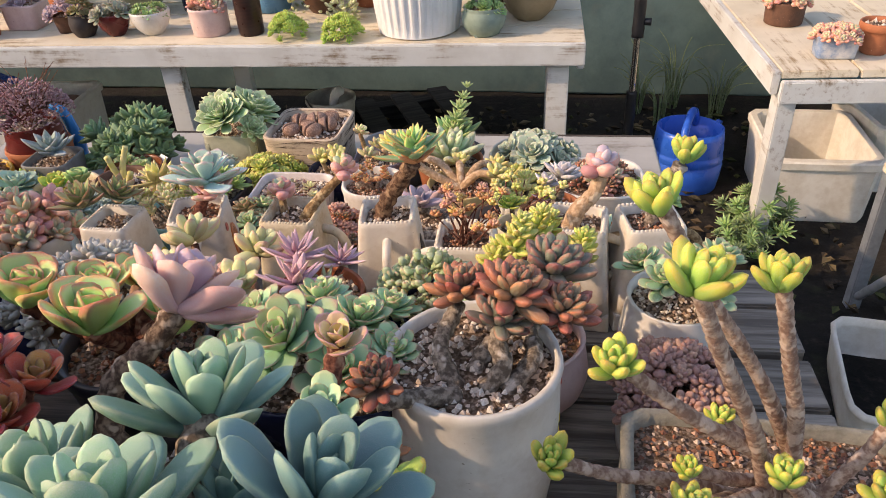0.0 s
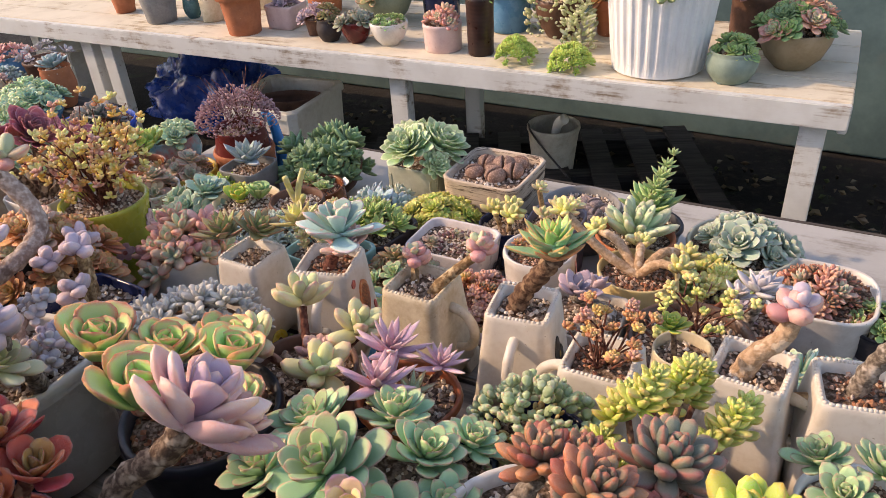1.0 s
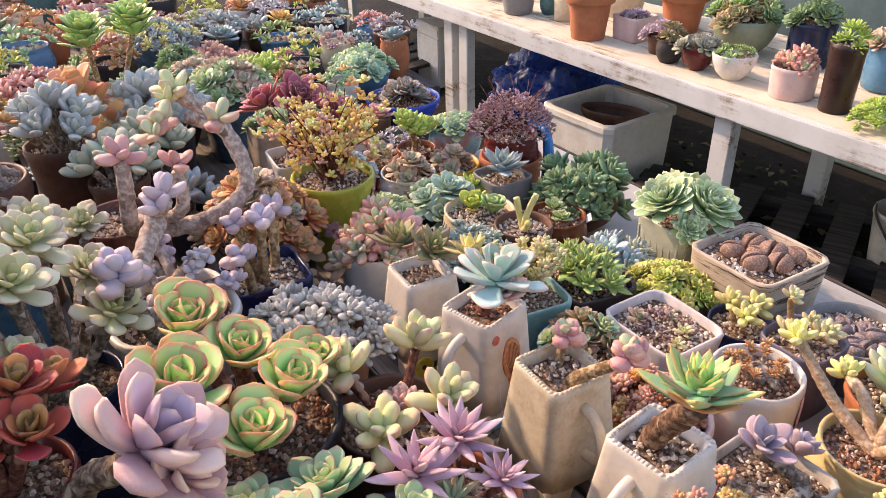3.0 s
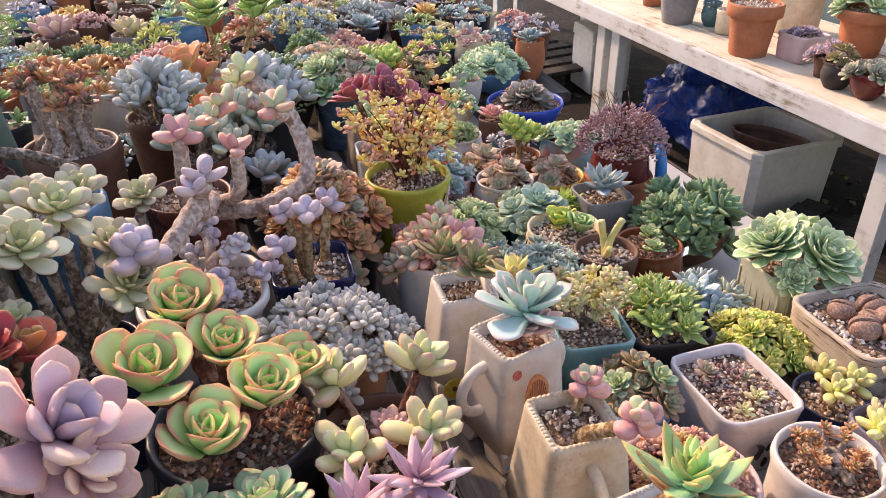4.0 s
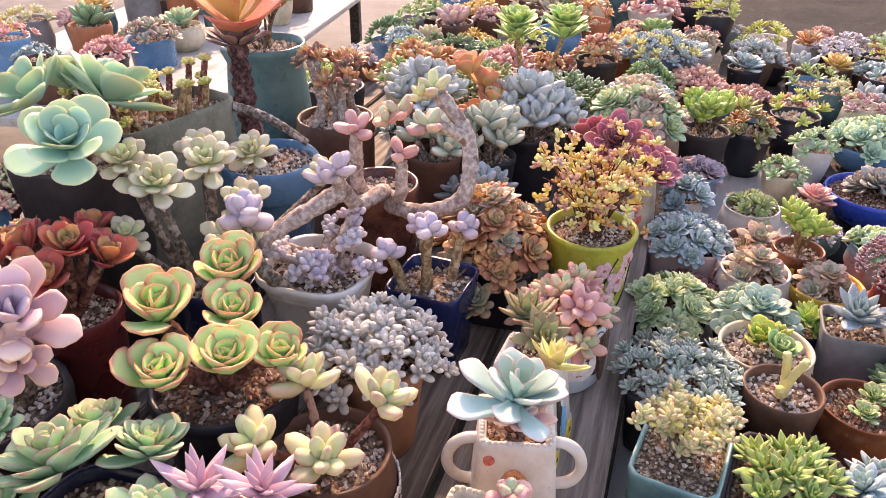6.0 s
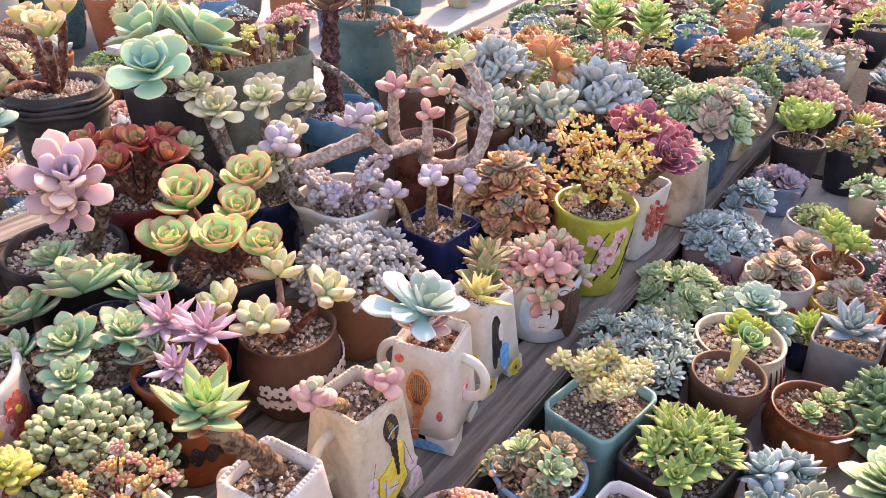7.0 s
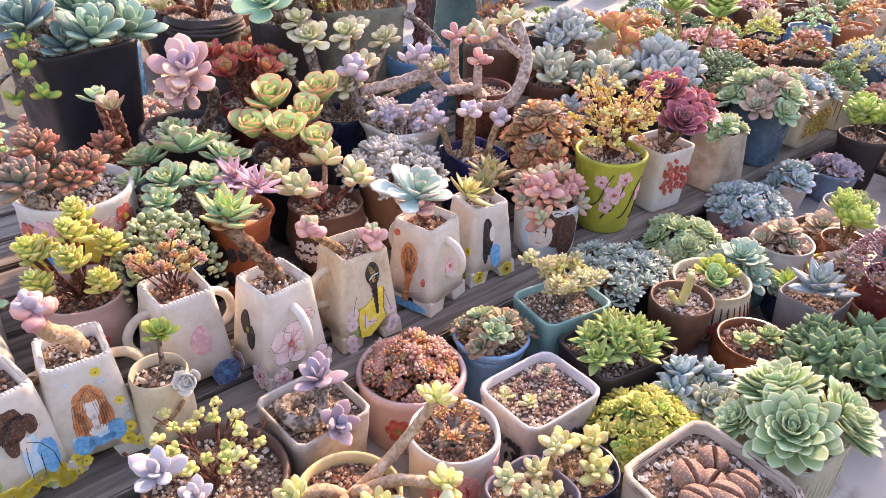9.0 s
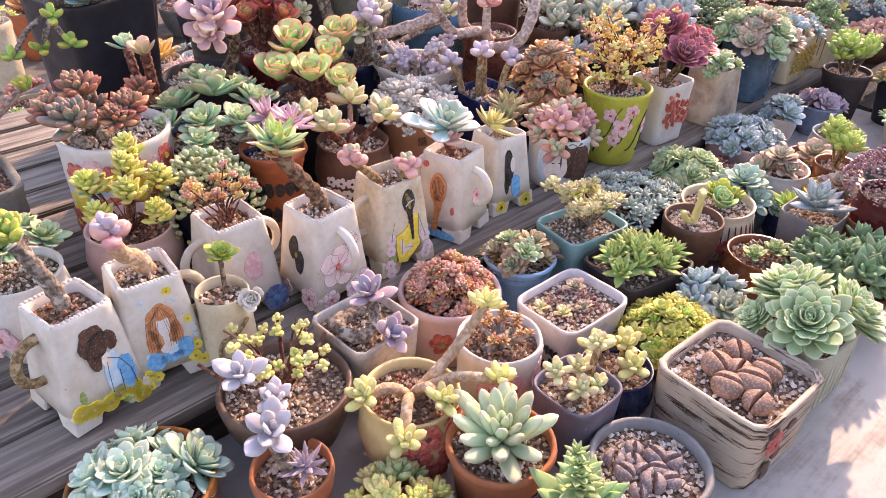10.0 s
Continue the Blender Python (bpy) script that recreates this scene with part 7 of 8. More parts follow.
def ribbed_pot(x, y):
    t = potted(x, y, BZ, "large white ribbed plastic planter with strappy green leaves")
    n = 64
    rings = []
    for z in np.linspace(0, 1, 10):
        ring = []
        for k in range(n * 2):
            a = math.pi * k / n
            r = (.132 + .026 * z) * (1 + (.022 if k % 4 < 2 else -.012) * (0.2 + .8 * min(1, 6 * z * (1.05 - z))))
            ring.append((r * math.cos(a), r * math.sin(a), .005 + .27 * z))
        rings.append(ring)
    rings.append([(p[0] * .95, p[1] * .95, .276) for p in rings[-1]])
    rings.append([(p[0] * .98, p[1] * .98, .24) for p in rings[-1]])
    v, f = loft(rings)
    child("pot", mesh_from("pot", v, f, glaze_mat("white_plastic", "e8e6e2", "cfc9c0", .35, 5., .3, None, .03), False), t)
    s = [oval(.145 * q, .145 * q, .252 + .004 * (1 - q), 32) for q in (1.0, .5, .1)]
    v, f = loft(s, True, False)
    child("soil", mesh_from("soil", v, f, SOIL), t)
    for i in range(14):
        ros(t, .07 * math.cos(i * 2.4) * math.sqrt(i / 14), .07 * math.sin(i * 2.4) * math.sqrt(i / 14), .25, .17, "spike", DEEPG if i % 2 else JADEL, 30, i * 137)


ribbed_pot(-0.219, 2.480)
simple(-1.759, 2.44, .088, .17, TERRA, "rimmed", "plain pale terracotta pot on the bench", None)
simple(-1.646, 2.56, .062, .085, PINKP, "straight", "small square pink glazed pot with faded flowers", lambda t, a: dome(t, .04, .02, 5, .03, "echeveria", PURPLE), power=8.0)
simple(-1.463, 2.49, .040, .060, BROWNP, "taper", "tiny brown pot with a trailing dusky rosette", lambda t, a: dome(t, .05, .05, 8, .035, "echeveria", PURPLE))
simple(-1.369, 2.44, .042, .075, DARKP, "belly", "small charcoal pot of olive rosettes", lambda t, a: dome(t, .03, .05, 6, .035, "semper", BROWNG))
simple(-1.261, 2.45, .056, .075, REDP, "bowl", "footed red-brown bowl with grey rosettes", lambda t, a: dome(t, .055, .03, 8, .04, "echeveria", leaf_mat("leaf_sage2", "7c8e74", "989c84", "a07a6c", .5)))
simple(-1.132, 2.46, .066, .078, WHITE, "bowl", "white footed bowl with blue speckles and green sprigs", lambda t, a: dome(t, .06, .025, 14, .024, "semper", JADEL))
simple(-0.925, 2.46, .066, .090, PINKP, "straight", "stained pinkish pot with pink rosettes", lambda t, a: dome(t, .045, .04, 7, .036, "fat", PINKJ), wob=.05)
simple(-0.782, 2.45, .045, .185, glaze_mat("umber_glaze", "3c2620", "22130f", .35, 9., .7, None, .1, 24.), "straight", "tall dark umber ribbed cylinder pot", lambda t, a: dome(t, .03, .05, 6, .035, "spike", BRIGHT))
for x, y, n, s in ((-0.638, 2.40, 26, 2), (-0.455, 2.385, 34, 4)):
    t = potted(x, y, BZ, "small cushion of bright green moss-like stonecrop on the bench", name="stonecrop_cushion")
    RIM[t.name] = 0.004
    dome(t, .056, .062, n * 2, .021, "tuft", BRIGHT, seed=s, jitter=.5)
t = simple(-0.60, 2.70, .085, .13, BROWNP, "bowl", "brown bowl with a cascading cream-variegated trailing plant")
TRAIL = leaf_mat("leaf_trailing", "b4bc84", "d4d0a0", "dcd4b0", .4, .7, None, .1)
beads(t, .12, .16, 420, .022, TRAIL, hang=1.6, fill=.6, seed=3, outline="oval")
beads(t, .05, .30, 160, .022, TRAIL, x=.10, y=-.12, z=-.01, fill=.9, seed=5, outline="oval")
t = simple(-0.002, 2.42, .064, .088, glaze_mat("grey_green", "8a9a8a", "5f7066", .5, 8., .6), "belly", "grey-green footed pot with a green rosette", lambda t, a: dome(t, .045, .03, 6, .04, "echeveria", JADEL))
for i in range(3):
    a = 2.1 * i
    part("foot", box_bm(.02, .02, .012, .003, (.04 * math.cos(a), .04 * math.sin(a), -.0005)), MATS["grey_green"], t)
t = simple(0.141, 2.59, .100, .11, glaze_mat("sand_clay", "a08c6e", "75603f", .6, 8., .5), "bowl", "wide sand-coloured bowl with a mixed green planting")
dome(t, .10, .07, 22, .045, "echeveria", DEEPG, mats=[DEEPG, JADEL, PINKJ])
simple(-2.226, 2.48, .080, .15, GREYP, "taper", "grey-brown tall pot on the bench")
simple(-2.127, 2.56, .036, .09, TEALP, "jar", "small teal glazed bottle pot")
simple(-2.015, 2.55, .044, .085, CREAM, "straight", "beige pot with a blue rim")
simple(-2.52, 2.56, .055, .10, TERRA, "taper", "terracotta pot at the far end of the bench")
simple(-1.30, 2.72, .11, .12, glaze_mat("old_green", "8a947c", "5c6650", .6), "bowl", "wide grey-green trough bowl with mixed leaves", lambda t, a: dome(t, .10, .05, 16, .05, "echeveria", JADEL, mats=[JADEL, DEEPG, BROWNG]))
simple(-0.80, 2.74, .075, .13, BLUEP, "straight", "blue-grey pot with small rosettes", lambda t, a: dome(t, .06, .05, 8, .05, "echeveria", PINKG))
simple(-1.08, 2.76, .07, .14, NAVY, "straight", "navy pot behind the small bowls", lambda t, a: dome(t, .06, .06, 8, .05, "semper", DEEPG))
simple(-0.44, 2.78, .07, .12, TERRA, "rimmed", "terracotta pot with orange flowers", lambda t, a: dome(t, .06, .06, 9, .045, "echeveria", ORANGEL))
simple(0.02, 2.80, .09, .16, BROWNP, "straight", "brown pot behind the ribbed planter", lambda t, a: dome(t, .08, .07, 10, .06, "echeveria", DARKRED))
simple(-1.62, 2.78, .09, .15, TERRA, "rimmed", "old terracotta pot at the back of the bench", lambda t, a: dome(t, .08, .05, 9, .06, "echeveria", ECHG))
simple(-1.95, 2.80, .09, .16, CREAM, "straight", "cream pot at the back of the bench", lambda t, a: dome(t, .08, .05, 9, .06, "echeveria", PURPLE))


WEEDG = leaf_mat("leaf_weed", "4c6e34", "74924a", "94a864", .5, .8, None, .05)

# ---- under and around the bench ----
FOAM = glaze_mat("styrofoam", "e6e2d8", "b8aa92", .8, 7., .45, None, .25)


def foam_box(x, y, z, w, d, h, rz, label):
    t = thing("foam_box", x, y, z, label, "box", rz)
    rings = [oval(w * s, d * s, hh, 40, 16.0, .01, x) for s, hh in ((.94, 0), (.95, .01), (1.0, h - .03), (1.02, h - .02), (1.02, h), (.90, h), (.87, .03))]
    v, f = loft(rings, True)
    child("body", mesh_from("body", v, f, FOAM, False), t)
    v, f = loft([oval(w * s, d * s, hh, 40, 16.0, .01, x) for s, hh in ((1.005, h - .028), (1.045, h - .024), (1.045, h - .002), (1.02, h + .003), (.91, h + .003), (.895, h - .01))], False, False)
    child("rim", mesh_from("rim", v, f, FOAM, False), t)
    return t


foam_box(-1.80, 2.63, GROUND, .19, .20, .27, 2, "stained white styrofoam crate under the bench, open")
t = thing("oval_dish", -1.78, 2.64, GROUND + .165, "brown glazed oval dish lying in the foam crate", "dish", 25)
pot(t, .145, .09, BROWNP, "bowl", b=.075, soil=False, wob=.08, name="body")
t = thing("foam_carton", -3.20, 2.74, GROUND, "closed white styrofoam carton standing on the ground", "box", -4)
part("body", box_bm(.25, .22, .27, .006), FOAM, t)
part("lid", box_bm(.256, .226, .06, .006, (0, 0, .2705)), FOAM, t)
t = thing("bucket", -0.635, 2.760, GROUND, "dirty white plastic bucket with a black cord", "bucket")
pot(t, .098, .235, glaze_mat("dirty_white_plastic", "b8b4a4", "83796a", .5, 9., .7), "taper", soil=False, name="body")
stem(t, [(-.09, -.03, .235), (-.04, -.10, .22), (.06, -.11, .12), (.2, -.16, .03), (.4, -.2, .012)], .004, .004, INK["black"], 0, "cord")
stem(t, [(.0, .0, .16), (.02, -.01, .24), (.05, -.02, .27)], .014, .02, FOAM, 0, "nozzle")
make_pallet()

# blue plastic sheet heaped under the bench
bm = bmesh.new()
bmesh.ops.create_icosphere(bm, subdivisions=5, radius=1.0)
for v in bm.verts:
    k = 1 + .35 * noise.noise(v.co * 2.2) + .20 * abs(noise.noise(v.co * 5)) + .10 * abs(noise.noise(v.co * 12))
    v.co = Vector((v.co.x * .34 * k, v.co.y * .20 * k, max(0, v.co.z + .25) * .24 * k))
me = bpy.data.meshes.new("blue_sheet")
bm.to_mesh(me)
bm.free()
for p in me.polygons:
    p.use_smooth = True
me.materials.append(glaze_mat("blue_sheet", "24489a", "122a66", .25, 9., .6))
ob = new("blue_sheet", me)
ob.location = (-2.42, 2.86, GROUND)
tagged(ob, "crumpled blue plastic sheet heaped under the bench", "plastic sheet")


def watering_can(x, y):
    t = thing("watering_can", x, y, GROUND, "bright blue plastic watering can with moulded ribs standing on the ground", "watering can", -20)
    m = glaze_mat("blue_plastic", "2a66d0", "1c48a4", .32, 6., .3, None, .04)
    prof = [(.90, 0), (.94, .03), (1.0, .25), (1.02, .45), (.985, .47), (.985, .50), (1.02, .52), (1.0, .6), (.975, .62), (.975, .65), (1.0, .67), (.96, .9), (.94, 1.0)]
    rings = [oval(.120 * r, .105 * r, .225 * z, 48) for r, z in prof]
    rings.append(oval(.107, .092, .225, 48)), rings.append(oval(.104, .089, .12, 48))
    v, f = loft(rings)
    child("body", mesh_from("body", v, f, m), t)
    stem(t, [(0, -.102, .11), (0, -.135, .17), (0, -.108, .255), (0, -.03, .285), (0, .06, .255), (0, .100, .195)], .0125, .0135, m, 0, "handle", 14)
    stem(t, [(.02, .09, .05), (.05, .15, .10), (.07, .21, .17)], .018, .012, m, 0, "spout", 14)


watering_can(0.702, 2.515)

# slim stand pole
t = thing("stand_pole", 0.495, 2.545, GROUND, "slim black and chrome lighting stand beside the bench", "stand")
BLACKM = glaze_mat("black_metal", "1c1c1e", "2c2c2e", .4, 9., .3)
n = Nodes("chrome")
CHROME = n.done(n.mix(n.span(n.noise(60.0), .4, .7), (.55, .53, .50, 1), (.4, .39, .38, 1)), .25, 1.0)
stem(t, [(0, 0, .02), (0, 0, .34)], .018, .018, BLACKM, 0, "lower_tube", 16)
stem(t, [(0, 0, .34), (0, 0, .56)], .011, .011, CHROME, 0, "chrome_tube", 16)
stem(t, [(0, 0, .53), (0, 0, .68)], .020, .020, BLACKM, 0, "collar", 16)
stem(t, [(.018, 0, .58), (.04, -.005, .58)], .012, .012, BLACKM, 0, "knob", 12)
for i in range(3):
    a = 2.1 * i + .4
    stem(t, [(0, 0, .12), (.22 * math.cos(a), .22 * math.sin(a), .008)], .008, .008, BLACKM, 0, "leg", 8)

# side bench with foam planters
t = thing("side_bench", 0.822, 2.072, 0.018, "weathered wooden side bench with a tan top", "bench", -88, "", "structure")
part("board", box_bm(1.6, 0.20, 0.022, .003, (-.8, .10, .245)), BENCHT, t)
part("board", box_bm(1.6, 0.20, 0.022, .003, (-.8, .305, .244)), BENCHT, t)
part("board", box_bm(1.6, 0.20, 0.022, .003, (-.8, .51, .245)), BENCHT, t)
part("front_rail", box_bm(1.6, 0.022, 0.065, .003, (-.8, -.011, .20)), BENCHW, t)
part("end_rail", box_bm(0.022, .62, 0.063, .003, (.011, .31, .18)), BENCHW, t)
for x in (-.03, -1.5):
    for y in (.03, .58):
        part("post", box_bm(.065, .05, .2255 - GROUND, .003, (x, y, GROUND - .018)), BENCHW, t)
simple(0.985, 2.19, .055, .06, glaze_mat("blue_white", "6f88a8", "d8d4cc", .4, 12., .9), "straight", "low blue and white trough of pinkish pebble leaves", lambda t, a: dome(t, .06, .03, 20, .022, "jelly", PINKJ), z=.286, b=.035, power=6.0)
simple(1.10, 2.22, .05, .085, TERRA, "rimmed", "terracotta pot on the side bench", z=.286)
simple(0.93, 2.50, .06, .07, BROWNP, "straight", "brown pot of pink stonecrop on the side bench", lambda t, a: dome(t, .06, .04, 14, .03, "jelly", PINKJ), z=.286)
foam_box(1.09, 2.46, GROUND, .165, .205, .22, -2, "white styrofoam planter box holding soil and a broken dish")
t = thing("broken_dish", 1.06, 2.42, GROUND + .03, "old oval dish lying in the styrofoam planter", "dish", 20)
pot(t, .08, .05, GREYP, "bowl", b=.05, soil=False, name="body")
foam_box(1.44, 2.66, GROUND, .16, .20, .24, 6, "white styrofoam box behind the planter box")
t = thing("corner_table", 1.02, 1.84, 0.0, "small wooden corner table with grey metal legs", "table", -86)
part("tabletop", box_bm(.6, .5, .025, .003, (-.0 + .31, .26, .115)), BENCHT, t)
for x, y in ((.03, .03), (.58, .03), (.03, .48), (.58, .48)):
    part("leg", box_bm(.035, .035, .115 - GROUND, .003, (x, y, GROUND)), glaze_mat("grey_metal", "7c8288", "565a60", .5), t)
stem(t, [(.05, .03, GROUND + .05), (.30, .03, .05), (.5, .03, .1)], .012, .012, MATS["grey_metal"], 0, "brace", 8)
t = thing("plastic_tray", 1.02, 1.42, GROUND, "white plastic tray on the ground", "tray", -10)
pot(t, .14, .12, FOAM, "straight", b=.18, power=8.0, soil=False, name="body")

# weeds between wall and bench
for i, (x, y, s) in enumerate(((.86, 2.13, .21), (.80, 2.02, .15))):
    t = thing("weed", x, y, GROUND, "leafy green weed growing from the dark soil", "weed")
    rng = random.Random(i)
    for k in range(13):
        a = k * 2.4
        q = math.sqrt((k + .5) / 13)
        e = Vector((s * .6 * math.cos(a) * q, s * .6 * math.sin(a) * q, s * (1.0 - .55 * q)))
        stem(t, [(0, 0, 0), (e.x * .4, e.y * .4, e.z * .6), e], .0022, .0014, DEEPG, 0, "stalk", 5)
        for j in range(3):
            p = e * (1 - .22 * j)
            ros(t, p.x, p.y, p.z, s * rng.uniform(.16, .24), "star", WEEDG if k % 2 else JADEL, 30, math.degrees(a) + 60 * j, "leaf_whorl")
for i, (x, y, s) in enumerate(((.60, 3.16, .34), (.76, 3.22, .38), (.92, 3.10, .30), (.68, 3.02, .24))):
    t = thing("grass_tuft", x, y, GROUND, "thin tuft of green grass by the teal wall", "grass")
    rng = random.Random(i + 9)
    for k in range(22):
        a, h = rng.uniform(0, 6.28), s * rng.uniform(.5, 1.0)
        lean = h * rng.uniform(.15, .7)
        stem(t, [(.02 * math.cos(a), .02 * math.sin(a), 0), (lean * .35 * math.cos(a), lean * .35 * math.sin(a), h * .65), (lean * math.cos(a), lean * math.sin(a), h * rng.uniform(.75, 1.0))], .0036, .0008, WEEDG, 0, "blade", 4)

# litter of leaves and chips under the bench
rng = np.random.RandomState(6)
V, F = [], []
for i in range(900):
    x, y = rng.uniform(-1.8, 1.2), rng.uniform(1.75, 3.2)
    a, s = rng.uniform(0, 6.28), rng.uniform(.008, .03)
    c, d = math.cos(a) * s, math.sin(a) * s
    z = rng.uniform(.012, .03)
    k = len(V)
    V += [(x + c, y + d, z), (x - d * .5, y + c * .5, z + .006), (x - c, y - d, z), (x + d * .5, y - c * .5, z + .006), (x, y, z - .012)]
    F += [(k, k + 1, k + 2, k + 3), (k, k + 4, k + 1), (k + 1, k + 4, k + 2), (k + 2, k + 4, k + 3), (k + 3, k + 4, k)]
ob = new("leaf_litter", mesh_from("leaf_litter", V, F, grit_mat("litter", ["5a4c3a", "3c3a2c", "6e6248", "46502f", "7c705c", "2f2a24"]), False))
ob.location = (0, 0, GROUND)
tagged(ob, "scattered dead leaves and wood chips on dark soil", "litter", kind="stuff")


# ---- far end of the deck and the tables beyond ----
def far_pots(x0, x1, y0, y1, z, n, seed, group, scale=1.0, hi=0.0):
    """A crowd of assorted succulents standing close together."""
    rng = random.Random(seed)
    kinds = [("echeveria", ECHG), ("echeveria", PINKG), ("pachy", SILVER), ("echeveria", BLUEL), ("fat", CREAMG), ("semper", SEMPG), ("jelly", PINKJ), ("echeveria", LILACG), ("aeonium", JADEL), ("echeveria", ORANGEL), ("tuft", DEEPG), ("open", YELLOWG), ("echeveria", PINKP2), ("fat", PEACH), ("jelly", CORAL), ("echeveria", YELLEAF)]
    words = ["pale green", "pink-tinged", "silvery", "blue-green", "cream", "green houseleek", "pink bead-leaved", "lilac-grey", "leafy green", "orange", "dark green", "yellow-green", "soft pink", "peach", "coral-brown", "gold"]
    pots_ = [(BLACKP, "black"), (TERRA, "terracotta"), (GREYP, "grey"), (BROWNP, "brown"), (WHITE, "white"), (TEALP, "teal"), (BLUEP, "blue"), (CREAM, "cream")]
    placed = []
    tries = 0
    stand = [o.matrix_basis.translation for o in scene.objects if o.parent is None and o.name.startswith("potted")]
    while len(placed) < n and tries < n * 60:
        tries += 1
        x, y = rng.uniform(x0, x1), rng.uniform(y0, y1)
        a = rng.uniform(.042, .070) * scale
        if any((x - px) ** 2 + (y - py) ** 2 < (a + pa + .012) ** 2 for px, py, pa in placed):
            continue
        if any((x - p.x) ** 2 + (y - p.y) ** 2 < (a + .075) ** 2 for p in stand):
            continue
        placed.append((x, y, a))
        k = rng.randrange(len(kinds))
        m, w = pots_[rng.randrange(len(pots_))]
        t = potted(x, y, z, f"{w} pot with {words[k]} rosettes in a crowd of pots", rng.uniform(0, 360), group)
        h = (rng.uniform(.06, .12) + hi * rng.uniform(0, 1)) * scale
        pot(t, a, h, m, ("taper", "belly", "straight", "bowl")[rng.randrange(4)], stone=.006)
        big = rng.random()
        if big < .25:
            ros(t, 0, 0, h, a * 1.25, kinds[k][0], kinds[k][1], 8)
        else:
            dome(t, a * 1.2, a * rng.uniform(.5, 1.1), int(rng.uniform(7, 20)), a * rng.uniform(.38, .55), kinds[k][0], kinds[k][1], seed=len(placed), join=True)


t = potted(-1.440, 0.780, D, "broad dome of dense dark-green bead sedum in a dark pot", at=(-1.315, 0.785, 1.15))
pot(t, .085, .10, DARKP, "bowl")
beads(t, .105, .085, 900, .012, leaf_mat("leaf_bead_green", "55764a", "7c9662", "9aa878", .4, .9, None, .05), fill=.3, seed=2)
t = potted(-1.330, 0.640, D, "upright pot of olive-green bead sedum", at=(-1.275, 0.605, 1.2))
pot(t, .065, .10, BROWNP, "taper")
beads(t, .085, .10, 600, .011, leaf_mat("leaf_bead_olive", "7c8a4a", "9aa05a", "b0a068", .4, .9, None, .05), fill=.3, seed=3)
t = potted(-1.545, 1.085, TB, "dark pot with a leafy bright-green jade bush", at=(-1.5, 1.085, 1))
pot(t, .058, .13, DARKP, "taper")
for i, p in enumerate(twigs(t, 9, .07, .09, .004, BARK, None, 3)):
    ros(t, p.x, p.y, p.z, .038, "pachy", JADEL if i % 2 else BRIGHT, 20, i * 50)
t = potted(-1.30, 0.700, D, "brown pot with bright green shiny rosettes on bare stems")
pot(t, .055, .12, BROWNP, "taper")
SHINY = leaf_mat("leaf_shiny_green", "6fa03c", "98bc54", "b4c46c", .5, .8, "a8cc58", .2, .36)
for X, Y, Z in ((-1.240, 0.681, 0.679), (-1.270, 0.775, 0.682)):
    stem(t, [loc(t, -1.30, .70, .475), loc(t, (X - 1.30) / 2 - .01, (Y + .70) / 2, .56), loc(t, X, Y, Z - .01)], .006, .005, BARK_TAN, .12)
    wros(t, X, Y, Z, .056, "aeonium", SHINY, 10, 30)
    wros(t, X, Y, Z - .022, .052, "aeonium", SHINY, 6, 200)
t = potted(-1.72, 0.795, D, "dark pot with a round mound of brown-orange rosettes")
pot(t, .055, .13, DARKP, "taper")
dome(t, .06, .06, 16, .028, "echeveria", CORAL, seed=3, mats=[CORAL, ORANGEL], join=True)
t = potted(-1.875, 0.940, D, "blue-white pot heaped with a blue-yellow cushion of stonecrop")
pot(t, .075, .12, MATS["blue_drip"], "bowl")
dome(t, .11, .055, 60, .024, "tuft", BLUEG, seed=6, mats=[BLUEG, BLUEG, PALEY], join=True)
t = potted(-1.645, 0.935, D, "square cream pot with dark brush marks and a green leafy bush")
pot(t, .056, .105, CREAM, power=8.0, base=.88)
f = Face(t, 0, .056, .050, .105)
f.line("black", *[[(-.8 + .2 * k, .25 + .09 * (k % 2)), (-.76 + .2 * k, .78)] for k in range(9)], w=.0009, lift=.0032)
dome(t, .055, .055, 26, .022, "tuft", DEEPG, seed=5, mats=[DEEPG, JADEL], join=True)
t = potted(-1.595, 1.190, TB, "black pot with an orange and olive rosette mound")
pot(t, .056, .11, BLACKP, "taper")
dome(t, .06, .05, 22, .026, "echeveria", ORANGEL, seed=9, mats=[ORANGEL, ORANGEL, BROWNG], join=True)
far_pots(-2.30, -1.56, 0.10, 1.06, D, 38, 1, "pots at the deck's far end")
far_pots(-3.40, -2.36, 0.10, 1.10, D, 34, 9, "pots at the deck's far end", 1.15, .05)
far_pots(-1.50, -1.02, 0.10, 0.52, D, 8, 2, "pots at the deck's far end", 1.0, .06)
far_pots(-1.58, -1.35, 1.14, 1.34, TB, 4, 3, "pots at the table's far end")
far_pots(-1.42, -1.20, 1.24, 1.34, TB, 3, 4, "pots at the table's far end", .7)
t = thing("far_table", -2.20, 1.42, 0.0, "low weathered wooden table crowded with pots", "table", -4.2, "", "structure")
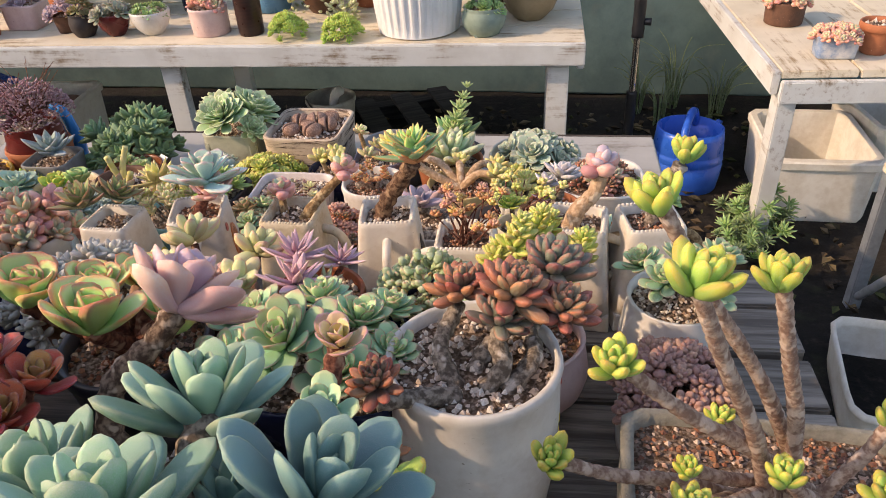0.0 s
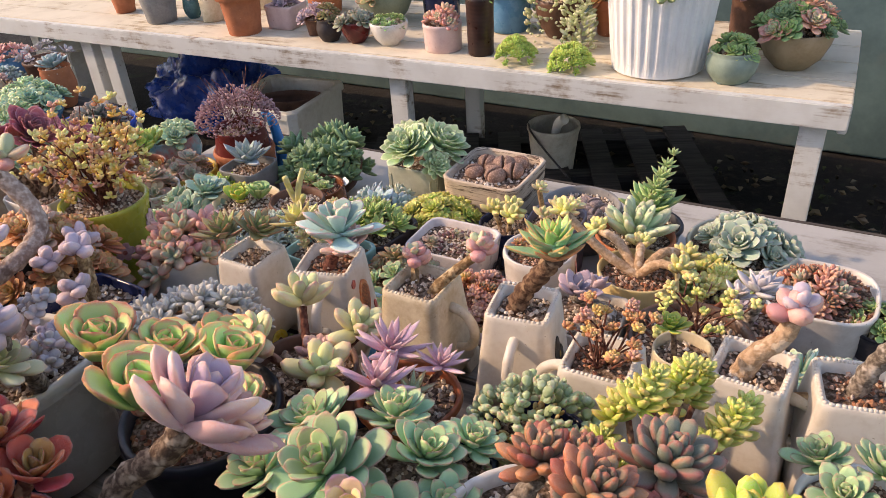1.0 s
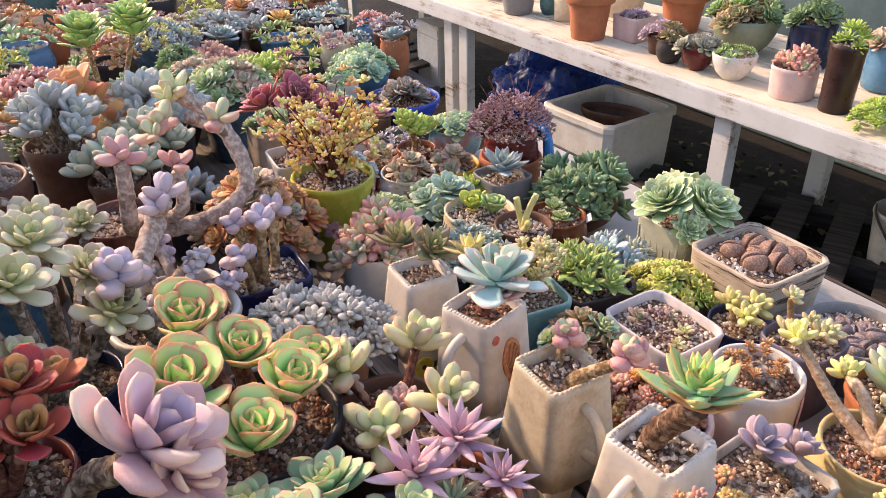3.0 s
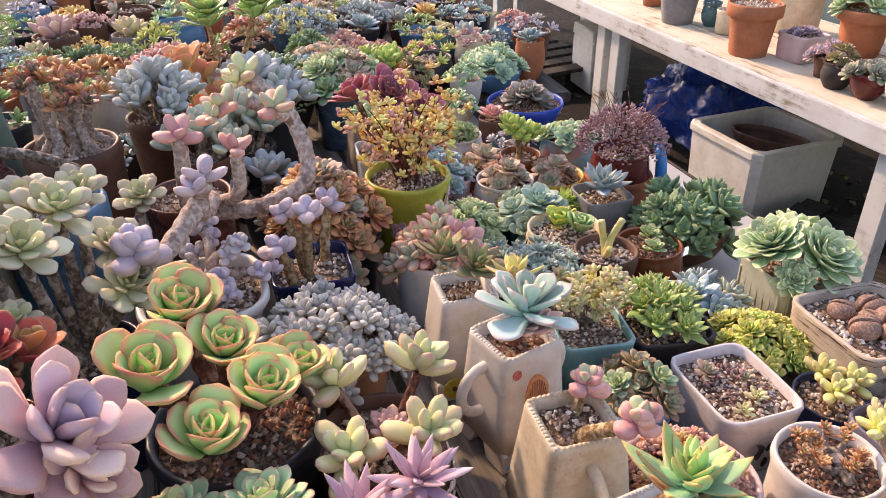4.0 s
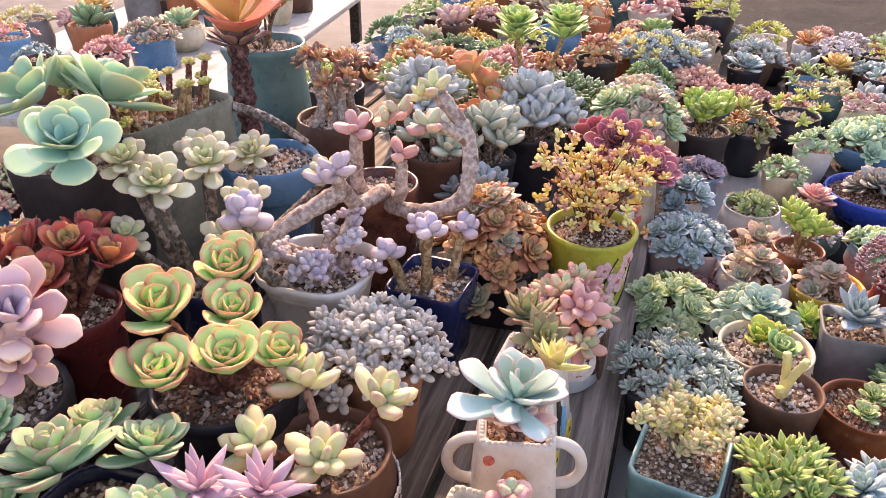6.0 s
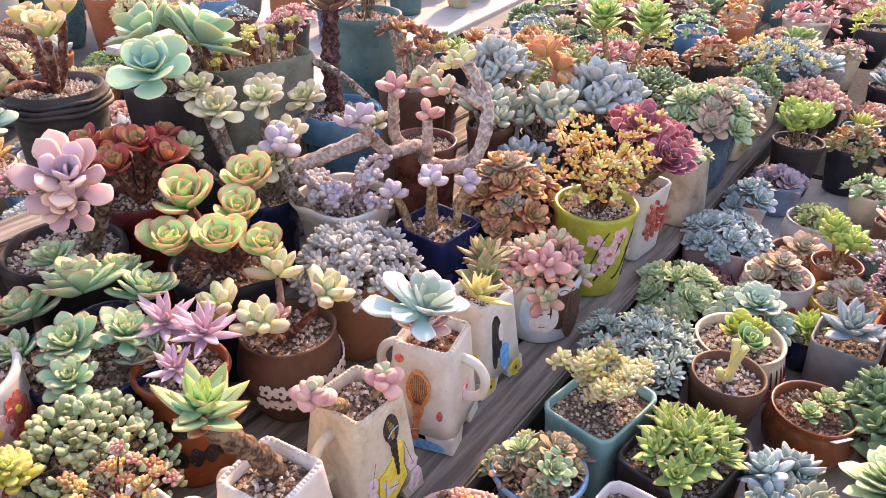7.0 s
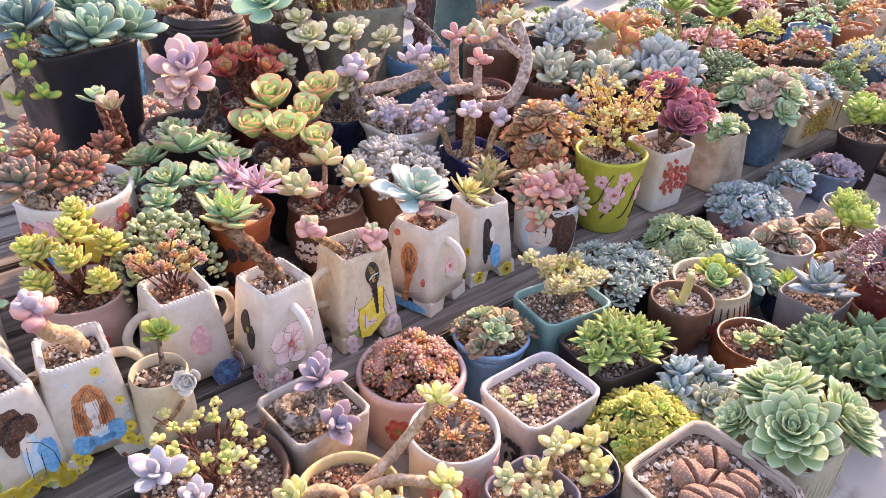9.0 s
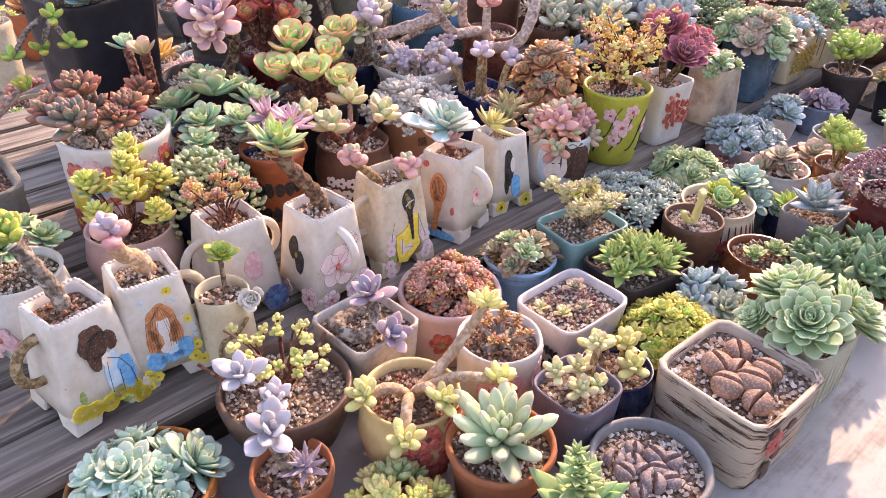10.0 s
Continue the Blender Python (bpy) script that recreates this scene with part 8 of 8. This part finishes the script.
part("tabletop", box_bm(1.16, 0.62, 0.03, 0.004, (0, 0, .26)), DECKDARK, t)
for x in (-.52, .52):
    for y in (-.25, .25):
        part("leg", box_bm(.06, .06, .258 - GROUND, .003, (x, y, GROUND)), DECKDARK, t)
t = potted(-1.70, 1.475, .291, "wide grey-blue bowl with pale mint rosettes")
pot(t, .085, .07, BLUEP, "bowl")
dome(t, .085, .05, 14, .045, "echeveria", MINT, seed=3)
far_pots(-2.72, -1.70, 1.15, 1.70, .291, 34, 14, "pots on the far table")

# neighbouring low table on the paving
t = thing("side_table", -2.9, -1.35, 0.0, "long pale board table beyond the deck", "table", 8, "", "structure")
part("tabletop", box_bm(2.6, 1.2, .03, .004, (0, 0, .10)), TABLEW, t)
for x in (-1.2, 0, 1.2):
    for y in (-.5, .5):
        part("leg", box_bm(.06, .06, .10 - GROUND - .045, .003, (x, y, GROUND + .045)), DECKDARK, t)
far_pots(-3.9, -1.8, -1.75, -0.95, .13, 24, 5, "pots on the side table", 1.4, .06)
far_pots(-1.7, 0.1, -1.5, -0.5, GROUND + .045, 34, 6, "pots standing on the paving", 1.5, .06)
far_pots(-2.6, 0.3, -2.6, -1.9, GROUND + .045, 26, 7, "pots standing on the paving", 1.7, .10)
far_pots(-3.4, -0.2, -4.6, -2.9, GROUND + .045, 30, 8, "pots standing on the paving", 2.2, .12)

# odds and ends on the ground past the table
t = thing("wooden_pallet", -3.60, 2.42, GROUND, "weathered wooden pallet past the table", "pallet", 8)
for y in (-.3, 0, .3):
    part("bearer", box_bm(.9, .07, .09, .003, (0, y, 0)), DECKDARK, t)
for i in range(7):
    part("slat", box_bm(.09, .72, .02, .002, (-.4 + i * .133, 0, .0995)), DECKDARK, t)
t = thing("storage_jar", -3.30, 1.75, GROUND, "large brown earthenware storage jar on the ground", "jar")
pot(t, .16, .42, BROWNP, "jar", soil=False, name="body")
t = thing("storage_jar", -2.80, 2.05, GROUND, "dusty grey earthenware jar on the ground", "jar")
pot(t, .12, .22, GREYP, "bowl", soil=False, name="body")
